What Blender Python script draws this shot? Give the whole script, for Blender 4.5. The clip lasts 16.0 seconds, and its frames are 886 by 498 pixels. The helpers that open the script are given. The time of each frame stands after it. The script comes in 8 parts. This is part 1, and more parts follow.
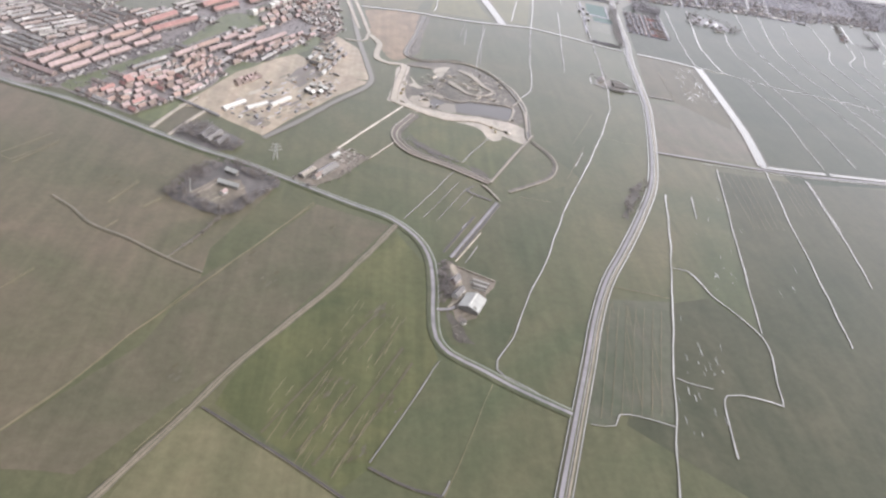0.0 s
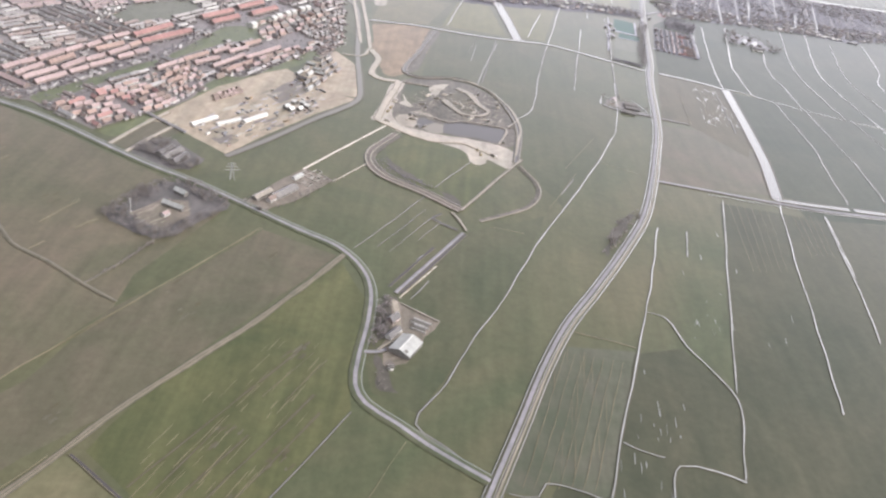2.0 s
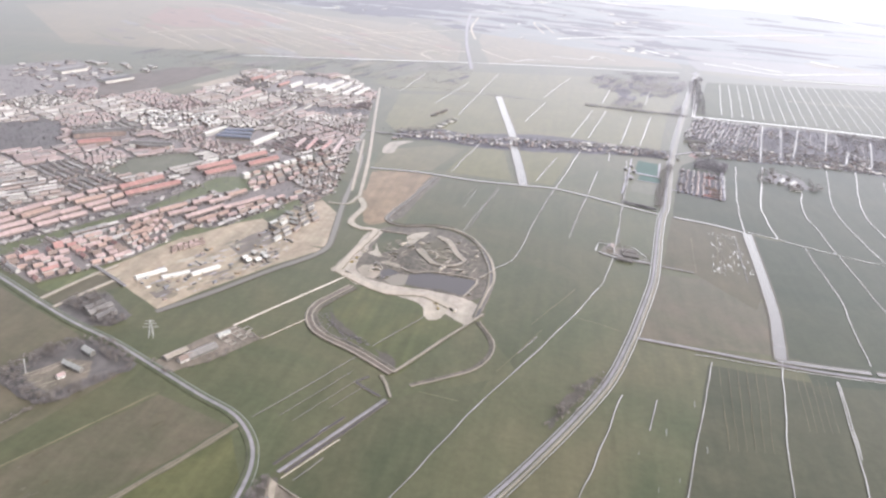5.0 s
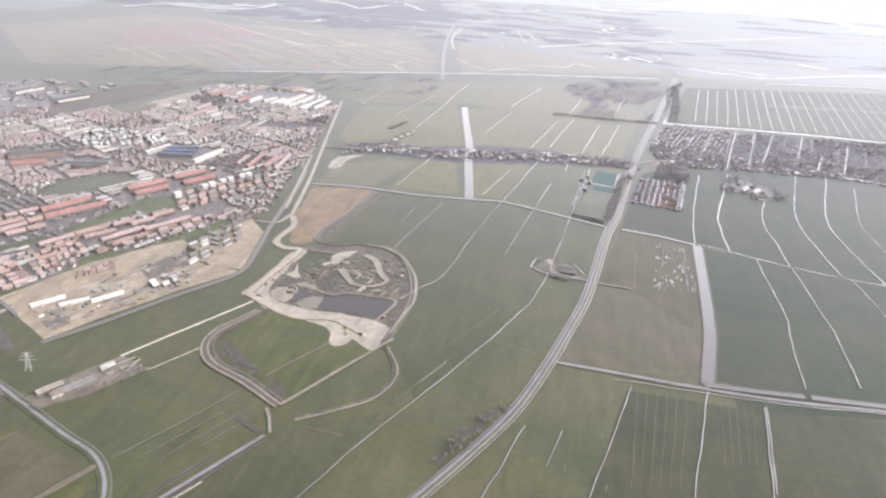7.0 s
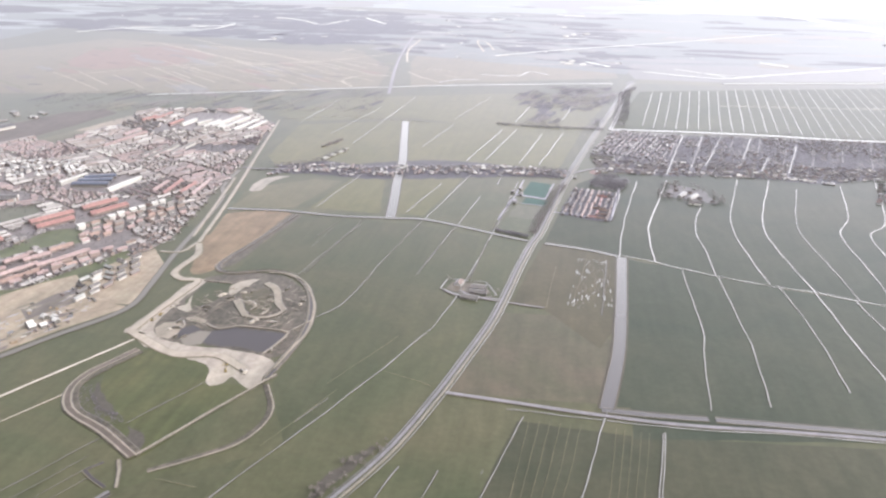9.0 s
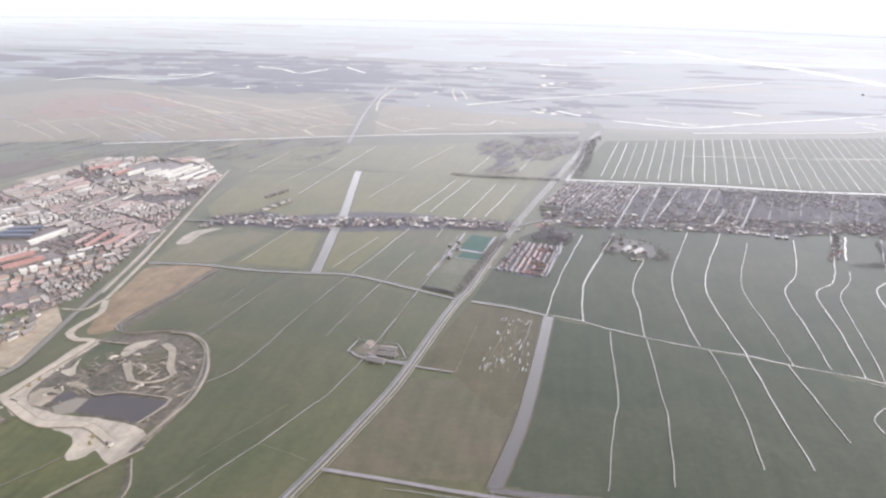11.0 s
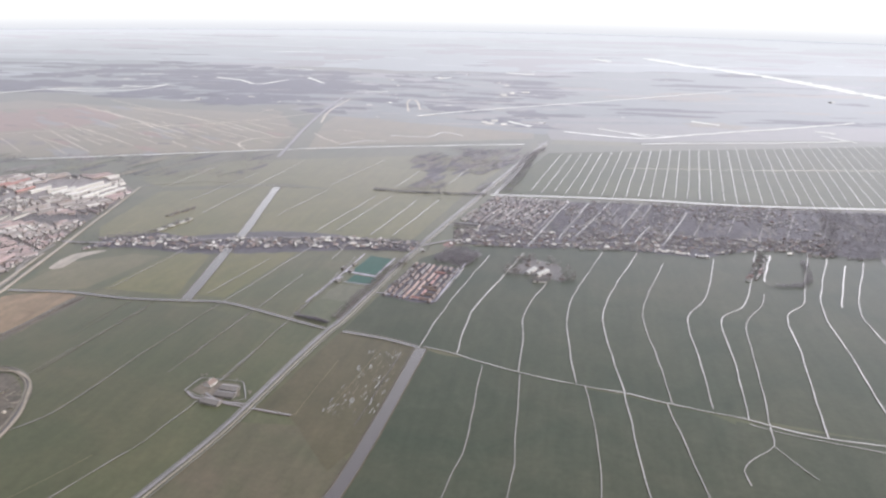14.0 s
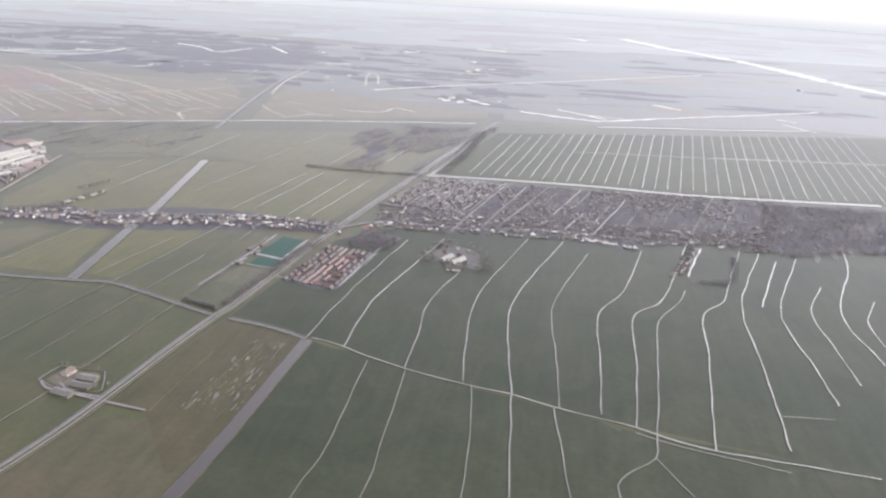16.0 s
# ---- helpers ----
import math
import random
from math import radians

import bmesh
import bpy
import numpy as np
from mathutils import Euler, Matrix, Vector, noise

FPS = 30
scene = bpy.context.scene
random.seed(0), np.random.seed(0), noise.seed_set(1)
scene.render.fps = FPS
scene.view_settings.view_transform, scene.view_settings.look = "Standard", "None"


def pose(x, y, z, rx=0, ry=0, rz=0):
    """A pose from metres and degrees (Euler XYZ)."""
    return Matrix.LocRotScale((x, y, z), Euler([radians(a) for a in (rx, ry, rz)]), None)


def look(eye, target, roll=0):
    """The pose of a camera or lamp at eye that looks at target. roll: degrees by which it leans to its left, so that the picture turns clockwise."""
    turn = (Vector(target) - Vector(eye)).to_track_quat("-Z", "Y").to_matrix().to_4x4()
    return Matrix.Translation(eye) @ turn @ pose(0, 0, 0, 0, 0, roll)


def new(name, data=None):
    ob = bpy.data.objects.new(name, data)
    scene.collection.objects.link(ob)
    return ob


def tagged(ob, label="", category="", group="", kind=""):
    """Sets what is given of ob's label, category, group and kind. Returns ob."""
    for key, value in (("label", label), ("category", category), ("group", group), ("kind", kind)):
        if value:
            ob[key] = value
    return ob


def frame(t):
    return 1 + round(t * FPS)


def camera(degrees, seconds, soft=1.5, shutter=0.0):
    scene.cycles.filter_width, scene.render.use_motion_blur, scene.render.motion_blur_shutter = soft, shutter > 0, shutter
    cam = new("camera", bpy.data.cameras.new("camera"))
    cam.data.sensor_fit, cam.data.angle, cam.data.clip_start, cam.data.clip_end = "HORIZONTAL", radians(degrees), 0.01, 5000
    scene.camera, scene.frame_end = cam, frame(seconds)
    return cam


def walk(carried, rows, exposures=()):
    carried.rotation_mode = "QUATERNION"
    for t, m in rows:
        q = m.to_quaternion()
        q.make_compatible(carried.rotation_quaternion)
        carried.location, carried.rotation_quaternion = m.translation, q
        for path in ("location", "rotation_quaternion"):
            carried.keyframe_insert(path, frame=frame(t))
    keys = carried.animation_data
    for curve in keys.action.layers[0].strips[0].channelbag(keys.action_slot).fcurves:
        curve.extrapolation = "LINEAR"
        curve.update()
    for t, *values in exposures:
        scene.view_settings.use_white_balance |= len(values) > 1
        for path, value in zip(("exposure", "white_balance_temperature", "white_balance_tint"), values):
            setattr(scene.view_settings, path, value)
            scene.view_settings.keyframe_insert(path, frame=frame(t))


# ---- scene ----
# ---- the flight: a straight, level line past the town, looking out to the side ----
cam = camera(57.37, 16.0, soft=2.4)
# seconds, place, yaw, pitch, roll
FLIGHT = [
    (0.0, 0.00, 0.00, 243.07, -8.16, -32.17, 10.75),
    (0.5, 16.42, 9.20, 242.88, -7.83, -33.41, 10.88),
    (1.0, 32.74, 18.46, 242.69, -5.38, -33.29, 10.02),
    (1.5, 48.97, 27.77, 242.49, -3.58, -33.20, 9.79),
    (2.0, 65.11, 37.13, 242.29, -2.36, -32.11, 9.60),
    (2.5, 81.15, 46.54, 242.08, 0.41, -29.61, 8.71),
    (3.0, 97.09, 56.01, 241.86, 2.33, -27.96, 7.89),
    (3.5, 112.94, 65.53, 241.63, 4.61, -26.86, 6.83),
    (4.0, 128.70, 75.11, 241.40, 6.09, -24.75, 5.99),
    (4.2, 134.97, 78.95, 241.30, 6.41, -24.39, 5.80),
    (6.3, 199.94, 119.84, 240.23, 8.51, -22.34, 4.18),
    (6.5, 206.04, 123.78, 240.12, 8.67, -22.35, 4.01),
    (7.0, 221.22, 133.67, 239.84, 8.73, -22.66, 3.62),
    (7.5, 236.31, 143.62, 239.55, 8.90, -23.39, 3.24),
    (8.0, 251.30, 153.62, 239.26, 8.75, -24.04, 1.76),
    (8.5, 266.20, 163.67, 238.96, 8.61, -23.01, 1.68),
    (9.0, 281.01, 173.78, 238.66, 8.55, -21.87, 1.25),
    (9.2, 286.90, 177.84, 238.53, 8.54, -21.35, 1.10),
    (11.3, 347.87, 220.96, 237.15, 9.08, -17.84, 1.27),
    (11.5, 353.59, 225.11, 237.02, 9.90, -17.21, 0.55),
    (12.0, 367.83, 235.54, 236.67, 9.96, -16.79, -0.29),
    (12.5, 381.96, 246.02, 236.31, 9.82, -18.17, -0.36),
    (13.0, 396.00, 256.55, 235.95, 9.53, -18.43, -0.38),
    (13.5, 409.95, 267.14, 235.57, 9.16, -18.39, 0.25),
    (14.0, 423.80, 277.78, 235.20, 8.93, -18.01, 0.88),
    (14.5, 437.56, 288.47, 234.81, 8.61, -17.66, 1.37),
    (15.0, 451.22, 299.22, 234.42, 8.31, -18.47, 2.17),
    (15.5, 464.79, 310.01, 234.02, 8.16, -18.70, 2.19),
    (16.0, 478.26, 320.87, 233.61, 7.79, -19.69, 2.97),
]


def heading(x, y, z, yaw, pitch, roll):
    ahead = Vector((-math.sin(radians(yaw)) * math.cos(radians(pitch)), math.cos(radians(yaw)) * math.cos(radians(pitch)), math.sin(radians(pitch))))
    eye = Vector((x, y, z))
    return look(eye, eye + ahead, roll)


EXPOSURES = [(0.0, 0.88), (3.5, 0.98), (7.0, 0.93), (9.2, 0.96), (11.3, 0.77), (12.5, 0.63), (16.0, 0.58)]
walk(cam, [(t, heading(*rest)) for t, *rest in FLIGHT], EXPOSURES)

# ---- sky and sun: a bright, hazy spring day ----
SUN_AZIMUTH, SUN_HEIGHT = 106.0, 36.0   # degrees clockwise from +y, above the horizon
world = bpy.data.worlds.new("hazy_sky")
scene.world = world
world.use_nodes = True
wn, wl = world.node_tree.nodes, world.node_tree.links
sky = wn.new("ShaderNodeTexSky")
sky.sky_type = "NISHITA"
sky.sun_disc = False
sky.sun_elevation, sky.sun_rotation = radians(SUN_HEIGHT), radians(SUN_AZIMUTH)
sky.air_density, sky.dust_density, sky.ozone_density = 1.0, 9.0, 1.0
milk = wn.new("ShaderNodeHueSaturation")
milk.inputs["Saturation"].default_value = 0.4
wl.new(sky.outputs[0], milk.inputs["Color"])
wl.new(milk.outputs[0], wn["Background"].inputs["Color"])
wn["Background"].inputs["Strength"].default_value = 0.06
# the milky haze of the day, thickest towards the horizon
veil, both, height, thick = wn.new("ShaderNodeBackground"), wn.new("ShaderNodeAddShader"), wn.new("ShaderNodeSeparateXYZ"), wn.new("ShaderNodeMapRange")
place = wn.new("ShaderNodeTexCoord")
wl.new(place.outputs["Generated"], height.inputs[0])
wl.new(height.outputs["Z"], thick.inputs["Value"])
thick.inputs["From Min"].default_value, thick.inputs["From Max"].default_value = 0.0, 1.0
thick.inputs["To Min"].default_value, thick.inputs["To Max"].default_value = 0.94, 0.05
# the bright aureole of the veiled sun, above the low haze
toward, side, lifted, gain, one, strength = wn.new("ShaderNodeVectorMath"), wn.new("ShaderNodeMapRange"), wn.new("ShaderNodeMapRange"), wn.new("ShaderNodeMath"), wn.new("ShaderNodeMath"), wn.new("ShaderNodeMath")
toward.operation, gain.operation, one.operation, strength.operation = "DOT_PRODUCT", "MULTIPLY", "ADD", "MULTIPLY"
toward.inputs[1].default_value = (math.sin(radians(SUN_AZIMUTH - 26)), math.cos(radians(SUN_AZIMUTH - 26)), 0)
wl.new(place.outputs["Generated"], toward.inputs[0])
wl.new(toward.outputs["Value"], side.inputs["Value"])
side.inputs["From Min"].default_value, side.inputs["From Max"].default_value = -0.35, 0.6
side.inputs["To Min"].default_value, side.inputs["To Max"].default_value = -0.62, 0.8
wl.new(height.outputs["Z"], lifted.inputs["Value"])
lifted.inputs["From Min"].default_value, lifted.inputs["From Max"].default_value = 0.12, 0.38
wl.new(side.outputs[0], gain.inputs[0])
wl.new(lifted.outputs[0], gain.inputs[1])
wl.new(gain.outputs[0], one.inputs[0])
one.inputs[1].default_value = 1.0
wl.new(thick.outputs[0], strength.inputs[0])
wl.new(one.outputs[0], strength.inputs[1])
wl.new(strength.outputs[0], veil.inputs["Strength"])
veil.inputs["Color"].default_value = (1.0, 0.98, 1.035, 1)
wl.new(wn["Background"].outputs[0], both.inputs[0])
wl.new(veil.outputs[0], both.inputs[1])
wl.new(both.outputs[0], wn["World Output"].inputs["Surface"])
sun = new("sun", bpy.data.lights.new("sun", "SUN"))
sun.data.energy, sun.data.angle, sun.data.color = 1.15, radians(10.0), (1.0, 0.96, 0.91)
sun.matrix_world = look((0, 0, 900), (-math.sin(radians(SUN_AZIMUTH)) * math.cos(radians(SUN_HEIGHT)), -math.cos(radians(SUN_AZIMUTH)) * math.cos(radians(SUN_HEIGHT)), 900 - math.sin(radians(SUN_HEIGHT))))


# ---- materials ----
def base_nodes(name):
    m = bpy.data.materials.new(name)
    m.use_nodes = True
    return m, m.node_tree.nodes, m.node_tree.links, m.node_tree.nodes["Principled BSDF"]


def noise_tex(n, l, scale, detail=4.0, rough=0.6, stretch=None, warp=0.0):
    tex = n.new("ShaderNodeTexNoise")
    tex.inputs["Scale"].default_value, tex.inputs["Detail"].default_value, tex.inputs["Roughness"].default_value = scale, detail, rough
    tex.inputs["Distortion"].default_value = warp
    tc = n.new("ShaderNodeTexCoord")
    if stretch:
        mp = n.new("ShaderNodeMapping")
        mp.inputs["Rotation"].default_value = (0, 0, radians(stretch[0]))
        mp.inputs["Scale"].default_value = (stretch[1], stretch[2], 1)
        l.new(tc.outputs["Object"], mp.inputs["Vector"])
        l.new(mp.outputs[0], tex.inputs["Vector"])
    else:
        l.new(tc.outputs["Object"], tex.inputs["Vector"])
    return tex


def ramp(n, l, src, lo, hi, a=0.35, b=0.65):
    r = n.new("ShaderNodeValToRGB")
    r.color_ramp.elements[0].position, r.color_ramp.elements[0].color = a, (*lo, 1)
    r.color_ramp.elements[1].position, r.color_ramp.elements[1].color = b, (*hi, 1)
    l.new(src, r.inputs["Fac"])
    return r.outputs["Color"]


def mix(n, l, kind, fac, a, b):
    m = n.new("ShaderNodeMix")
    m.data_type, m.blend_type = "RGBA", kind
    if isinstance(fac, float):
        m.inputs[0].default_value = fac
    else:
        l.new(fac, m.inputs[0])
    for sock, v in ((m.inputs[6], a), (m.inputs[7], b)):
        if isinstance(v, tuple):
            sock.default_value = (*v, 1)
        else:
            l.new(v, sock)
    return m.outputs[2]


GLOSS_POWER, GLOSS_TOP = 5.0, 1.0


def grazing_gloss(n, l, p, power=None, top=None, tone=(0.903, 0.893, 0.968, 1), rough=0.35):
    """Gloss growing at flat angles: imitates distance haze on land and buildings, mirrors the sky on water."""
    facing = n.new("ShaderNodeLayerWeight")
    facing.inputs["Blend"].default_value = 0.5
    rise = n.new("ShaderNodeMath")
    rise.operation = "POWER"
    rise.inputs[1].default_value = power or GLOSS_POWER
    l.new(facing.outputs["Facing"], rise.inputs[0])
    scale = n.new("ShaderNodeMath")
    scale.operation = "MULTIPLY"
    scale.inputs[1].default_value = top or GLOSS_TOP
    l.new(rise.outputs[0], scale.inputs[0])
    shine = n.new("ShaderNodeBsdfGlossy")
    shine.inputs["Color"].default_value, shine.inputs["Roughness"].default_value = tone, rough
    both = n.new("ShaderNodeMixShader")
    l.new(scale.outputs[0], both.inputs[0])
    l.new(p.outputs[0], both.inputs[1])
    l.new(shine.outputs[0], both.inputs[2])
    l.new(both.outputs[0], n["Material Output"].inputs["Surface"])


def earth(name, lo, hi, big=0.012, fine=0.25, rough=0.55, gloss=0.5, turn=30.0, sheen=0.0, streak=0.28, wash=0.88, power=None):
    """Ground cover: patches, long strips along the working direction, fine tufts and relief."""
    m, n, l, p = base_nodes(name)
    if lo[1] > lo[0] * 0.95:
        lo, hi = (lo[0] * 0.985, lo[1], lo[2] * 1.26), (hi[0] * 0.985, hi[1], hi[2] * 1.26)
    patch = noise_tex(n, l, big, 5.0, 0.6, (37.0, 1.0, 1.0), 1.2)
    strips = noise_tex(n, l, 1.0, 3.0, 0.55, (turn, 0.16, 0.006))
    tufts = noise_tex(n, l, fine, 6.0, 0.7)
    c = ramp(n, l, patch.outputs["Fac"], lo, hi, 0.3, 0.7)
    c = mix(n, l, "MULTIPLY", streak, c, ramp(n, l, strips.outputs["Fac"], (0.62, 0.62, 0.6), (1.25, 1.22, 1.18), 0.3, 0.7))
    mottle = noise_tex(n, l, 0.05, 4.0, 0.55, (turn + 20.0, 1.0, 0.45), 1.5)
    c = mix(n, l, "MULTIPLY", 0.55, c, ramp(n, l, mottle.outputs["Fac"], (0.76, 0.8, 0.74), (1.26, 1.2, 1.2), 0.3, 0.7))
    c = mix(n, l, "MULTIPLY", 0.45, c, ramp(n, l, tufts.outputs["Fac"], (0.6, 0.6, 0.58), (1.3, 1.3, 1.3), 0.25, 0.75))
    l.new(c, p.inputs["Base Color"])
    p.inputs["Roughness"].default_value, p.inputs["Specular IOR Level"].default_value = rough, gloss * 0.5
    p.inputs["Sheen Weight"].default_value = sheen
    bump = n.new("ShaderNodeBump")
    bump.inputs["Strength"].default_value, bump.inputs["Distance"].default_value = 0.25, 0.3
    l.new(tufts.outputs["Fac"], bump.inputs["Height"])
    l.new(bump.outputs[0], p.inputs["Normal"])
    # imitated haze wash at flat angles, cooler in tint for the farthest land
    grazing_gloss(n, l, p, power, wash, (0.885, 0.905, 0.95, 1) if power else (0.903, 0.893, 0.968, 1))
    return m


def water(name, tint, rough=0.06, ripple=0.02, shine_power=0.6, spec=1.0):
    m, n, l, p = base_nodes(name)
    p.inputs["Base Color"].default_value = (*tint, 1)
    p.inputs["Roughness"].default_value, p.inputs["IOR"].default_value = rough, 1.33
    p.inputs["Specular IOR Level"].default_value = spec
    waves = noise_tex(n, l, 0.8, 3.0, 0.5)
    bump = n.new("ShaderNodeBump")
    bump.inputs["Strength"].default_value, bump.inputs["Distance"].default_value = ripple, 0.2
    l.new(waves.outputs["Fac"], bump.inputs["Height"])
    l.new(bump.outputs[0], p.inputs["Normal"])
    grazing_gloss(n, l, p, shine_power, 1.0, (1, 1, 1, 1), rough)
    return m


def built(name, lo, hi, rough=0.7, rows=0.0, island=False, metal=0.0, palette=(), wash=0.68):
    """Roofs, walls and yards: a tone per building, courses, weathering."""
    m, n, l, p = base_nodes(name)
    if island:
        pick = n.new("ShaderNodeNewGeometry").outputs["Random Per Island"]
    else:
        pick = n.new("ShaderNodeObjectInfo").outputs["Random"]
    if palette:
        r = n.new("ShaderNodeValToRGB")
        r.color_ramp.interpolation = "CONSTANT"
        for i, tone in enumerate(palette):
            e = r.color_ramp.elements[i] if i < 2 else r.color_ramp.elements.new(i / len(palette))
            e.position, e.color = i / len(palette), (*tone, 1)
        l.new(pick, r.inputs["Fac"])
        c = r.outputs["Color"]
    else:
        c = ramp(n, l, pick, lo, hi, 0.0, 1.0)
    if rows:
        # each house of a row has its own shade of tile
        tc, xyz, step, cell = n.new("ShaderNodeTexCoord"), n.new("ShaderNodeSeparateXYZ"), n.new("ShaderNodeMath"), n.new("ShaderNodeTexWhiteNoise")
        step.operation, step.inputs[1].default_value, cell.noise_dimensions = "SNAP", 2.6, "1D"
        l.new(tc.outputs["Object"], xyz.inputs[0])
        l.new(xyz.outputs["X"], step.inputs[0])
        l.new(step.outputs[0], cell.inputs["W"])
        c = mix(n, l, "MULTIPLY", 0.6, c, ramp(n, l, cell.outputs["Value"], (0.72, 0.74, 0.76), (1.22, 1.2, 1.2), 0.0, 1.0))
    dirt = noise_tex(n, l, 0.35, 6.0, 0.65)
    c = mix(n, l, "MULTIPLY", 0.5, c, ramp(n, l, dirt.outputs["Fac"], (0.6, 0.58, 0.56), (1.2, 1.2, 1.2), 0.3, 0.7))
    if rows:
        wave = n.new("ShaderNodeTexWave")
        wave.inputs["Scale"].default_value, wave.inputs["Distortion"].default_value = rows, 0.6
        tc = n.new("ShaderNodeTexCoord")
        l.new(tc.outputs["Object"], wave.inputs["Vector"])
        c = mix(n, l, "MULTIPLY", 0.35, c, ramp(n, l, wave.outputs["Fac"], (0.7, 0.7, 0.7), (1.15, 1.15, 1.15), 0.2, 0.8))
    l.new(c, p.inputs["Base Color"])
    p.inputs["Roughness"].default_value, p.inputs["Metallic"].default_value = rough, metal
    # the same imitated haze wash, over roofs, walls and twigs
    grazing_gloss(n, l, p, 3.5, wash)
    return m


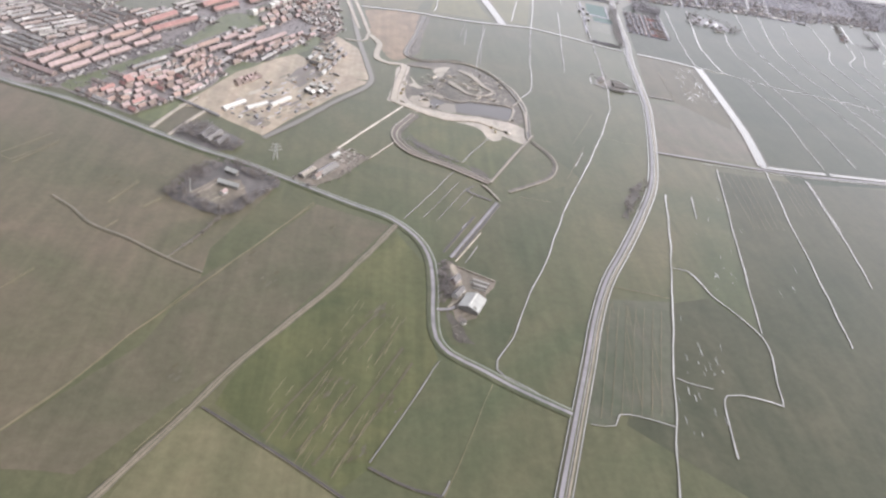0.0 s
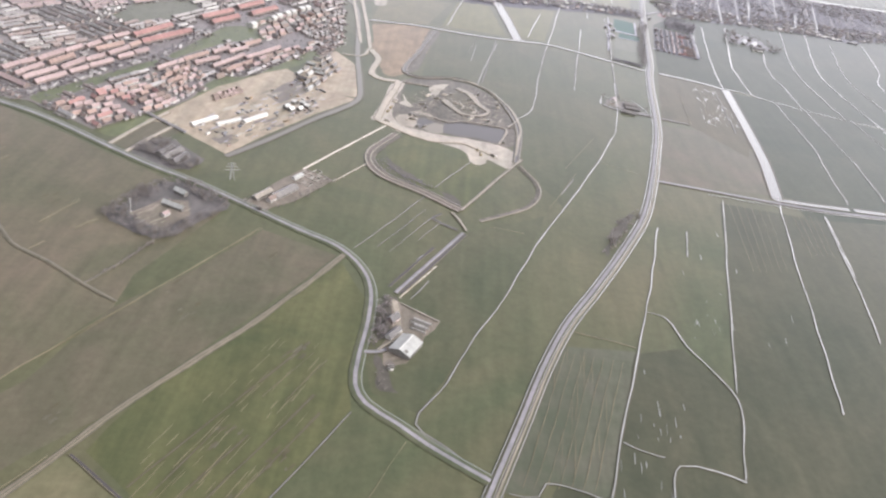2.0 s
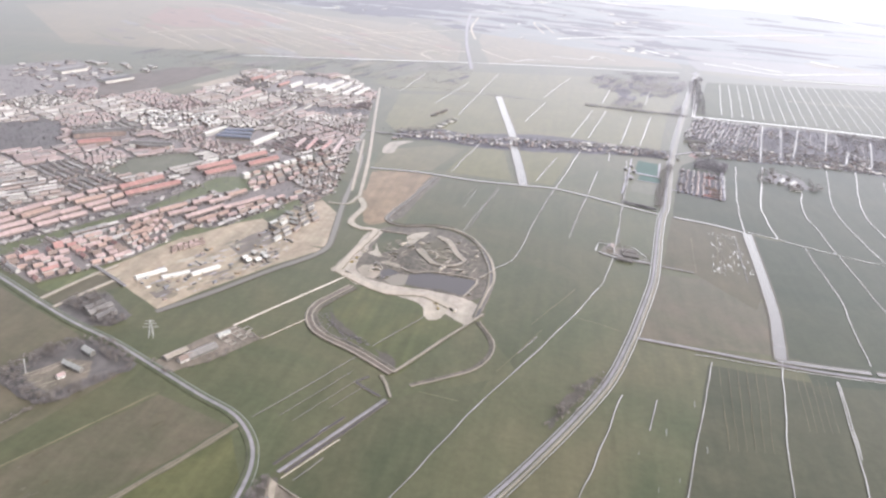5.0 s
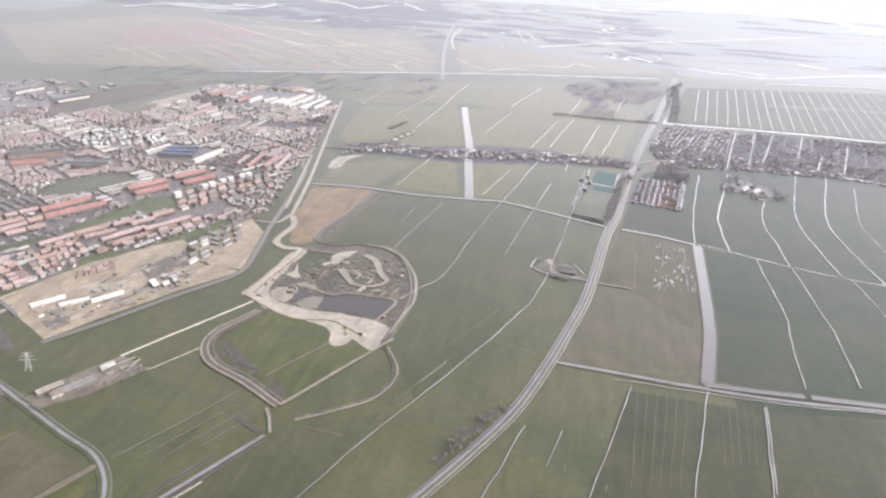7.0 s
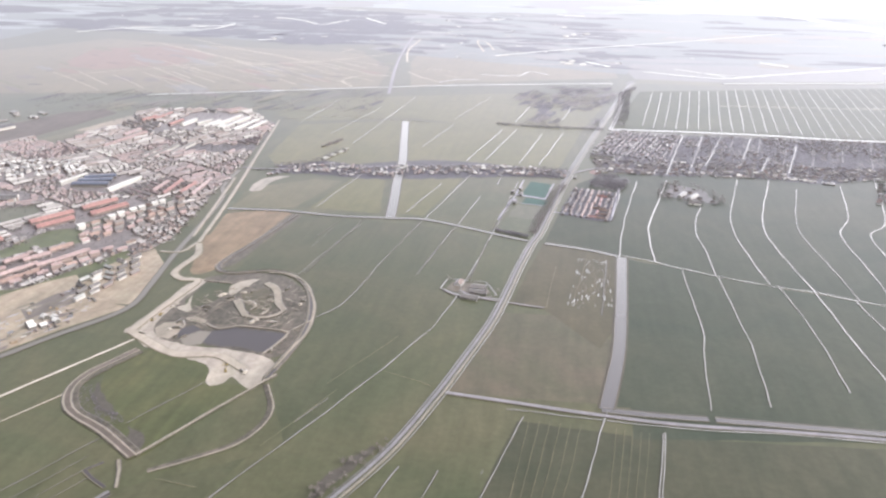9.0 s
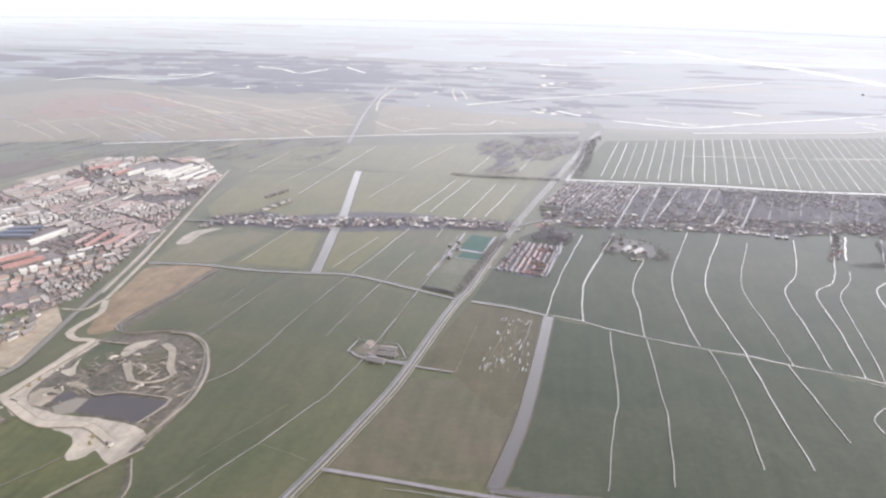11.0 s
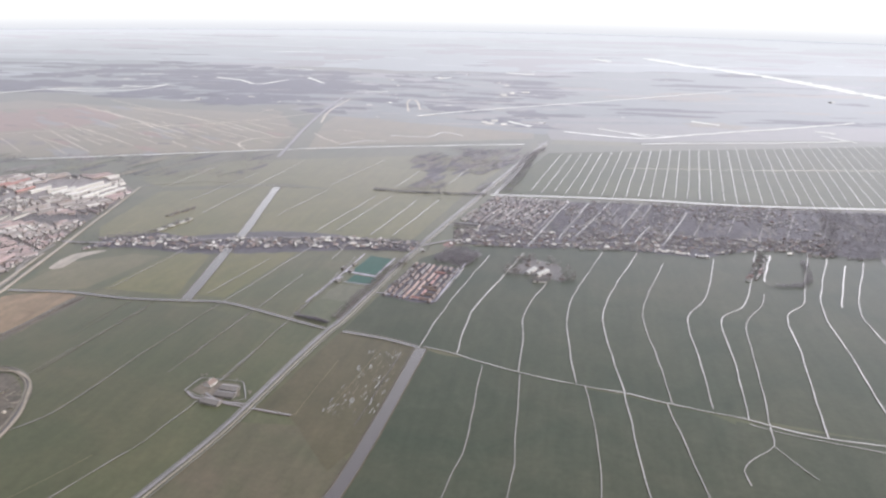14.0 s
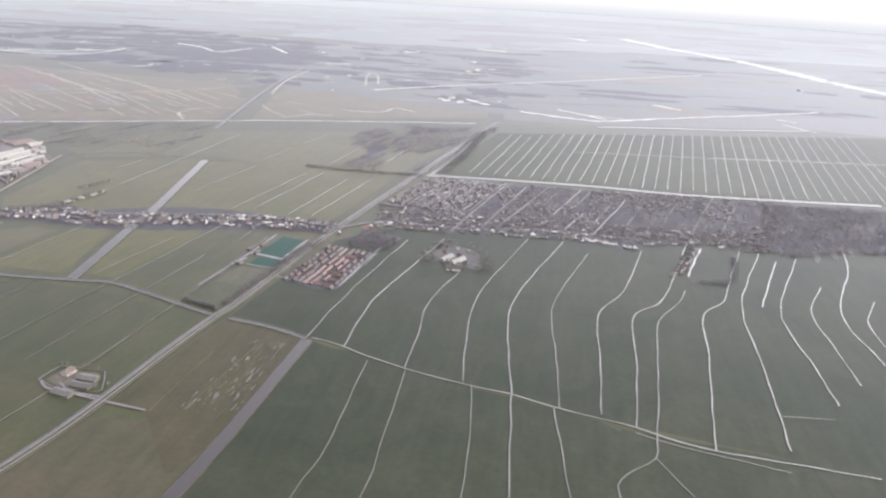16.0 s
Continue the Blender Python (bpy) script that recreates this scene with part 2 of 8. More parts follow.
GRASS = {
    "ground": earth("meadow", (0.065, 0.08, 0.036), (0.11, 0.103, 0.051), 0.007),
    "olive": earth("olive_meadow", (0.086, 0.088, 0.045), (0.142, 0.115, 0.072), 0.008, turn=55),
    "brown_grass": earth("worn_meadow", (0.086, 0.087, 0.046), (0.124, 0.103, 0.064), 0.014, turn=-38),
    "purple_grass": earth("grazed_meadow", (0.078, 0.074, 0.048), (0.102, 0.09, 0.062), 0.012, turn=-38, wash=0.7),
    "mid_grass": earth("green_meadow", (0.058, 0.071, 0.033), (0.092, 0.09, 0.045), 0.01, turn=-20),
    "dark_scrub": earth("scrub_floor", (0.068, 0.062, 0.058), (0.11, 0.10, 0.094), 0.1, 0.5, wash=0.75),
    "yellow_grass": earth("yellow_meadow", (0.116, 0.114, 0.056), (0.156, 0.138, 0.072), 0.02, turn=-38),
    "moss": earth("mossy_meadow", (0.066, 0.079, 0.031), (0.112, 0.11, 0.044), 0.015, turn=-38, streak=0.5),
    "east_grass": earth("eastern_meadow", (0.05, 0.057, 0.03), (0.077, 0.076, 0.041), 0.012, turn=-20, wash=0.75),
    "dark_grass": earth("lush_meadow", (0.040, 0.054, 0.031), (0.067, 0.073, 0.042), 0.009, turn=-20, wash=0.6),
    "wet_grass": earth("wet_meadow", (0.072, 0.085, 0.047), (0.108, 0.106, 0.068), 0.03, turn=-8, streak=0.5),
    "light_grass": earth("pale_meadow", (0.11, 0.112, 0.041), (0.147, 0.136, 0.056), 0.01, turn=20),
    "comb_grass": earth("strip_meadow", (0.06, 0.076, 0.036), (0.088, 0.094, 0.045), 0.012, turn=0, wash=0.62),
    "tan_grass": earth("reed_land", (0.14, 0.125, 0.075), (0.19, 0.158, 0.10), 0.012, turn=60, wash=0.9),
    "red_grass": earth("reddish_reed_land", (0.21, 0.125, 0.10), (0.235, 0.155, 0.125), 0.02, wash=0.85),
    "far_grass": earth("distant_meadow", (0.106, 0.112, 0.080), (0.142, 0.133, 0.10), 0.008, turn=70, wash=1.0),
    "green_verge": earth("green_verge", (0.07, 0.085, 0.042), (0.10, 0.106, 0.055), 0.05),
    "lawn": earth("mown_lawn", (0.09, 0.108, 0.044), (0.125, 0.138, 0.06), 0.06),
    "turf": earth("artificial_turf", (0.018, 0.074, 0.048), (0.026, 0.088, 0.06), 0.05, wash=0.6),
    "peat": earth("dug_peat", (0.055, 0.05, 0.044), (0.17, 0.152, 0.135), 0.16, 0.5, streak=0.7),
    "bare_soil": earth("bare_soil", (0.17, 0.125, 0.085), (0.27, 0.20, 0.14), 0.05, streak=0.6, turn=-30),
    "sand": earth("tracked_sand", (0.30, 0.272, 0.252), (0.41, 0.375, 0.352), 0.09, 0.3, streak=0.5),
    "site_sand": earth("building_site_sand", (0.265, 0.22, 0.178), (0.39, 0.335, 0.28), 0.07, 0.3, streak=0.5),
    "pale_mud": earth("pale_mud", (0.33, 0.30, 0.27), (0.42, 0.385, 0.35), 0.08, 0.5),
    "asphalt_yard": earth("yard_asphalt", (0.142, 0.125, 0.124), (0.195, 0.172, 0.171), 0.08),
    "concrete": earth("paved_terrace", (0.36, 0.355, 0.355), (0.45, 0.445, 0.445), 0.1),
    "red_ground": earth("red_paving", (0.195, 0.095, 0.084), (0.248, 0.120, 0.107), 0.1),
    # far land: distance haze is put into these bluish base tones and their gloss
    "far_land": earth("haze_tinted_land", (0.115, 0.122, 0.117), (0.15, 0.152, 0.143), 0.006, 0.05, turn=85, wash=0.88, power=4.8, streak=0.1),
    "far_edge": earth("haze_tinted_horizon_woods", (0.105, 0.108, 0.118), (0.14, 0.142, 0.152), 0.01, 0.05, wash=0.95, power=3.2),
    "far_rim": earth("haze_coloured_land", (0.12, 0.124, 0.13), (0.15, 0.154, 0.16), 0.004, 0.03, wash=1.0, power=3.0, streak=0.1),
    "railway": earth("ballast_yard", (0.12, 0.105, 0.105), (0.16, 0.14, 0.14), 0.05, wash=0.45),
    "town_ground": earth("town_paving", (0.155, 0.14, 0.148), (0.235, 0.213, 0.224), 0.12, 0.5, wash=0.8),
    "town_garden": earth("town_gardens", (0.112, 0.104, 0.098), (0.185, 0.17, 0.163), 0.2, 0.6, wash=0.75),
    "bank": earth("ditch_bank", (0.071, 0.065, 0.050), (0.115, 0.103, 0.084), 0.05),
    "dirt": earth("dirt_track", (0.165, 0.147, 0.118), (0.22, 0.195, 0.16), 0.06),
    "asphalt": earth("road_asphalt", (0.205, 0.195, 0.18), (0.285, 0.27, 0.25), 0.05),
    "road_sand": earth("haul_road_sand", (0.345, 0.308, 0.275), (0.43, 0.388, 0.35), 0.06),
    "dirt_yard": earth("farmyard_gravel", (0.13, 0.115, 0.10), (0.23, 0.20, 0.18), 0.12, 0.6),
    # dark wood tone with bluish distance haze tinted in
    "far_wood": earth("haze_tinted_woodland", (0.075, 0.077, 0.09), (0.115, 0.112, 0.125), 0.02, 0.1, wash=0.62),
    "brown_scrub": earth("bare_scrub", (0.105, 0.09, 0.085), (0.16, 0.13, 0.12), 0.05, 0.3),
    "light_olive": earth("worn_pitch", (0.10, 0.105, 0.06), (0.13, 0.13, 0.08), 0.04),
    "bank_pale": earth("pale_dug_bank", (0.25, 0.222, 0.195), (0.35, 0.315, 0.28), 0.08, 0.4),
    "pale_path": earth("pale_shell_path", (0.60, 0.568, 0.555), (0.74, 0.70, 0.685), 0.05, wash=0.15),
    "garden": earth("garden_ground", (0.074, 0.071, 0.074), (0.128, 0.12, 0.122), 0.08, 0.4, wash=0.55),
    "grove_floor": earth("grove_floor", (0.088, 0.084, 0.068), (0.145, 0.132, 0.112), 0.08, 0.4),
    "wheel_rut": earth("worn_wheel_rut", (0.10, 0.095, 0.075), (0.135, 0.122, 0.10), 0.08),
    "hay": earth("dry_reed", (0.15, 0.135, 0.09), (0.215, 0.19, 0.135), 0.05),
}
WATER = water("ditch_water", (0.11, 0.112, 0.10), shine_power=0.85)
CANAL = water("canal_water", (0.095, 0.088, 0.097), 0.12, 0.05, 3.8)
DULL = water("silty_water", (0.17, 0.16, 0.157), 0.4, 0.05, 5.0, 0.3)
MILKY = water("milky_water", (0.215, 0.197, 0.18), 0.4, 0.05, 6.0, 0.3)
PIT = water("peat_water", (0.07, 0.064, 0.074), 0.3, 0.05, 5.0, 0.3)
ROOF_ORANGE = built("orange_roof_tiles", (0.24, 0.172, 0.155), (0.31, 0.225, 0.205), 0.75, 6.0)
ROOF_RED = built("red_roof_tiles", (0.275, 0.155, 0.15), (0.325, 0.19, 0.184), 0.75, 6.0)
ROOF_PINK = built("weathered_roof_tiles", (0.275, 0.208, 0.212), (0.34, 0.265, 0.268), 0.75, 6.0)
ROOF_BROWN = built("brown_roof_tiles", (0.15, 0.115, 0.105), (0.20, 0.155, 0.14), 0.75, 6.0)
ROOF_DARK = built("grey_roof_tiles", (0.10, 0.095, 0.10), (0.19, 0.18, 0.18), 0.7, 6.0)
ROOF_WHITE = built("white_roof_sheet", (0.5, 0.5, 0.5), (0.64, 0.64, 0.635), 0.6)
WEATHERED = built("weathered_concrete", (0.25, 0.24, 0.225), (0.33, 0.315, 0.30), 0.85)
ROOF_BARN = built("pale_corrugated_roof", (0.33, 0.335, 0.335), (0.37, 0.375, 0.375), 0.7)
ROOF_STEEL = built("corrugated_roof_sheet", (0.30, 0.31, 0.31), (0.36, 0.37, 0.37), 0.5, 8.0)
WALL_BRICK = built("brown_brick", (0.19, 0.15, 0.14), (0.27, 0.22, 0.205), 0.85, 9.0)
WALL_PALE = built("pale_render", (0.36, 0.35, 0.34), (0.50, 0.49, 0.475), 0.8)
WALL_DARK = built("dark_cladding", (0.10, 0.095, 0.09), (0.16, 0.15, 0.14), 0.8)
TOWN_ROOF = built("mixed_town_roofs", (0, 0, 0), (1, 1, 1), 0.7, 0.0, True, 0.0, ((0.22, 0.205, 0.215), (0.26, 0.24, 0.25), (0.20, 0.188, 0.20), (0.24, 0.21, 0.21), (0.29, 0.28, 0.29), (0.42, 0.41, 0.42), (0.21, 0.195, 0.205), (0.27, 0.235, 0.235)))
TOWN_ROOF_RED = built("faded_red_town_roofs", (0, 0, 0), (1, 1, 1), 0.7, 0.0, True, 0.0, ((0.255, 0.205, 0.216), (0.225, 0.188, 0.203), (0.285, 0.228, 0.238), (0.20, 0.182, 0.198)))
TOWN_ROOF_PALE = built("pale_town_roofs", (0, 0, 0), (1, 1, 1), 0.7, 0.0, True, 0.0, ((0.30, 0.29, 0.295), (0.24, 0.23, 0.235), (0.42, 0.41, 0.415), (0.20, 0.185, 0.19)))
WHITE_ROOFS = built("white_flat_roofs", (0, 0, 0), (1, 1, 1), 0.6, 0.0, True, 0.0, ((0.52, 0.52, 0.53), (0.36, 0.36, 0.37), (0.62, 0.62, 0.62), (0.22, 0.215, 0.22)))
HEDGE = built("clipped_hedge", (0.10, 0.092, 0.092), (0.16, 0.145, 0.145), 0.9, 0.0, True)
VILLAGE_ROOF = built("mixed_village_roofs", (0, 0, 0), (1, 1, 1), 0.7, 0.0, True, 0.0, ((0.21, 0.185, 0.19), (0.19, 0.185, 0.20), (0.23, 0.215, 0.225), (0.25, 0.195, 0.19), (0.22, 0.21, 0.22), (0.44, 0.43, 0.44), (0.19, 0.17, 0.17), (0.28, 0.27, 0.275)))
TOWN_WALL = built("mixed_town_walls", (0, 0, 0), (1, 1, 1), 0.8, 0.0, True, 0.0, ((0.26, 0.22, 0.21), (0.34, 0.325, 0.32), (0.24, 0.215, 0.21), (0.46, 0.45, 0.45)))
TOWN_TILES = built("town_roof_tiles", (0, 0, 0), (1, 1, 1), 0.7, 5.0, False, 0.0, ((0.24, 0.205, 0.205), (0.25, 0.245, 0.255), (0.20, 0.195, 0.205), (0.27, 0.225, 0.22), (0.29, 0.28, 0.29), (0.40, 0.39, 0.40), (0.22, 0.205, 0.21), (0.31, 0.30, 0.31)))
VILLAGE_WALL = built("mixed_village_walls", (0, 0, 0), (1, 1, 1), 0.8, 0.0, True, 0.0, ((0.22, 0.19, 0.185), (0.26, 0.245, 0.245), (0.21, 0.19, 0.19), (0.32, 0.31, 0.315), (0.24, 0.22, 0.22)))
STEEL = built("galvanised_steel", (0.42, 0.43, 0.43), (0.5, 0.5, 0.5), 0.5, 0.0, False, 0.4)
BARK = built("grey_bark", (0.13, 0.115, 0.105), (0.19, 0.17, 0.155), 0.9)
TWIGS = built("bare_twigs", (0.14, 0.125, 0.115), (0.21, 0.185, 0.17), 0.95)
TWIGS_GROVE = built("bare_twigs_of_groves", (0.135, 0.122, 0.124), (0.21, 0.188, 0.188), 0.95, 0.0, True)
# bluish copy of the bare twigs, with distance haze put into the colour
TWIGS_HAZED = built("bare_twigs_haze_tinted", (0.135, 0.126, 0.148), (0.205, 0.19, 0.216), 0.95, 0.0, True, wash=0.42)


# ---- builders ----
def mesh_of(name, verts, faces, mats, index=None, smooth=False):
    me = bpy.data.meshes.new(name)
    me.from_pydata(verts, [], faces)
    for m in mats:
        me.materials.append(m)
    if index is not None:
        me.polygons.foreach_set("material_index", index)
    if smooth:
        me.polygons.foreach_set("use_smooth", [True] * len(me.polygons))
    me.update()
    return me


def part(name, me, parent, label="", at=None):
    ob = new(name, me)
    ob.parent = parent
    if at is not None:
        ob.matrix_basis = at
    return tagged(ob, label)


def curve_points(pts, step=6.0):
    """A smooth line through the given places, with steady steps."""
    p = [Vector((x, y)) for x, y in pts]
    if len(p) == 2:
        k = max(2, min(24, int((p[1] - p[0]).length / 9)))
        return [p[0].lerp(p[1], i / k) for i in range(k + 1)]
    p = [p[0] * 2 - p[1]] + p + [p[-1] * 2 - p[-2]]
    res = []
    for i in range(1, len(p) - 2):
        a, b, c, d = p[i - 1:i + 3]
        k = max(2, min(14, int((c - b).length / step)))
        # centripetal weights keep sharp bends from looping
        t0, t1 = 0.0, max((b - a).length, 0.1) ** 0.5
        t2 = t1 + max((c - b).length, 0.1) ** 0.5
        t3 = t2 + max((d - c).length, 0.1) ** 0.5
        for j in range(k):
            t = t1 + (t2 - t1) * j / k
            a1 = a * ((t1 - t) / (t1 - t0)) + b * ((t - t0) / (t1 - t0))
            a2 = b * ((t2 - t) / (t2 - t1)) + c * ((t - t1) / (t2 - t1))
            a3 = c * ((t3 - t) / (t3 - t2)) + d * ((t - t2) / (t3 - t2))
            b1 = a1 * ((t2 - t) / (t2 - t0)) + a2 * ((t - t0) / (t2 - t0))
            b2 = a2 * ((t3 - t) / (t3 - t1)) + a3 * ((t - t1) / (t3 - t1))
            res.append(b1 * ((t2 - t) / (t2 - t1)) + b2 * ((t - t1) / (t2 - t1)))
    res.append(p[-2].copy())
    return res


def swept(name, pts, profile, mats, wobble=0.0, lift=0.0, wander=0.0):
    """A cross-section (offset to the right, height, material of the span after it) swept along a line."""
    line = curve_points(pts)
    n, k = len(line), len(profile)
    verts, faces, index = [], [], []
    for i, c in enumerate(line):
        way = (line[min(i + 1, n - 1)] - line[max(i - 1, 0)]).normalized()
        side = Vector((way.y, -way.x))
        if 0 < i < n - 1:
            c = c + side * (wander * noise.noise(Vector((c.x * 0.045, c.y * 0.045, 9.7))))
        f = 1.0 + wobble * noise.noise(Vector((c.x * 0.07, c.y * 0.07, 3.1)))
        for off, z, _ in profile:
            q = c + side * (off * f)
            verts.append((q.x, q.y, z + lift))
    for i in range(n - 1):
        for j in range(k - 1):
            a = i * k + j
            faces.append((a, a + 1, a + k + 1, a + k))
            index.append(profile[j][2])
    return new(name, mesh_of(name, verts, faces, mats, index))


LAID = [0]


def layer():
    LAID[0] += 1
    return 0.25 + 0.002 * (LAID[0] % 40)


def ditch(pts, w, state="wet"):
    h, b = w * (0.15 if state != "dry" else 0.26), 0.24 + w * 0.1
    prof = [(-h - b, 0.02, 0), (-h - 0.08, 0.1, 0), (-h, 0.06, 1), (h, 0.06, 0), (h + 0.08, 0.1, 0), (h + b, 0.02, 0)]
    if state == "dry":
        prof = [(-h, 0.02, 1), (0.0, 0.06, 1), (h, 0.02, 0)]
    ob = swept("ditch", pts, prof, [GRASS["bank" if state != "dry" else "mid_grass"], {"wet": WATER, "dull": CANAL, "dry": GRASS["hay"]}[state]], 0.7, layer(), 0.5 + 0.3 * w)
    label = {"wet": "narrow straight ditch with bright still water", "dull": "narrow ditch with dull grey water", "dry": "shallow dry ditch with pale reed"}[state]
    return tagged(ob, label, "ditch", kind="structure")


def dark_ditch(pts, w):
    """A narrow ditch between low banks, with dark water and a pale reed edge."""
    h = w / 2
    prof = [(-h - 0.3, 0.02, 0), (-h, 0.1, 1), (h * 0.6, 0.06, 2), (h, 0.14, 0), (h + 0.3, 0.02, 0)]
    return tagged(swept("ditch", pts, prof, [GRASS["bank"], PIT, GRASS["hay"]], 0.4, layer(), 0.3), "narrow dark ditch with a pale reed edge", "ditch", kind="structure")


def broadwater(pts, w):
    """A far lake or broad waterway, flush with the meadows."""
    h = w / 2
    prof = [(-h - 1, 0.0, 0), (-h, 0.02, 1), (h, 0.02, 0), (h + 1, 0.0, 0)]
    return tagged(swept("waterway", pts, prof, [GRASS["bank"], WATER], 0.8, layer(), w * 0.5), "distant bright water between hazy meadows", "water", kind="structure")


def canal(pts, w):
    h = w / 2
    prof = [(-h - 1.2, 0.02, 0), (-h - 0.3, 0.16, 0), (-h, 0.08, 1), (h, 0.08, 0), (h + 0.3, 0.16, 0), (h + 1.2, 0.02, 0)]
    return tagged(swept("canal", pts, prof, [GRASS["bank"], CANAL], 0.1, layer()), "broad canal with pale grey water", "canal", kind="structure")


def dull_canal(pts, w):
    h = w / 2
    prof = [(-h - 0.9, 0.02, 0), (-h, 0.08, 1), (h, 0.08, 0), (h + 0.9, 0.02, 0)]
    return tagged(swept("canal", pts, prof, [GRASS["bank"], DULL], 0.15, layer()), "silty grey canal round the building site", "canal", kind="structure")


def road(pts, w):
    h = w * 0.25
    prof = [(-h - 2.5, 0.02, 3), (-h - 2.1, 0.1, 2), (-h - 1.8, 0.1, 3), (-h - 1.4, 0.2, 3), (-h, 0.3, 1), (h, 0.3, 3), (h + 1.2, 0.2, 3), (h + 1.5, 0.1, 0), (h + 1.7, 0.1, 3), (h + 2.1, 0.02, 0)]
    return tagged(swept("road", pts, prof, [GRASS["bank"], GRASS["asphalt"], WATER, GRASS["green_verge"]], 0.06, layer()), "narrow grey asphalt road between grass verges and ditches", "road", kind="structure")


def canal_road(pts, w):
    prof = [(-3.2, 0.02, 4), (-2.85, 0.09, 3), (-2.5, 0.09, 0), (-2.0, 0.3, 4), (-1.3, 0.42, 1), (0.5, 0.42, 4), (1.2, 0.3, 0), (1.45, 0.1, 3), (1.7, 0.1, 0), (2.2, 0.34, 2), (3.0, 0.34, 4), (3.7, 0.2, 0), (4.0, 0.1, 3), (4.35, 0.1, 0), (4.7, 0.02, 0)]
    return tagged(swept("road", pts, prof, [GRASS["bank"], GRASS["asphalt"], GRASS["bank_pale"], WATER, GRASS["east_grass"]], 0.0, 0.02 + layer()), "pale main road with a cycle path and ditches", "road", kind="structure")


def lane(pts, w):
    h = w / 2
    prof = [(-h - 0.6, 0.02, 0), (-h, 0.28, 1), (h, 0.28, 0), (h + 0.6, 0.02, 0)]
    return tagged(swept("lane", pts, prof, [GRASS["bank"], GRASS["asphalt"]], 0.06, layer()), "narrow grey paved lane with grass verges", "lane", kind="structure")


def sport_path(pts, w):
    h = w / 2
    prof = [(-h - 0.1, 0.02, 0), (-h, 0.16, 0), (h, 0.16, 0), (h + 0.1, 0.02, 0)]
    return tagged(swept("path", pts, prof, [GRASS["concrete"]], 0.05, layer()), "pale paved path round the sports pitches", "path", kind="structure")


def track(pts, w):
    h = w / 2
    prof = [(-h - 0.6, 0.02, 0), (-h, 0.16, 1), (-0.25, 0.2, 0), (0.25, 0.2, 1), (h, 0.16, 0), (h + 0.5, 0.02, 0)]
    return tagged(swept("track", pts, prof, [GRASS["wheel_rut"], GRASS["dirt"]], 0.5, layer(), 0.4), "brown dirt farm track across the meadow", "track", kind="structure")


def worn_strip(pts, w):
    h = w / 2
    prof = [(-h, 0.0, 0), (-h * 0.3, 0.02, 1), (h * 0.2, 0.02, 0), (h, 0.0, 0)]
    return tagged(swept("worn_strip", pts, prof, [GRASS["purple_grass"], GRASS["dirt"] if w < 0.8 else GRASS["wheel_rut"]], 0.9, layer(), 0.5), "long worn wheel strip in the mossy meadow", "wheel strip", kind="structure")


def sand_road(pts, w):
    h = w / 2
    prof = [(-h - 0.8, 0.02, 0), (-h, 0.22, 1), (h, 0.22, 0), (h + 0.8, 0.02, 0)]
    return tagged(swept("sand_road", pts, prof, [GRASS["dirt"], GRASS["road_sand"]], 0.3, layer()), "pale sandy building-site road with ruts", "sand road", kind="structure")


def peat_track(pts, w):
    h = w / 2
    prof = [(-h, 0.02, 0), (-h * 0.85, 0.2, 0), (-h * 0.3, 0.15, 0), (-h * 0.2, 0.5, 1), (-h * 0.02, 0.5, 2), (h * 0.55, 0.4, 0), (h * 0.62, 0.5, 1), (h * 0.85, 0.5, 0), (h, 0.02, 0)]
    return tagged(swept("dyke", pts, prof, [GRASS["peat"], GRASS["bank_pale"], GRASS["brown_scrub"]], 0.3, layer()), "curved freshly dug peat dyke with a path", "dyke", kind="structure")


def peat_edge(pts, w):
    h = w / 2
    prof = [(-h, 0.02, 0), (h * 0.5, 0.2, 0), (h * 0.56, 0.3, 1), (h, 0.3, 0), (h + 0.2, 0.02, 0)]
    return tagged(swept("dyke", pts, prof, [GRASS["peat"], GRASS["bank_pale"]], 0.3, layer()), "curved dark peat dyke with a pale outer edge", "dyke", kind="structure")


def bank_path(pts, w):
    h = w / 2
    prof = [(-h - 0.5, 0.02, 0), (-h, 0.3, 1), (h, 0.3, 0), (h + 0.5, 0.02, 0)]
    return tagged(swept("bank", pts, prof, [GRASS["peat"], GRASS["bank_pale"]], 0.4, layer() + 0.1, 0.5), "low pale bank of dug clay on the site", "bank", kind="structure")


def field_path(pts, w):
    h = w * 0.8
    prof = [(-h - 0.5, 0.0, 0), (-h, 0.05, 1), (h, 0.05, 0), (h + 0.5, 0.0, 0)]
    return tagged(swept("path", pts, prof, [GRASS["tan_grass"], GRASS["pale_path"]], 0.5, layer(), w * 0.3), "pale sandy path between distant reed fields", "path", kind="structure")


def peat_ditch(pts, w):
    h = w / 2
    prof = [(-h - 0.8, 0.02, 0), (-h, 0.4, 0), (-h * 0.6, 0.1, 1), (h * 0.4, 0.1, 0), (h * 0.7, 0.45, 2), (h + 0.4, 0.4, 0), (h + 1.0, 0.02, 0)]
    return tagged(swept("ditch", pts, prof, [GRASS["peat"], PIT, GRASS["dirt"]], 0.2, layer()), "dark water-filled ditch between peat banks", "ditch", kind="structure")


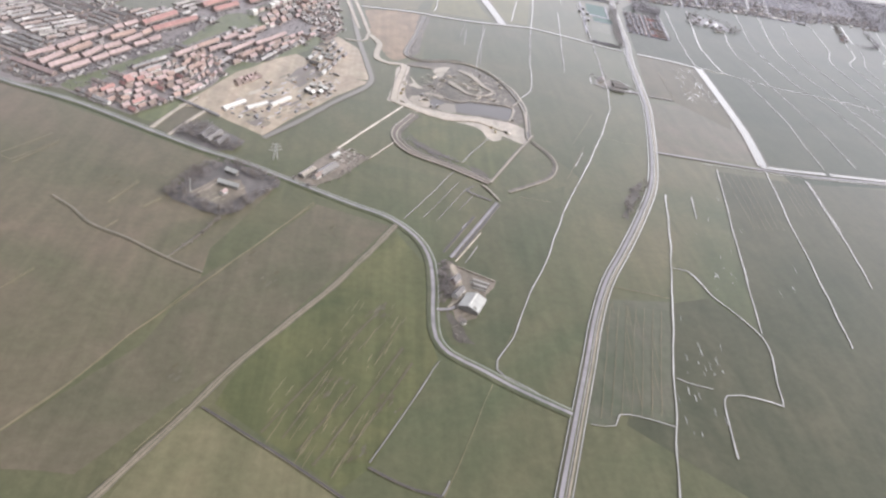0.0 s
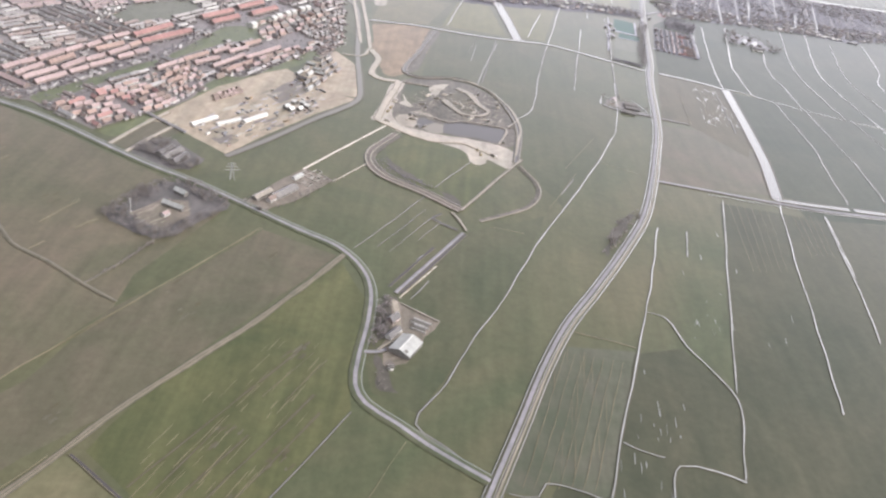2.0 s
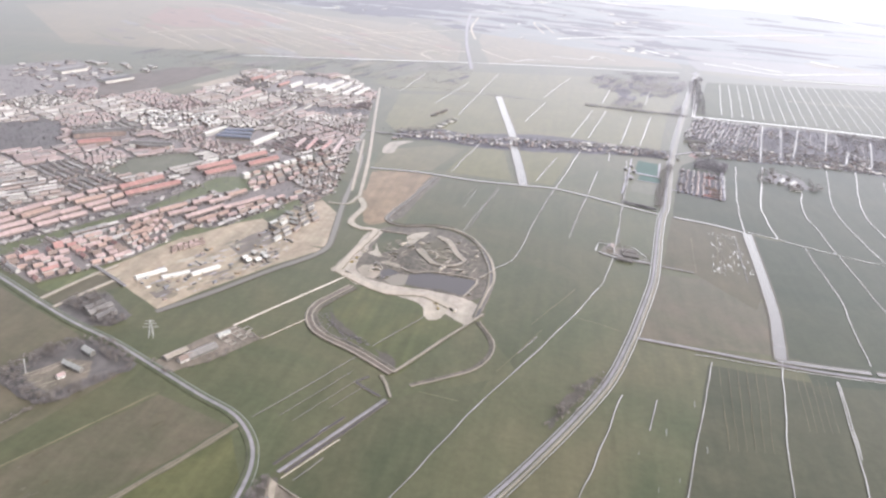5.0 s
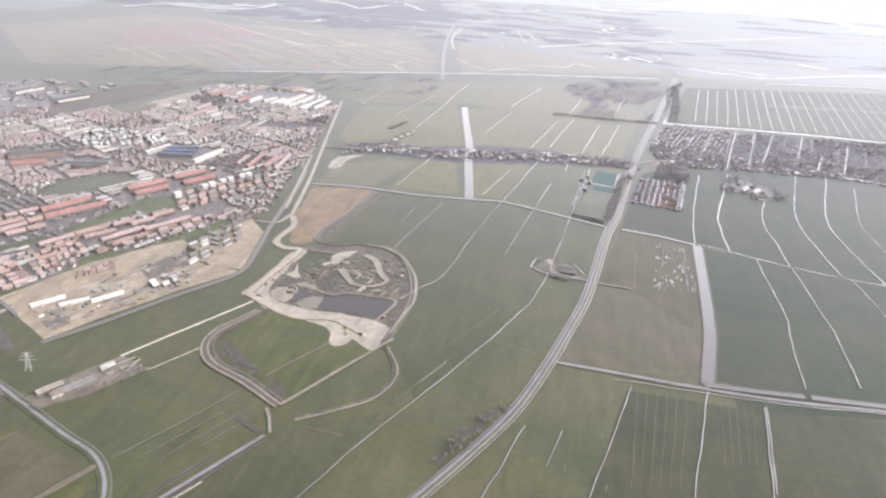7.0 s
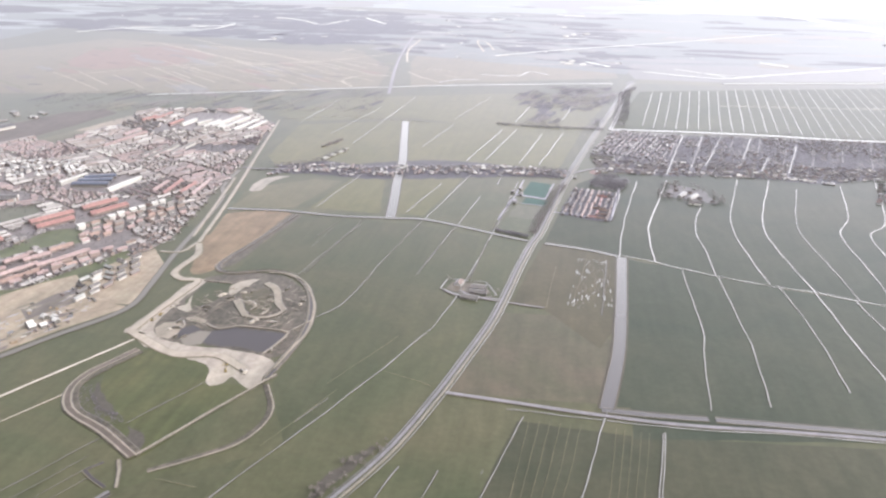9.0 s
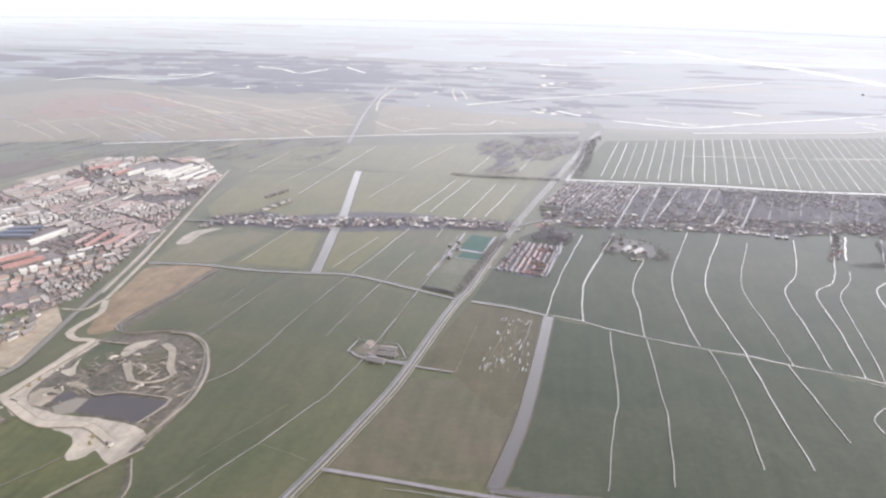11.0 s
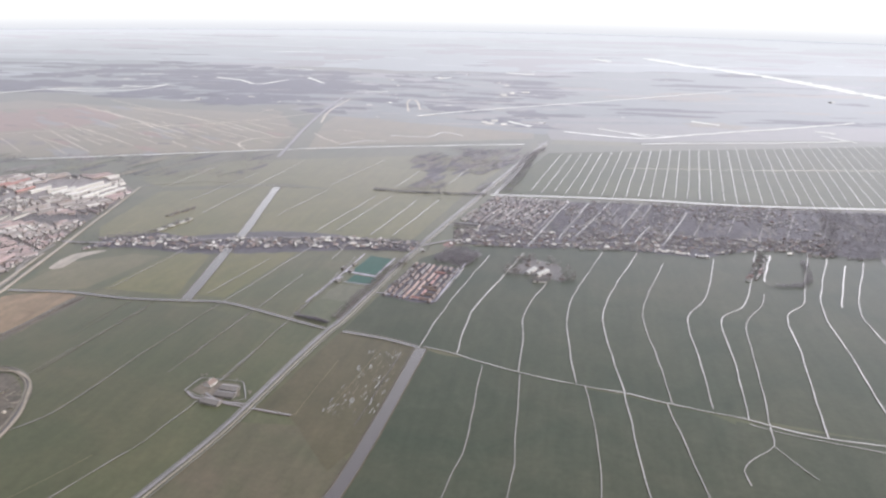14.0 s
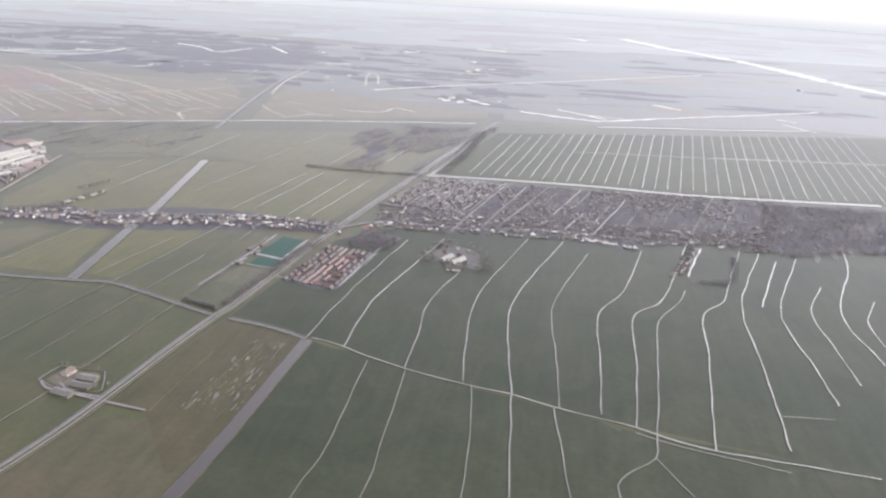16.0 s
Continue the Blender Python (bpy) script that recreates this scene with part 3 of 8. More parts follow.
PARCEL_LABELS = {
    "site_sand": "tan sand of the building site at the town", "sand": "pale tracked sand of a building site", "pale_mud": "heap of pale dredged mud", "pit_water": "dark rectangular pond in dug peat", "milky": "shallow pool of milky silty water",
    "turf": "green artificial sports pitch", "lawn": "mown light green lawn", "concrete": "pale paved terrace beside the pitch",
    "bare_soil": "reddish brown bare soil plot", "peat": "dark dug-over peat ground", "asphalt_yard": "grey paved yard on the building site",
    "railway": "long grey gravel yard at the town", "town_ground": "paved streets and yards of the town", "red_ground": "red paved village square",
    "bank_pale": "patch of pale dug clay", "far_wood": "dark woodland floor in the distance", "far_land": "distant fields and woods in haze-tinted colour", "far_rim": "flat far land coloured pale like thick haze", "brown_scrub": "brown bare scrub beside the road", "dark_scrub": "dark strip of scrub between road and barn", "light_olive": "worn olive grass pitch", "grove_floor": "leaf-strewn ground under bare trees", "garden": "dark garden ground among village trees", "dirt_yard": "gravel farmyard with wheel tracks", "green_verge": "long green grass verge between houses"}


PARCELS = [0]
SOFT = ("sand", "pale_mud", "peat", "lawn", "bare_soil")
RAGGED = ("garden", "grove_floor", "dark_scrub", "brown_scrub", "light_olive", "red_grass")


def parcel(kind, pts):
    PARCELS[0] += 1
    z = 0.02 + 0.0014 * PARCELS[0]
    name = "pond" if kind in ("pit_water", "milky") else "field" if "grass" in kind or kind in ("olive", "moss") else "plot"
    bm = bmesh.new()
    # uneven edges between the corners
    ring = []
    if kind in SOFT:
        loop = curve_points(list(pts[-2:]) + list(pts) + list(pts[:2]), 3.0)
        a, b = Vector(pts[0]), len(loop)
        first = min(range(b // 2), key=lambda q: (loop[q] - a).length)
        last = min(range(b // 2, b), key=lambda q: (loop[q] - a).length)
        pts = [(q.x + 1.1 * noise.noise(Vector((q.x * 0.3, q.y * 0.3, 2))), q.y + 1.1 * noise.noise(Vector((q.x * 0.3, q.y * 0.3, 5)))) for q in loop[first:last]]
    for i, (x, y) in enumerate(pts):
        x2, y2 = pts[(i + 1) % len(pts)]
        k = max(1, int(math.hypot(x2 - x, y2 - y) / (3 if kind in RAGGED else 12)))
        for j in range(k):
            px, py = x + (x2 - x) * j / k, y + (y2 - y) * j / k
            d = 3.2 if kind in RAGGED else 1.2 if j else 0.0
            ring.append(bm.verts.new((px + d * noise.noise(Vector((px * 0.11, py * 0.11, 1.0))), py + d * noise.noise(Vector((px * 0.11, py * 0.11, 7.0))), z)))
    bmesh.ops.triangle_fill(bm, use_beauty=True, edges=[bm.edges.new((ring[i], ring[(i + 1) % len(ring)])) for i in range(len(ring))])
    bmesh.ops.recalc_face_normals(bm, faces=bm.faces)
    if bm.faces and sum(f.normal.z for f in bm.faces) < 0:
        bmesh.ops.reverse_faces(bm, faces=bm.faces)
    me = bpy.data.meshes.new(name)
    bm.to_mesh(me)
    bm.free()
    me.materials.append({"pit_water": PIT, "milky": MILKY}.get(kind) or GRASS[kind])
    return tagged(new(name, me), PARCEL_LABELS.get(kind, "flat %s meadow parcel in the polder" % {"olive": "olive brown", "brown_grass": "worn brownish", "purple_grass": "grazed purplish", "mid_grass": "even green", "yellow_grass": "yellowish green", "moss": "mossy green", "dark_grass": "dark green", "east_grass": "dull dark green", "wet_grass": "wet streaked", "light_grass": "pale green", "comb_grass": "ditch-striped", "tan_grass": "tan reed", "red_grass": "reddish reed", "far_grass": "distant hazy"}.get(kind, "green")), name, kind="structure")


# ---- the ground ----
ground = tagged(new("ground", mesh_of("ground", [(-7000, -3000, 0), (8000, -3000, 0), (8000, 9000, 0), (-7000, 9000, 0)], [(0, 1, 2, 3)], [GRASS["ground"]])), "flat green polder meadows reaching to the horizon", "meadow", kind="structure")


# ---- a glowing ring painted as hazy sky at the edge of the land ----
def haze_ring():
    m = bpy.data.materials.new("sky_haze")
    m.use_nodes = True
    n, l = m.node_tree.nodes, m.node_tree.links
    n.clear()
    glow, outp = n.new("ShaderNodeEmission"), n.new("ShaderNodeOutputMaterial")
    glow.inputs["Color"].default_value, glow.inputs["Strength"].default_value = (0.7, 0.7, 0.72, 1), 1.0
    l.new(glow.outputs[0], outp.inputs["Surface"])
    # haze painted into the glow: darkest and bluest low over the land
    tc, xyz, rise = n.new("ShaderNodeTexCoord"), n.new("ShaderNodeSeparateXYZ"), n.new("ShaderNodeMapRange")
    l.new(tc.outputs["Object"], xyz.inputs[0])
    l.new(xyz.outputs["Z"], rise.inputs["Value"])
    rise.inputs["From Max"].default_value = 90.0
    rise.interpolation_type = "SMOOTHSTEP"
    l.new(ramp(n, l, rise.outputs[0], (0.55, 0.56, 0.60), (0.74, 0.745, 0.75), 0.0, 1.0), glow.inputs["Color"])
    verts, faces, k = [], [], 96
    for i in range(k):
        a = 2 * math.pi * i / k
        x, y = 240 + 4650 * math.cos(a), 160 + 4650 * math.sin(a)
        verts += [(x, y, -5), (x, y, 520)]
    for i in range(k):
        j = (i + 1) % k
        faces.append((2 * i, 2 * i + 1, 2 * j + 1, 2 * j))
    return tagged(new("backdrop", mesh_of("backdrop", verts, faces, [m])), "glowing backdrop painted as bright hazy sky above the far horizon", "sky", kind="structure")


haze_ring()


# ---- fields, yards and ponds ----
# fields with a colour of their own
parcel("town_ground", [(-241.4, 531.9), (-201.5, 530.9), (-148.9, 504), (-110.1, 565.1), (-85.1, 612.8), (-31.5, 703.7), (-24.7, 740.9), (-40.3, 853.4), (-52.3, 958.6), (-81.3, 1138.4), (-151.3, 1208.2), (-272.3, 1181.7), (-284.4, 981.6), (-496.4, 1110.8), (-605, 944.3), (-489, 758), (-304.7, 542.9)])
parcel("olive", [(-314.3, 572), (-214.8, 518.2), (-156.2, 491.1), (-96.6, 461.1), (-59.3, 443.7), (-44.1, 431.6), (-57.4, 390.4), (-68.9, 358), (-68.3, 331.5), (-91.2, 278.9), (-106.4, 244.4), (-136.4, 192.8)])
parcel("brown_grass", [(-82.7, 278.3), (-69.3, 329.9), (-43.4, 368.7), (-19.1, 415.7), (24.5, 401), (9.5, 369.4), (-44.4, 267), (-65.8, 238.9), (-87, 205), (-112.1, 205.1), (-118.9, 222.2), (-103, 247.1)])
parcel("yellow_grass", [(-71.5, 198.8), (-55.7, 242.7), (-49, 242.5), (-19.5, 224.4), (12.7, 198.9), (2.5, 174.3), (-80.2, 168.3)])
parcel("moss", [(-45.2, 246.2), (-36.2, 275.6), (-10.8, 323.7), (27.8, 395.5), (45.1, 364.2), (43.8, 310), (48.5, 287.7), (36.3, 259.8), (19.3, 218.9), (8.1, 206.3), (-19.9, 227.3)])
parcel("mid_grass", [(51.2, 359.9), (60, 381.3), (92.2, 443.3), (142.5, 478.2), (125.4, 410), (101.2, 348.1), (76.9, 289.7), (55.8, 299), (49.7, 319.9)])
parcel("east_grass", [(132, 255), (180, 352), (206, 362), (226, 335), (268, 533), (330, 530), (505, 548), (560, 470), (430, 330), (300, 200), (180, 215)])
parcel("wet_grass", [(140.9, 349.8), (180.7, 354.1), (155.2, 258.4), (131.1, 260.9), (127, 254.5), (112.6, 253.5)])
parcel("wet_grass", [(271.4, 781.5), (326.3, 765.9), (324, 686.9), (322.4, 629.5), (314.3, 666.8), (256.7, 675.9)])
parcel("brown_grass", [(247.7, 658.1), (300.2, 661.6), (323.4, 625.1), (315, 557.2), (267.5, 554.8), (228.8, 555.3)])
parcel("dark_grass", [(337.1, 770.3), (350.7, 764.9), (379.5, 763.1), (442.7, 737.5), (393.1, 561.4), (319.1, 556.3), (329.2, 631.9)])
parcel("mid_grass", [(49.1, 680.5), (57.2, 816.1), (161, 812), (221.3, 794.9), (208.7, 632.9), (155.5, 492.8), (143, 517.3), (131.2, 544.8), (132.9, 604.7), (122.6, 649), (102.2, 687)])
parcel("bare_soil", [(9.8, 711.2), (-8.4, 801.7), (48.2, 817.2), (44.1, 709.8), (37, 688.8), (23.4, 675.9)])
parcel("yellow_grass", [(-9.9, 806.2), (-5, 887), (39.1, 921.1), (66.4, 918.9), (46.6, 833.9)])
parcel("light_grass", [(-30, 985), (-48, 1140), (60, 1192), (180, 1196), (300, 1180), (276, 1000), (190, 1010)])
parcel("light_grass", [(-10.6, 946.6), (-36.5, 990.6), (-50.1, 1135.2), (59.9, 1185.5), (97, 994.8)])
parcel("light_grass", [(112, 996), (76.9, 1193.3), (179.7, 1187.6), (295.7, 1173.7), (268.2, 1010.7), (190.8, 1013)])
parcel("light_grass", [(59.8, 835.3), (73.4, 928), (104.1, 950.9), (124.3, 833)])
parcel("light_grass", [(136.8, 837.5), (118.4, 952.1), (184.4, 971.2), (163.3, 835.3)])
parcel("light_grass", [(179.7, 1187.6), (183.2, 1409), (352, 1454.6), (297, 1171.2)])
parcel("light_grass", [(-57, 1160.3), (-96, 1186.9), (-47.8, 1316.5), (183.2, 1409), (179.7, 1187.6), (78.7, 1212.2)])
parcel("purple_grass", [(270.5, 792), (331.6, 772.6), (325.3, 658.6), (312.3, 619.9), (276.1, 667.8), (253.1, 674.9)])
parcel("dark_grass", [(335.7, 771.3), (400.3, 744.6), (463.8, 731.4), (515, 716.7), (565.8, 678.3), (502.2, 556.3), (326.5, 527.6), (328.5, 659.2)])
parcel("dark_grass", [(527, 710.8), (612.3, 700.9), (663.8, 780.9), (746.3, 880.9), (806.5, 815.5), (716.5, 645.3), (521.4, 603.8)])
parcel("dark_grass", [(271.6, 793.3), (331.3, 775.5), (355.8, 769.6), (373, 760.9), (400.4, 749.8), (436.4, 740.1), (465.2, 734.8), (490.3, 726.3), (515.6, 719.7), (653.7, 693.1), (753.7, 715.6), (887.9, 1060), (783.5, 1072), (666.3, 1058), (584, 1048), (543.7, 1030.6), (440, 1030), (388, 1018), (325, 1004), (297, 962), (280, 860)])
parcel("comb_grass", [(391.5, 1482.6), (990.1, 1680.5), (1216.6, 1752.5), (970.3, 1230.8), (842.9, 1245.9), (616.3, 1226.8), (426.4, 1222.1), (341.7, 1219)])
parcel("light_grass", [(391.9, 1558.6), (533.5, 1568), (520.4, 1617.9), (410.7, 1641.6)])
parcel("tan_grass", [(-572.1, 1210.1), (-832.9, 1491.1), (-681.4, 1794.5), (-496.7, 1761.5), (-124.6, 1749.7), (-34.2, 1598.8), (-13.8, 1411.8), (-240.7, 1303.7)])
parcel("red_grass", [(-590.7, 1466.4), (-631.7, 1647.6), (-507.3, 1737), (-369.4, 1634.7), (-407.2, 1508.1), (-508.4, 1440.1)])
parcel("tan_grass", [(37.4, 1418.9), (-11, 1663), (-19.6, 1921.4), (349, 1811.7), (364.2, 1596.6), (110.8, 1485.1)])
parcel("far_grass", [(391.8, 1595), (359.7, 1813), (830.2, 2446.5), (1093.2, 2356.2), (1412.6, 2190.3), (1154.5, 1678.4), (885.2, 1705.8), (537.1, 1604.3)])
parcel("peat", [(30.6, 657.4), (39.5, 676.4), (80.1, 688.2), (104.7, 671.6), (121, 637), (126.8, 602.4), (122.2, 572.1), (75.9, 578.6), (35.6, 578.2)])
parcel("moss", [(39, 560.2), (45.6, 567.4), (89.9, 560.4), (103.4, 539.3), (120.2, 539.4), (93.5, 469.7), (74.4, 481.7), (45.4, 507.2), (35.9, 536.7)])
parcel("mid_grass", [(38.4, 664.6), (57.3, 666.1), (61.6, 651.4), (54.5, 632.9), (44.4, 623.2), (36.9, 633.6)])
parcel("brown_grass", [(69.9, 650.8), (81.9, 663.8), (91.8, 655.6), (100.8, 636), (93.5, 620.3), (82.8, 627.1)])
parcel("sand", [(27.7, 660.2), (34.6, 669.4), (37.5, 665.5), (34.9, 640.6), (33.9, 619), (33.8, 602.6), (36.6, 591.4), (45.8, 581.5), (55.8, 578.6), (68.3, 575.9), (78.9, 576), (90.8, 576.6), (97.6, 575), (108.3, 574.2), (117.7, 571.4), (125.2, 565.1), (126.5, 556.8), (124.3, 544.7), (121, 536.7), (113.3, 540.9), (106.5, 546.9), (104.5, 541.1), (98.8, 535.3), (94, 539.7), (92.3, 547.6), (88.5, 555), (78.3, 559.7), (64.8, 563), (51.1, 566.3), (39.5, 571.6), (28.4, 580.5), (19.9, 585), (20.8, 594), (22.7, 609), (25.3, 632.8)])
parcel("bank_pale", [(36.6, 593.2), (39, 601), (47.4, 605), (52.8, 602.2), (54.8, 593.3), (51.2, 581.8), (43, 582.1)])
parcel("pale_mud", [(57.9, 662.2), (62.7, 671.8), (72.8, 677.7), (68.5, 662.4), (63.6, 647.5)])
parcel("pale_mud", [(38.3, 642.8), (42.9, 630.2), (47.8, 620.4), (44.4, 618.3), (36.6, 623.5), (39.8, 628.5)])
parcel("bank_pale", [(48.7, 610.2), (54.5, 613.5), (64.4, 609.1), (63.5, 605.2), (52.8, 606.4)])
parcel("pit_water", [(73.2, 580.9), (73, 596.1), (86.5, 605.3), (95, 603.4), (119.3, 601.7), (116.9, 579.8), (110.8, 576.3), (97.1, 580.5), (86.6, 578.8)])
parcel("milky", [(57.1, 583.4), (65.6, 595.3), (73.1, 594.8), (73.4, 579.1), (65.7, 574.9)])
parcel("pit_water", [(53, 596), (58.4, 601.5), (66, 596.8), (57, 584), (53.5, 584.4)])
parcel("pale_mud", [(92.9, 556.5), (98.8, 562.2), (104.2, 559.1), (106.3, 549.7), (103.8, 541.7), (98, 536.9), (93.7, 542.4)])
parcel("dark_scrub", [(36.1, 528.4), (42.8, 519.9), (52.3, 511), (64.5, 501.8), (63.7, 497), (51.1, 502.7), (40, 514.8)])
parcel("dark_scrub", [(73.7, 493.6), (83.4, 485.2), (89.7, 477.4), (89.2, 472.4), (80.7, 478.6)])
parcel("dark_scrub", [(52.7, 369.7), (59.3, 370.1), (61.9, 354.4), (58.4, 339.4), (54, 327.7), (52.3, 345.2)])
parcel("dark_scrub", [(52.9, 326.6), (57.7, 321.4), (62.5, 309.7), (67.9, 301.8), (60.6, 300.6), (55.3, 311.7)])
parcel("dark_scrub", [(174.9, 445.1), (185.4, 474.5), (198.8, 498.9), (201.9, 496.3), (187.2, 462.7), (177, 441.4)])
parcel("peat", [(36.5, 690), (34.5, 699), (42.5, 753.7), (51.5, 817), (58.2, 815), (50.3, 751.5), (44.2, 697.3)])
parcel("brown_grass", [(-135.5, 491.6), (-114.4, 545.8), (-89.9, 528.3), (-119.3, 484.2)])
parcel("site_sand", [(-106.4, 526.6), (-62.3, 497.4), (-43.9, 534.6), (-20.1, 578.1), (5, 617.7), (-13.3, 621.7), (-47.1, 650.6), (-73, 622.9), (-74.2, 579.7), (-93.7, 554)])
parcel("asphalt_yard", [(-65.6, 605.7), (-44.1, 639.1), (-30.5, 620.4), (-47.4, 587.3)])
parcel("lawn", [(-145, 504.4), (-130.3, 527.3), (-117.4, 549.2), (-106.9, 578), (-106, 593.8), (-104, 609), (-97.1, 622.2), (-85.4, 626.1), (-72.2, 648.1), (-58.6, 677.4), (-43.1, 710.1), (-37.4, 696.7), (-54.1, 661.9), (-68.4, 636.5), (-79.6, 610.7), (-95, 580.9), (-104.9, 559.8), (-114.2, 541.9), (-124.1, 520.1), (-133.9, 498)])
parcel("lawn", [(-204.4, 537.5), (-184.5, 577.8), (-166.1, 612.8), (-150, 642.5), (-143, 668), (-138.9, 690), (-133.2, 713.4), (-126, 735), (-106, 745), (-98.8, 738), (-89.4, 717.5), (-101, 708), (-115.3, 697.3), (-126.1, 676.8), (-138.9, 651.3), (-151.2, 620), (-163.9, 592.6), (-179.1, 562.5), (-188, 540.5), (-193.7, 527.8)])
parcel("site_sand", [(-124, 527), (-108, 570), (-97, 601), (-72, 641), (-57, 658), (-46, 648), (-60, 600), (-104, 530)])
parcel("lawn", [(-220.5, 720.9), (-208.8, 752.5), (-189.8, 758.5), (-178, 736.9), (-201.3, 713.2)])
parcel("green_verge", [(-28.1, 860.6), (-14.6, 868), (1.6, 753.9), (-11.3, 739.5)])
parcel("sand", [(10.4, 925), (-11.3, 910.6), (-10.2, 869.8), (-2, 871.5), (0, 902)])
parcel("turf", [(244.5, 914.5), (250.5, 959.5), (271.5, 954), (266.5, 909.5)])
parcel("turf", [(246.3, 888.9), (249, 906.5), (270.5, 902.5), (268.5, 886.4)])
parcel("light_olive", [(235.6, 846.5), (243.2, 882.6), (271, 878.5), (264.2, 844.6), (245.7, 847.9)])
parcel("green_verge", [(231.9, 814.7), (235.6, 846.5), (245.7, 847.9), (264.2, 844.6), (256, 805.3)])
parcel("brown_scrub", [(260.9, 810.6), (263.8, 846.8), (269.7, 875.6), (276.7, 873.8), (271.5, 837.5), (266.5, 807.9)])
parcel("red_ground", [(308.8, 1005.2), (313.4, 1018.8), (321.8, 1012.7), (316, 997.3)])
parcel("railway", [(-365.6, 938.2), (-327.8, 1006.6), (-300, 1145.4), (-329.7, 1163.6), (-366.4, 1132.8), (-403.6, 1021.1)])
parcel("site_sand", [(-300, 1045), (-275.9, 1137.3), (-257.6, 1115.5), (-281.8, 1050)])
parcel("yellow_grass", [(-321.5, 978.4), (-300, 1045), (-281.8, 1050), (-291.8, 1007.1)])
parcel("site_sand", [(-45, 642.5), (-12.8, 619.6), (5.2, 621.2), (-5.3, 689.6), (-26.8, 716.4), (-44.9, 678.7)])
parcel("garden", [(322, 1012), (388, 1010), (440, 1023), (501, 1021), (551, 1014), (584, 1038), (631, 1056), (662, 1048), (727.4, 1212.6), (528.8, 1201.7), (339.1, 1193.1), (322, 1108.1)])
parcel("garden", [(660, 1048), (700, 1044), (746, 1066), (820, 1070), (895.7, 1072.9), (978.4, 1247.9), (704.1, 1209.5)])
parcel("garden", [(-14, 930), (29, 937), (86, 932), (130, 940), (180, 956), (237, 974), (285.3, 977.6), (284.1, 1012), (247, 1007), (198, 1017), (152, 1017), (106, 1004), (61, 980), (27, 987), (-9.9, 961)])

# ---- ditches, canals and roads ----
# wide canals
canal([(136, 825), (128, 879), (118.3, 940), (110.5, 1000), (93, 1095), (75.7, 1190)], 8.2)
canal([(314, 552), (318.5, 582), (323, 615), (327, 672), (332, 772.5)], 7.2)
canal([(311.7, 551.5), (338.3, 551.4), (366.9, 552.8)], 3.8)
canal([(370.5, 553), (415.6, 554.7), (470.1, 556.3)], 3.8)
dull_canal([(-61, 493.8), (-41.5, 526.5), (-18.2, 570.6), (2.3, 605.3), (6.6, 620.6), (2.6, 652.9), (-6, 703.7), (-27.9, 850.2), (-38.9, 873.9), (-46.1, 932.3)], 3.8)
canal([(337.9, 1208.7), (351.8, 1309), (362, 1413.1), (375.1, 1524.4)], 4.4)
canal([(333.7, 1208.1), (426.8, 1217), (522.3, 1222), (615.4, 1219.3), (701.7, 1226.9), (837.6, 1244.1)], 8)
canal([(535.5, 1588.5), (627.3, 1616.6), (747.9, 1648.9), (881.4, 1694.2)], 9)

# ditches west of the canal road
ditch([(73.1, 272.9), (65.8, 253.1), (55.5, 226.4), (47.8, 206.7)], 0.7, "dry")
ditch([(105.4, 259.6), (90.9, 272.2), (76.3, 283.7), (85.5, 305.6), (101.2, 348.1), (116.7, 386.7), (133.9, 437), (155.4, 489.5), (177.8, 546.1)], 1.5)
ditch([(177.8, 546.1), (186.4, 568.2), (204.7, 619.2)], 1.6)
ditch([(205.3, 621.4), (206.8, 625), (216.4, 685.9), (227.8, 804.1)], 1.3)
ditch([(227.6, 803.6), (232.8, 872), (238.4, 953.4)], 1.4)
ditch([(60.3, 374.6), (74.1, 405.9), (91.4, 442.4)], 0.9)
ditch([(155.5, 510.4), (165.7, 534.9)], 0.9)
ditch([(181.6, 706.7), (188.5, 760.8), (200.4, 847.7)], 0.8)
ditch([(96.2, 674.4), (102, 723.6), (115.5, 802.9)], 0.8)
ditch([(90.6, 743.5), (94.8, 790)], 0.8)
ditch([(128, 623.4), (140.3, 644.5), (150.7, 723.3), (158.2, 778.1), (165.5, 826.1)], 1.2)
field_path([(31.8, 576.9), (8.9, 532.5), (-11.6, 492.2)], 0.8)
field_path([(26.1, 512.7), (9.3, 482.2)], 0.35)
ditch([(188.3, 568.9), (205.2, 563.6), (217.9, 558.1)], 0.8, "dry")
ditch([(107.5, 455.2), (128.5, 452.6)], 0.7, "dry")

ditch([(-133.8, 203), (-119.2, 223), (-106.4, 244.4), (-93.3, 273.9), (-89.5, 282.7), (-70.4, 317.5), (-63.1, 334.3), (-35.3, 387.3), (-19.2, 417)], 1.1, "dry")
ditch([(-57.1, 241.8), (-69.8, 217.1)], 0.9, "dry")
track([(-159.8, 392.5), (-145.4, 381.8), (-133.7, 369.7), (-109.6, 358.3), (-88.4, 345.6), (-68.4, 335.5)], 0.9)
track([(-69.5, 391), (-74.6, 376), (-79.8, 362), (-87.4, 346)], 0.8)
ditch([(-124, 365.8), (-119.6, 375.5)], 0.8, "dry")
ditch([(-111.7, 391.1), (-104.9, 402.8)], 0.8, "dry")
ditch([(-130.3, 391.5), (-121.5, 420.2)], 0.8, "dry")
ditch([(-201.8, 432.9), (-184.1, 464.7)], 1.0, "dry")
ditch([(-193.7, 426.8), (-177.3, 455.7)], 1.0, "dry")
ditch([(-201.2, 429.7), (-193.5, 426.2)], 1.0, "dry")
ditch([(-151.2, 313.7), (-144.7, 325.5)], 0.7, "dry")
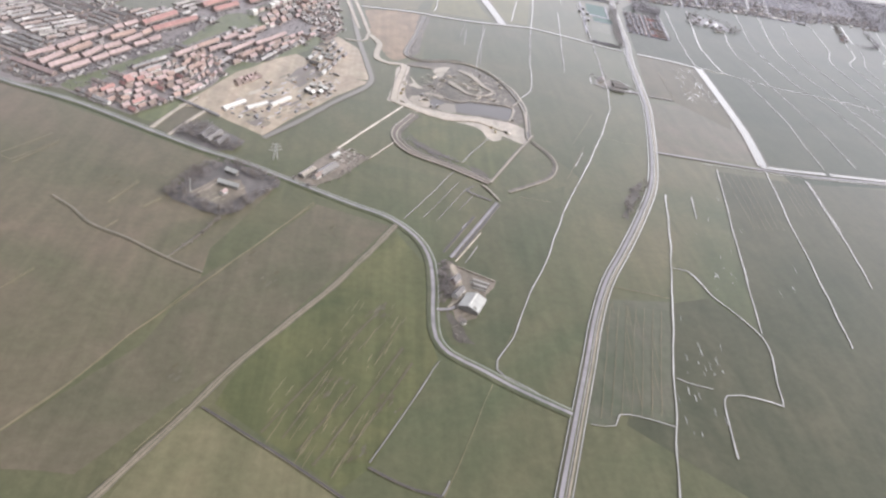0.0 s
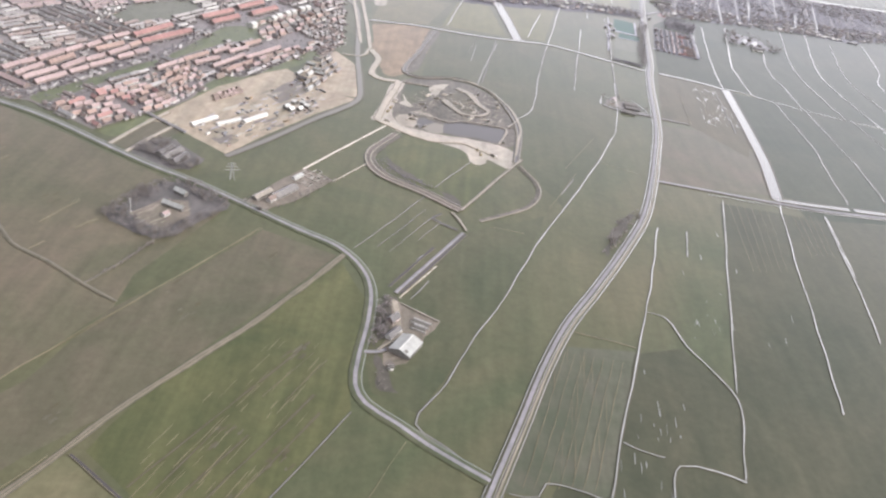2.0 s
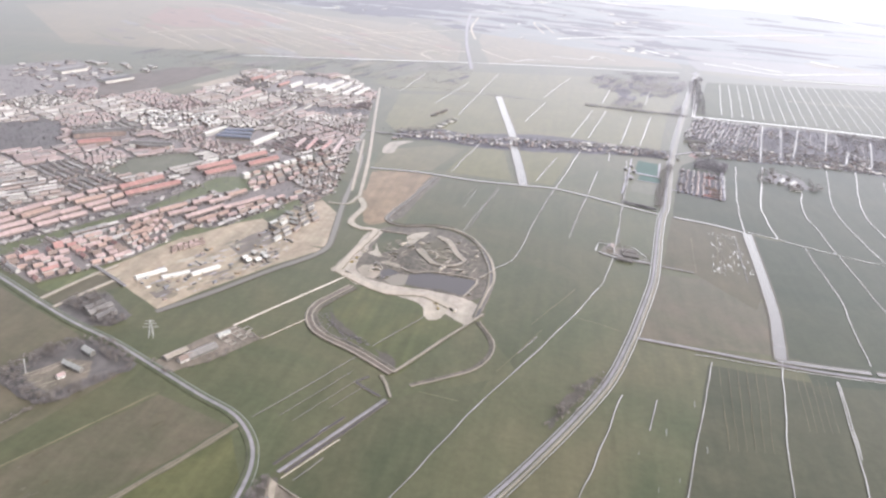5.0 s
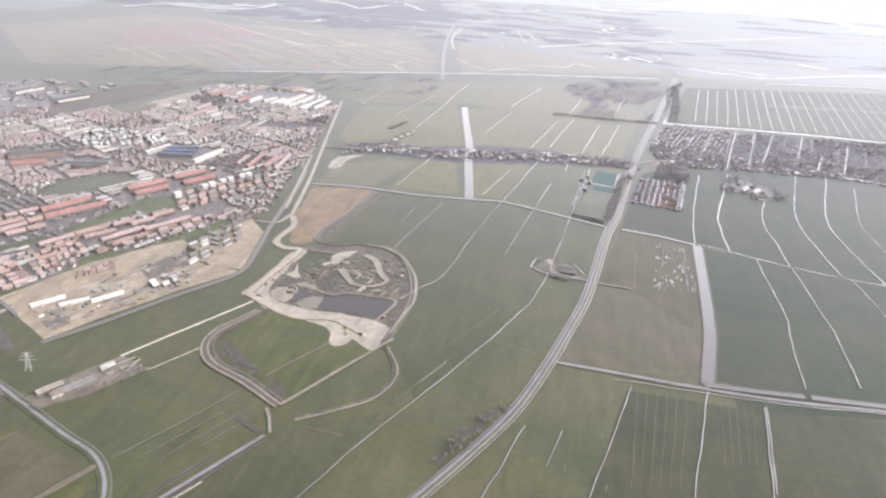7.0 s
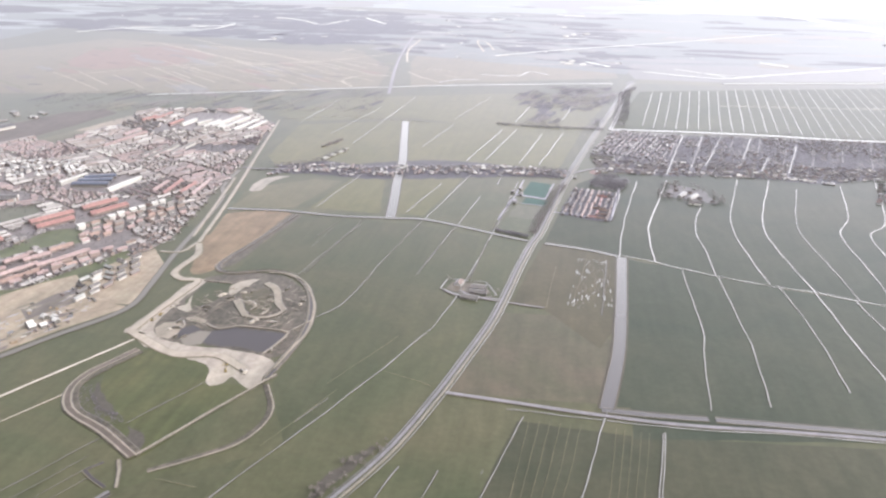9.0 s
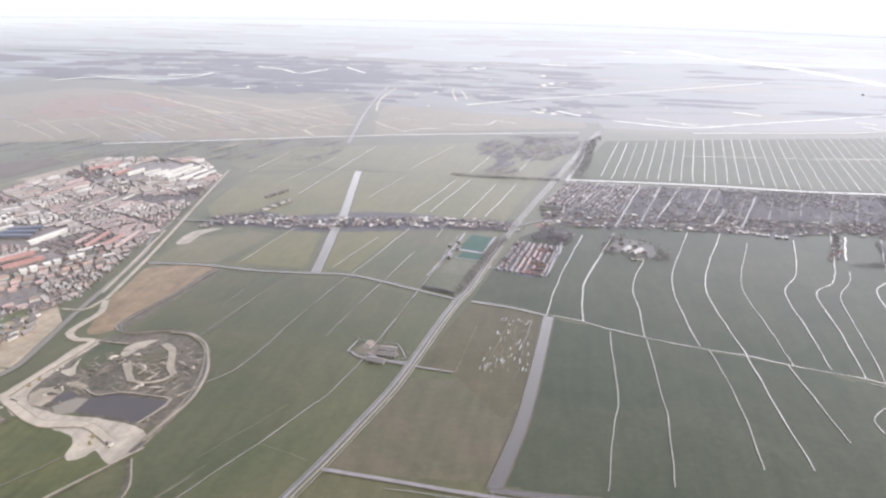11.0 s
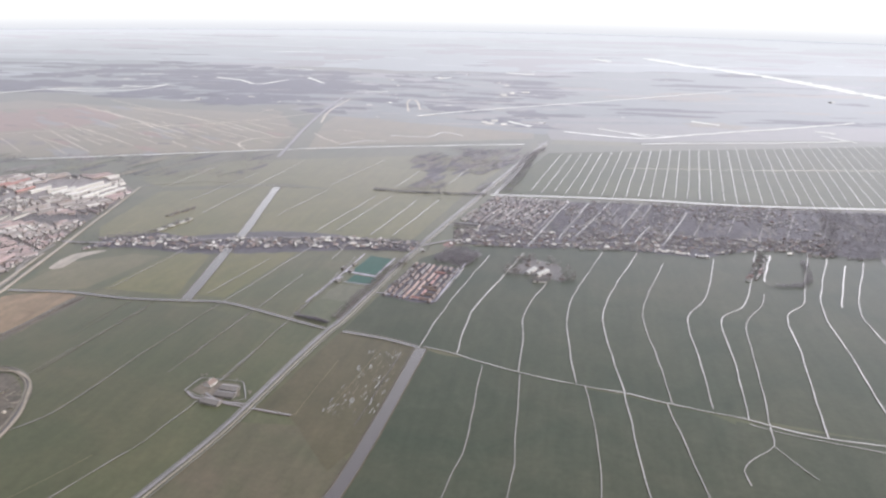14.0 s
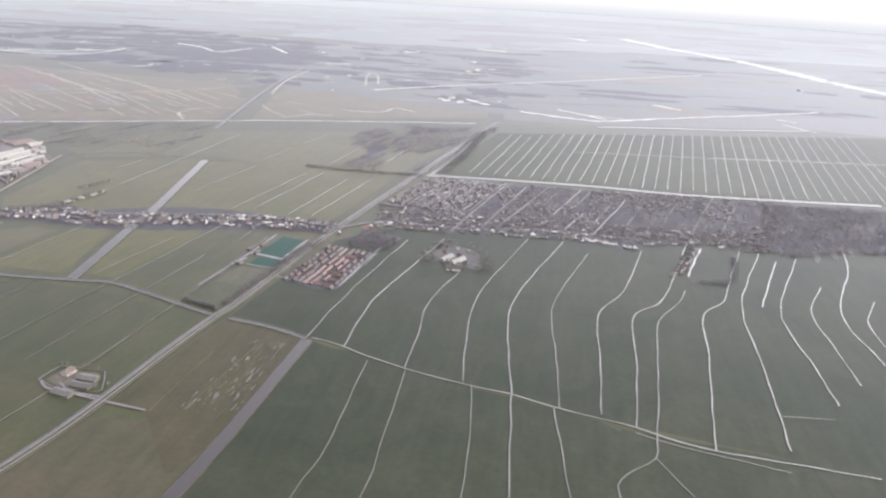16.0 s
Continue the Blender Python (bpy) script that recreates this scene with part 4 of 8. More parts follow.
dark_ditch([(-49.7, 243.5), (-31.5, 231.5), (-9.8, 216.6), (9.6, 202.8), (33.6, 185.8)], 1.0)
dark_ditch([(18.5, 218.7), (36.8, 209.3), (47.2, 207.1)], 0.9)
ditch([(49, 285.3), (29.6, 243.5), (19, 221.1)], 1.2)
ditch([(50.5, 215.1), (47.2, 207.4)], 1.4)
ditch([(68.7, 464.8), (44.7, 415.1)], 0.5)
ditch([(73.6, 457.8), (52, 412)], 0.5)
ditch([(78.6, 452.5), (66.5, 427.4)], 0.5)
ditch([(66.8, 479.9), (32.4, 410)], 0.7)
ditch([(66.8, 370.6), (74.9, 389.1)], 0.9)
ditch([(56.2, 381.2), (62.9, 396.9)], 1.4)
ditch([(67.3, 407.4), (70.6, 413.4)], 1.6)
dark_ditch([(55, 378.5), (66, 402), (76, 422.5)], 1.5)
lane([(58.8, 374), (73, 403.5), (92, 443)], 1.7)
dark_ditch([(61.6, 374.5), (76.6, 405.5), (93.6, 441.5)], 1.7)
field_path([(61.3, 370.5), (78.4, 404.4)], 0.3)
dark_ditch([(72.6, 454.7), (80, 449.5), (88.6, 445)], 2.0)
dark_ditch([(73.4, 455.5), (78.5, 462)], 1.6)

# boundary ditch between the polders
canal([(-9.6, 817.2), (39.8, 822.5), (90, 819.1), (136.5, 823.2), (165.5, 826.1), (198.8, 815.7), (227.8, 804.1), (258, 792.5)], 3.2)
canal([(272, 790), (305, 783.4), (330.6, 773.6)], 3.4)
ditch([(333.3, 775.9), (355.8, 768.6), (373, 760), (400.4, 749), (436.4, 739.3), (465.1, 734), (490.2, 725.5), (515.5, 719), (534.7, 714.4), (556.1, 705.4), (574.9, 700.1), (611.4, 697.2), (653.7, 693.1)], 2.2)
ditch([(534.3, 708.6), (555.6, 700.9), (583, 694.2), (609.4, 688.9)], 1.0)

# ditches east of the canal road
ditch([(215.5, 484.2), (201.5, 426), (192, 389.5), (178.5, 341), (161.4, 277.5), (146.6, 222.7), (138.7, 194.1)], 1.6)
ditch([(192, 389.5), (201.9, 387.2), (208.9, 364.3), (225.7, 329.1), (218, 288.7), (215.8, 277.8)], 1.3)
ditch([(234.2, 484.7), (228.2, 454.2)], 1)
ditch([(270.8, 537), (248.6, 436), (233.4, 365.8), (226.6, 333)], 1.1)
ditch([(314.4, 550.4), (301, 476.6), (289.5, 404.9), (281.6, 355.2), (276.9, 328.2)], 1.3)
ditch([(341.9, 535.2), (334.9, 476.5), (325.6, 408.6), (321.4, 391.2)], 1.2)
ditch([(343.1, 536.2), (339.2, 500.3), (334.1, 459.2)], 1.1)
ditch([(150.2, 363.1), (164.5, 360.8), (181.5, 356.9)], 1, "dry")
ditch([(115.1, 253.1), (126.8, 253.4), (130.2, 260.4), (138.9, 260.4), (155, 256)], 1.3)
ditch([(165.6, 289.8), (173.9, 286.1), (182.4, 284.1)], 1.1)
ditch([(178.9, 239.5), (188.2, 280.5), (203.8, 280.1), (215.8, 276.2)], 1.6)
ditch([(330.3, 773.1), (336.4, 845.5), (356.3, 981.5)], 1.8)

# bent strip ditches in front of the village
ditch([(387.3, 994.2), (368.9, 903.3), (357.7, 844.8), (356.9, 769.8)], 2.4)
ditch([(411, 919.9), (397.1, 848.5), (399.3, 798.4), (399.6, 748.8)], 1.5)
ditch([(459.7, 1014.2), (430.1, 865.9), (431.3, 798.3), (436.6, 741.8)], 1.5)
ditch([(491.8, 1019.1), (456.2, 860.1), (459.6, 790.8), (465.9, 735)], 1.7)
ditch([(512.8, 990.8), (485.9, 865.9), (490.1, 789.6), (493.4, 723.7)], 1.0)
ditch([(559.9, 1012.1), (537.3, 907.1), (519.1, 864.5), (518.1, 788.7), (516.8, 723.1)], 1.4)
ditch([(603.3, 1048.5), (572, 916.6), (563.3, 892.1), (546.2, 870.8), (540.3, 786.6), (535, 714.4)], 1.6)
ditch([(586.8, 926.5), (578.1, 896.1), (562.1, 866), (553, 782.2), (545.7, 709.6)], 1.1)
ditch([(650.5, 1046.7), (624.9, 955.3), (613.2, 911), (596.1, 885.1), (587.1, 806.1), (574.9, 700.1)], 1.7)
ditch([(664, 1035.2), (625.4, 903.5), (620.3, 806.6), (614.3, 709.2)], 1.7)
ditch([(674.8, 1016.3), (658.5, 964.7), (641.3, 907.8)], 2.6)
ditch([(694.4, 1029.2), (651.8, 894.9), (652.9, 826.7), (654.5, 765.4)], 1.7)
ditch([(697.4, 963.2), (675.4, 905.3), (675.7, 845), (676, 794.3)], 1.3)
ditch([(746.6, 1075.3), (732.7, 1011.9), (697.4, 907), (701, 826.8)], 2)
ditch([(732.2, 943.4), (712.9, 896), (712.4, 837.6)], 1.6)
ditch([(375.9, 754), (377.5, 648), (374.8, 630.6), (369.3, 561.6)], 1.0)
ditch([(401.1, 746.4), (404.8, 652.4), (405.5, 643.9), (402.2, 571.2)], 1.0)
ditch([(441.8, 740.1), (448.6, 671.9), (449.4, 595.4)], 1.0)
ditch([(465.8, 734.1), (470.3, 662.9), (474.8, 599.5)], 1.6)
ditch([(490.2, 725.5), (496.3, 673.3), (501.6, 631.5)], 1.0)
ditch([(545.6, 708.4), (543, 686.6), (527.6, 669.4), (522.1, 658.9), (523.6, 646.1)], 1.2)
ditch([(543, 686.6), (558.3, 657.2)], 0.8)
ditch([(618.3, 745.4), (648, 748.2)], 0.8)
ditch([(607.2, 1025.7), (593.1, 961.9)], 1)
ditch([(228.4, 814.9), (233.3, 856.5), (239.2, 912.5)], 0.9)
ditch([(225.6, 817.3), (229.5, 860.4), (235.9, 917.3)], 0.8, "dry")
ditch([(326.9, 857.1), (338.2, 941.7)], 1.4)

# strip ditches north of the boundary ditch
ditch([(146.9, 841.1), (164.2, 931.4)], 1.7)
ditch([(166.6, 828.3), (194.4, 1004.9)], 1.7)
ditch([(197.5, 826.5), (206.3, 898.2)], 1.7)
ditch([(218.5, 941.8), (222.1, 1008.8)], 1.7)
ditch([(64.8, 837.1), (80.6, 952.9)], 1.7)
ditch([(164.7, 822.8), (152.9, 736)], 0.8, "dull")
ditch([(98.6, 823.7), (87.2, 762.4)], 0.8, "dull")
ditch([(115.2, 824.7), (101.1, 692)], 0.8, "dull")
ditch([(193.7, 809.7), (183, 718.7)], 0.8, "dull")
ditch([(226.4, 795.9), (220.9, 707.9)], 0.8, "dull")
ditch([(152.6, 734.6), (141.5, 650.9)], 0.45, "dry")
ditch([(144.8, 345.9), (120.6, 257.2)], 0.45, "dry")
ditch([(149.5, 345.7), (125.4, 257.7)], 0.45, "dry")
ditch([(154.2, 345.5), (130.2, 258.3)], 0.45, "dry")
ditch([(158.9, 345.3), (135.1, 258.9)], 0.45, "dry")
ditch([(163.7, 345.1), (140, 259.5)], 0.45, "dry")
ditch([(168.4, 344.8), (145, 260.1)], 0.45, "dry")
ditch([(173.2, 344.6), (149.9, 260.6)], 0.45, "dry")
ditch([(274, 534.3), (267.3, 447.6)], 0.45, "dry")
ditch([(279.4, 534.3), (271.7, 448.5)], 0.45, "dry")
ditch([(284.8, 534.4), (276.2, 449.4)], 0.45, "dry")
ditch([(290.2, 534.4), (280.7, 450.3)], 0.45, "dry")
ditch([(295.6, 534.4), (285.2, 451.2)], 0.45, "dry")
ditch([(300.9, 534.4), (289.7, 452.1)], 0.45, "dry")
ditch([(318.8, 535.4), (313.1, 477.1)], 0.4, "dry")
ditch([(322.9, 535.2), (317, 477.9)], 0.4, "dry")
ditch([(326.9, 534.9), (321, 478.7)], 0.4, "dry")
ditch([(331, 534.7), (325, 479.5)], 0.4, "dry")
ditch([(335.1, 534.5), (328.9, 480.4)], 0.4, "dry")
ditch([(177.5, 1022.4), (202.5, 1171.3)], 2.2)
ditch([(197.3, 1030.3), (220.4, 1179.1)], 2.2)
ditch([(234.2, 1020.7), (252.9, 1161.6)], 2.2)
ditch([(256, 1022.2), (278.6, 1172.6)], 2.2)
ditch([(120.1, 1069.8), (138.9, 1186.3)], 2.2)
ditch([(-54.4, 1150.8), (-43.1, 1296.1)], 2.2)
ditch([(1.1, 1108.3), (26, 1265.4)], 2.2)
ditch([(39.2, 1063.9), (58.7, 1346.9)], 2.2)
ditch([(135.6, 1220.1), (167.6, 1377.9)], 2.2)
ditch([(215.4, 1220.6), (228.6, 1321)], 2.2)
ditch([(275.8, 1247.7), (290, 1349.9)], 2.2)
ditch([(8.3, 825.1), (35.1, 826.2)], 1.8, "dry")
ditch([(-80.7, 1161.8), (-14.9, 1195.4), (76.3, 1194.5), (106.6, 1192.1)], 2)
ditch([(184.2, 1154.6), (252.7, 1180.5), (315.6, 1171.8)], 2, "dry")

# bright strips of water through the village
ditch([(368.5, 1159.6), (354.1, 1109.3), (341, 1063.1)], 1.6)
ditch([(389.7, 1154.1), (378.2, 1108.5), (367.7, 1066.3)], 1.4)
ditch([(425.6, 1195.3), (407.2, 1107.1), (389.5, 1017.3)], 2.2)
ditch([(448.1, 1192.8), (432, 1117.1), (417.8, 1045.9)], 2)
ditch([(472.7, 1203.1), (452.2, 1125.2), (434.2, 1056.9)], 1.8)
ditch([(508.6, 1203.3), (494.3, 1150), (480.7, 1098.6)], 1.6)
ditch([(510.3, 1110.2), (499.3, 1077.4), (492.1, 1052)], 2.6)
ditch([(555.5, 1174.7), (536.6, 1108.4), (517.3, 1044.1)], 1.6)

# far waters; the first strip is the long far road, drawn as water
broadwater([(-321.8, 1265.6), (-164.1, 1337.7), (-0.7, 1413.8), (99.1, 1455.7), (229.2, 1501.9), (352.1, 1541.7)], 3.6)
broadwater([(134.1, 1790.8), (234.1, 1887.3), (367.7, 1996.5), (502.3, 2105.7), (623.1, 2211.6), (802, 2368.5)], 6.4)
broadwater([(411.1, 1676.5), (495.2, 1647.4), (540.9, 1642.5), (642, 1707.6), (782.7, 1794.2), (948.6, 1904.3)], 8)
broadwater([(666.8, 3290.5), (773.3, 3070), (945.5, 2801), (1034.6, 2606.2), (1108.7, 2404.7), (1199.5, 2211.1)], 42)
broadwater([(470.9, 1721), (552, 1660.7)], 5.6)
broadwater([(845.6, 1736.4), (885.9, 1684.4)], 6.4)
broadwater([(847.3, 1784.9), (875.1, 1764.5)], 10.6)
broadwater([(507.6, 1689.5), (581.6, 1676.1)], 4.8)
broadwater([(644.6, 1850.3), (689.3, 1814.7)], 10.6)
broadwater([(56.9, 2467.1), (83.7, 2441.6)], 16)
broadwater([(308.7, 1764.6), (351.6, 1717.7)], 8.8)
broadwater([(229.6, 2639.9), (311.3, 2616.7)], 18)
broadwater([(486.8, 3200.1), (540.2, 3112.6)], 28)
broadwater([(253.1, 2094.5), (315.2, 2122.2)], 7.2)
broadwater([(-50.2, 2108.6), (-2, 2135.8)], 8)

field_path([(-412, 1504.7), (-366.7, 1534.4), (-324.5, 1577.5), (-249.1, 1568.1)], 2.0)
field_path([(-249.1, 1568.1), (-195, 1613.1), (-121.4, 1688.4), (-63.9, 1767.2)], 2.0)
field_path([(-561.2, 1765.7), (-444, 1686.4), (-343.9, 1613.5), (-199.4, 1508.2)], 2.1)
field_path([(-525.1, 1841.7), (-346, 1717.6), (-190.5, 1615.3), (-116.7, 1554)], 2.1)
field_path([(-17.3, 1664.4), (-43.6, 1804), (-50.9, 1981.6)], 2.1)
field_path([(-53.1, 1403.9), (-80, 1444.9), (-67.7, 1493), (-16.6, 1516.3)], 1.7)
field_path([(6.1, 1557.2), (33.4, 1518.4), (68.4, 1483.2)], 1.7)
field_path([(106, 1838.2), (77, 1974), (76.9, 2010.7), (91.3, 1992.3), (124.2, 1865.3)], 2.2)
field_path([(135.6, 1778.4), (186.9, 1845.4), (245.9, 1897.2)], 2.1)
field_path([(-583.6, 1742), (-561.2, 1765.7)], 2.4)
field_path([(-409.2, 1523.8), (-322.7, 1449.7)], 1.3)
field_path([(-320.9, 1466.2), (-225.4, 1393.5)], 1.2)
field_path([(-235.7, 1507), (-175, 1473.4)], 1.2)
field_path([(-186.1, 1439.1), (-140.2, 1396.8)], 1.2)
field_path([(-117.5, 1470.3), (-61.4, 1426.2)], 1.1)
field_path([(-145, 1638.1), (-72.6, 1575)], 1.3)
field_path([(-121.8, 1649.7), (-54.9, 1610.5)], 1.3)
field_path([(-135.7, 1721.5), (-73.1, 1713)], 1.4)
field_path([(-455, 1703.2), (-376.5, 1628.4)], 1.5)
field_path([(-343.9, 1613.5), (-266.9, 1541.9)], 1.3)
field_path([(-208.1, 1553.5), (-159.1, 1511.4)], 1.3)
field_path([(-201, 1581.3), (-137.5, 1531.1)], 1.3)
field_path([(-169.6, 1618.5), (-94.3, 1551.6)], 1.3)
field_path([(-376.4, 1455.4), (-320.5, 1406)], 1.3)
field_path([(-328.4, 1431.8), (-272, 1386.1)], 1.2)
field_path([(-505.4, 1722.3), (-457.4, 1688.1)], 1.5)
field_path([(-440.2, 1759.5), (-379.5, 1722)], 1.5)
field_path([(-359.4, 1688.2), (-313.8, 1661.5)], 1.4)
field_path([(-303.6, 1696.5), (-249.4, 1662.5)], 1.4)
field_path([(6.5, 1830.4), (52.8, 1841.3)], 1.4)
field_path([(30.2, 1600.5), (76.2, 1589.7)], 1.2)
field_path([(71.1, 1541.3), (103, 1520.7)], 1.2)
field_path([(-167.3, 1738.7), (-156.1, 1798)], 1.4)
field_path([(-243.5, 1450.5), (-199.2, 1419)], 1.2)
field_path([(-158.1, 1451.8), (-117.8, 1422.7)], 1.2)
field_path([(-142.2, 1519.4), (-102.7, 1491.8)], 1.2)
broadwater([(-497.5, 2300), (-414.6, 2255.8), (-343.4, 2185.7), (-299.9, 2293.8)], 8.6)
broadwater([(-444.2, 2568), (-391.6, 2576.2), (-319.9, 2556.6)], 9.7)
broadwater([(-738.9, 1956.9), (-630.5, 1960.3), (-552.5, 2025.3), (-542.1, 2127.7)], 8.1)
broadwater([(-630.8, 2066.8), (-576.8, 2066.4)], 8.1)
broadwater([(-266.5, 2358.9), (-190.9, 2248.8)], 8.4)
broadwater([(66.2, 2417.5), (92.5, 2475.9)], 8.6)
broadwater([(131.9, 1568.8), (194.7, 1573.2), (210.3, 1619.7), (246.1, 1596.1)], 2.4)
broadwater([(72.5, 1471.5), (101, 1511.4), (133.8, 1517.5)], 2.2)
broadwater([(-692.8, 3122.8), (-528.8, 3194.3)], 10.3)
broadwater([(-924.7, 2345.6), (-884.3, 2401.7)], 8.4)
broadwater([(-385.7, 1869.4), (-345.2, 1882.2)], 5.9)
broadwater([(-719.2, 2322.1), (-665.9, 2343.5)], 7.9)
broadwater([(-329.2, 2907), (-272.8, 2927.4)], 9.2)

# roads
road([(-311.2, 573.3), (-242, 532.7), (-183.8, 511.4), (-123.5, 480.3), (-98, 467.9), (-68, 455.7), (-27.6, 435), (0.6, 420.3), (24.4, 408.6), (39.2, 391.8), (46, 374.4), (48, 348.8), (47.1, 319.5), (48.2, 302), (54, 291.7), (68.2, 282.5), (81.8, 272.9), (95.2, 265.1), (108, 258.1)], 3.6)
canal_road([(88.3, 190), (96, 214.4), (110, 258.2), (120.8, 291.6), (133.2, 330.9), (147, 366.7), (167, 405.8), (189, 451.1), (207.6, 494.5), (222.5, 548), (232.5, 592), (243, 643), (249, 690), (254.5, 740), (261.8, 792), (264.5, 803), (286, 978), (315, 1161.2), (368.5, 1477.5), (385, 1561.7)], 4)
lane([(225.5, 552.7), (261.4, 549.8), (307.6, 546), (352.3, 544.7), (411.1, 548.8), (467.9, 550.6)], 2.6)
ditch([(261.6, 542.7), (284.7, 542.3), (311.9, 541.8), (351.8, 541.8), (410.5, 546.5), (466.8, 547.7)], 1.3)
ditch([(239, 553.1), (277, 548.9), (307.8, 548.4)], 1, "dry")
track([(28.8, 404), (9.6, 362), (-7.3, 328.6), (-24.6, 299.3), (-41.6, 269.5), (-50.5, 250.5), (-58.6, 233.2), (-68.9, 212), (-80, 190)], 2.2)
lane([(49, 324.9), (54.8, 325.9), (59, 328.5)], 1.8)
lane([(216.4, 685.9), (228, 678.6), (247.9, 677.1)], 1.6)
lane([(246.9, 673.9), (275.6, 669.8)], 1.4)
lane([(204.7, 686.3), (211.6, 679.6), (231, 676.6), (246.9, 673.9)], 1.4)
sand_road([(1.5, 732.8), (10.6, 711.5), (9, 688), (9.8, 673.8), (20.5, 665.7), (31.1, 666.9), (27, 620), (24.4, 586.5)], 4.5)
sand_road([(24.4, 586.5), (42.6, 574.8), (63.3, 564.7), (88, 568.1), (109.8, 555.4)], 5.5)
sand_road([(0.6, 735.3), (-10.7, 800.8), (-25.9, 878.9), (-48.1, 985.8), (-82.7, 1155.7)], 2.4)
sand_road([(-9.3, 746.3), (-23.6, 822.2), (-39.6, 905.5)], 2)
sand_road([(-0.3, 735), (-4.2, 713), (-20.4, 711.5)], 2)
peat_track([(41.4, 564.8), (27.6, 531.4), (27.4, 518.6), (38.1, 500.6), (63.3, 487.2), (90.1, 469.3)], 8.5)
peat_edge([(101.3, 459.7), (117, 472.4), (132.7, 487), (140, 506.6), (138.9, 520.7), (128.1, 542.1)], 3.4)
peat_ditch([(54.6, 814.9), (44.2, 750.5), (35.7, 690.9), (46.4, 683.3), (80.5, 693.7), (106.6, 676.1), (123, 640.1), (129.7, 602.5), (126.2, 547.2)], 3)
MARSH_STRIPS = [((-453.2, 1759.6), (-187.7, 1629.4)), ((-309.6, 1702.5), (-160.9, 1646.5)), ((-403.2, 1422.5), (-298.7, 1354.9)), ((-450, 1400.2), (-352.5, 1311.1)), ((-526.2, 1420.3), (-414.9, 1319.4)), ((-558.3, 1399.7), (-407.4, 1281.4)), ((-366.8, 1465.3), (-269.1, 1406.9)), ((-307.6, 1490.6), (-242, 1441.1)), ((-266.7, 1513.6), (-179.2, 1455.5)), ((-367.7, 1503.3), (-224.1, 1391.8)), ((-422.5, 1481.6), (-262.5, 1336.2)), ((-321.4, 1584.8), (-180.1, 1463.3)), ((-422.8, 1441.1), (-278.3, 1308.7)), ((-234.0, 1556.2), (-104.4, 1430.8)), ((-192.4, 1637.3), (-42.8, 1509.6)), ((-345.0, 1644.0), (-184.7, 1527.8)), ((-392.2, 1589.3), (-230.0, 1460.4)), ((-491.7, 1535.0), (-340.2, 1418.7)), ((-454.4, 1563.6), (-322.2, 1463.3)), ((-246.0, 1649.7), (-137.6, 1551.9)), ((-139.0, 1533.9), (-32.7, 1461.9))]
for p, q in MARSH_STRIPS:
    field_path([p, ((p[0] + q[0]) / 2 + random.uniform(-3, 3), (p[1] + q[1]) / 2), q], random.uniform(0.6, 1.2))
field_path([(-114.6, 1673.5), (-216.9, 1593), (-317, 1529.6), (-414.5, 1475), (-484.8, 1421), (-522.7, 1359.5)], 1.5)
broadwater([(-807.9, 1870.1), (-743.9, 1970.4), (-646.9, 2005.1), (-546.3, 2097.5)], 8)
lane([(15.2, 1360.6), (-0.6, 1452.9), (-23.1, 1585.2), (-43.5, 1728.1), (-61.4, 1882.8), (-74.8, 2023.9)], 5.2)
lane([(374.2, 1541.1), (387.3, 1573.3)], 4)
sport_path([(228.5, 838), (232.4, 868.4), (238.5, 910.6), (243.5, 962)], 1.1)
sport_path([(234, 880), (236, 894), (241, 900)], 1.6)
sport_path([(239.5, 913.2), (253, 909.8), (268, 905.6)], 2.8)
sport_path([(267.6, 905), (270.3, 930), (273.6, 956)], 1.4)
sport_path([(245, 888.2), (257, 886.6), (269, 884.6)], 0.8)
sport_path([(276.5, 869.8), (299.3, 864.9), (326.5, 858.2)], 1.0)
sport_path([(326.8, 859), (331.2, 900), (338, 956)], 0.9)
lane([(288.9, 996.3), (326.9, 1026.7), (399, 1025.3), (473.9, 1045.1), (559.9, 1043.2)], 3.2)
lane([(288.9, 996.3), (216, 1006.4), (130.5, 989), (47.7, 962.9), (-21.8, 942.1), (-46.6, 941.5)], 3.2)
bank_path([(76.2, 689.1), (88.7, 689.9), (105, 679.5), (116.9, 659.7), (124.8, 641.7), (131.5, 605.3), (128.1, 578.3), (126.1, 559)], 1.6)
bank_path([(80.5, 670.7), (89.4, 664.8), (100.4, 640.4), (107.1, 631.8)], 4.6)
bank_path([(107.2, 631.1), (103.9, 624), (95.1, 618.4), (85.8, 619.2)], 2.6)
bank_path([(85.8, 619.2), (79.9, 627.1), (71, 641)], 4.6)
bank_path([(65.7, 604.3), (76.1, 599.3), (85.8, 605.1), (100.4, 605.1), (120.2, 602.7), (118.3, 587.3), (114.6, 574.6)], 1.2)
bank_path([(121.8, 606.7), (130.1, 623.7)], 1)
bank_path([(85.6, 628.2), (88.1, 634.8)], 1)
bank_path([(92.5, 630.9), (96.9, 630.1), (95.4, 622.9)], 1.4)
bank_path([(35.8, 666.5), (46.5, 666.7), (57.3, 666.1)], 1)
bank_path([(90.1, 469.3), (108.3, 508.1), (130.3, 553.2)], 1.3)
ditch([(94.9, 538.9), (72.3, 493.3)], 0.8)
ditch([(188.2, 611.8), (161.3, 549.9)], 0.7, "dry")
ditch([(168.3, 544.9), (145.5, 487.3)], 0.7, "dry")
ditch([(277.5, 670.6), (281.9, 744.7)], 0.8, "dry")
ditch([(314, 664.6), (320.1, 760.8)], 0.9, "dull")
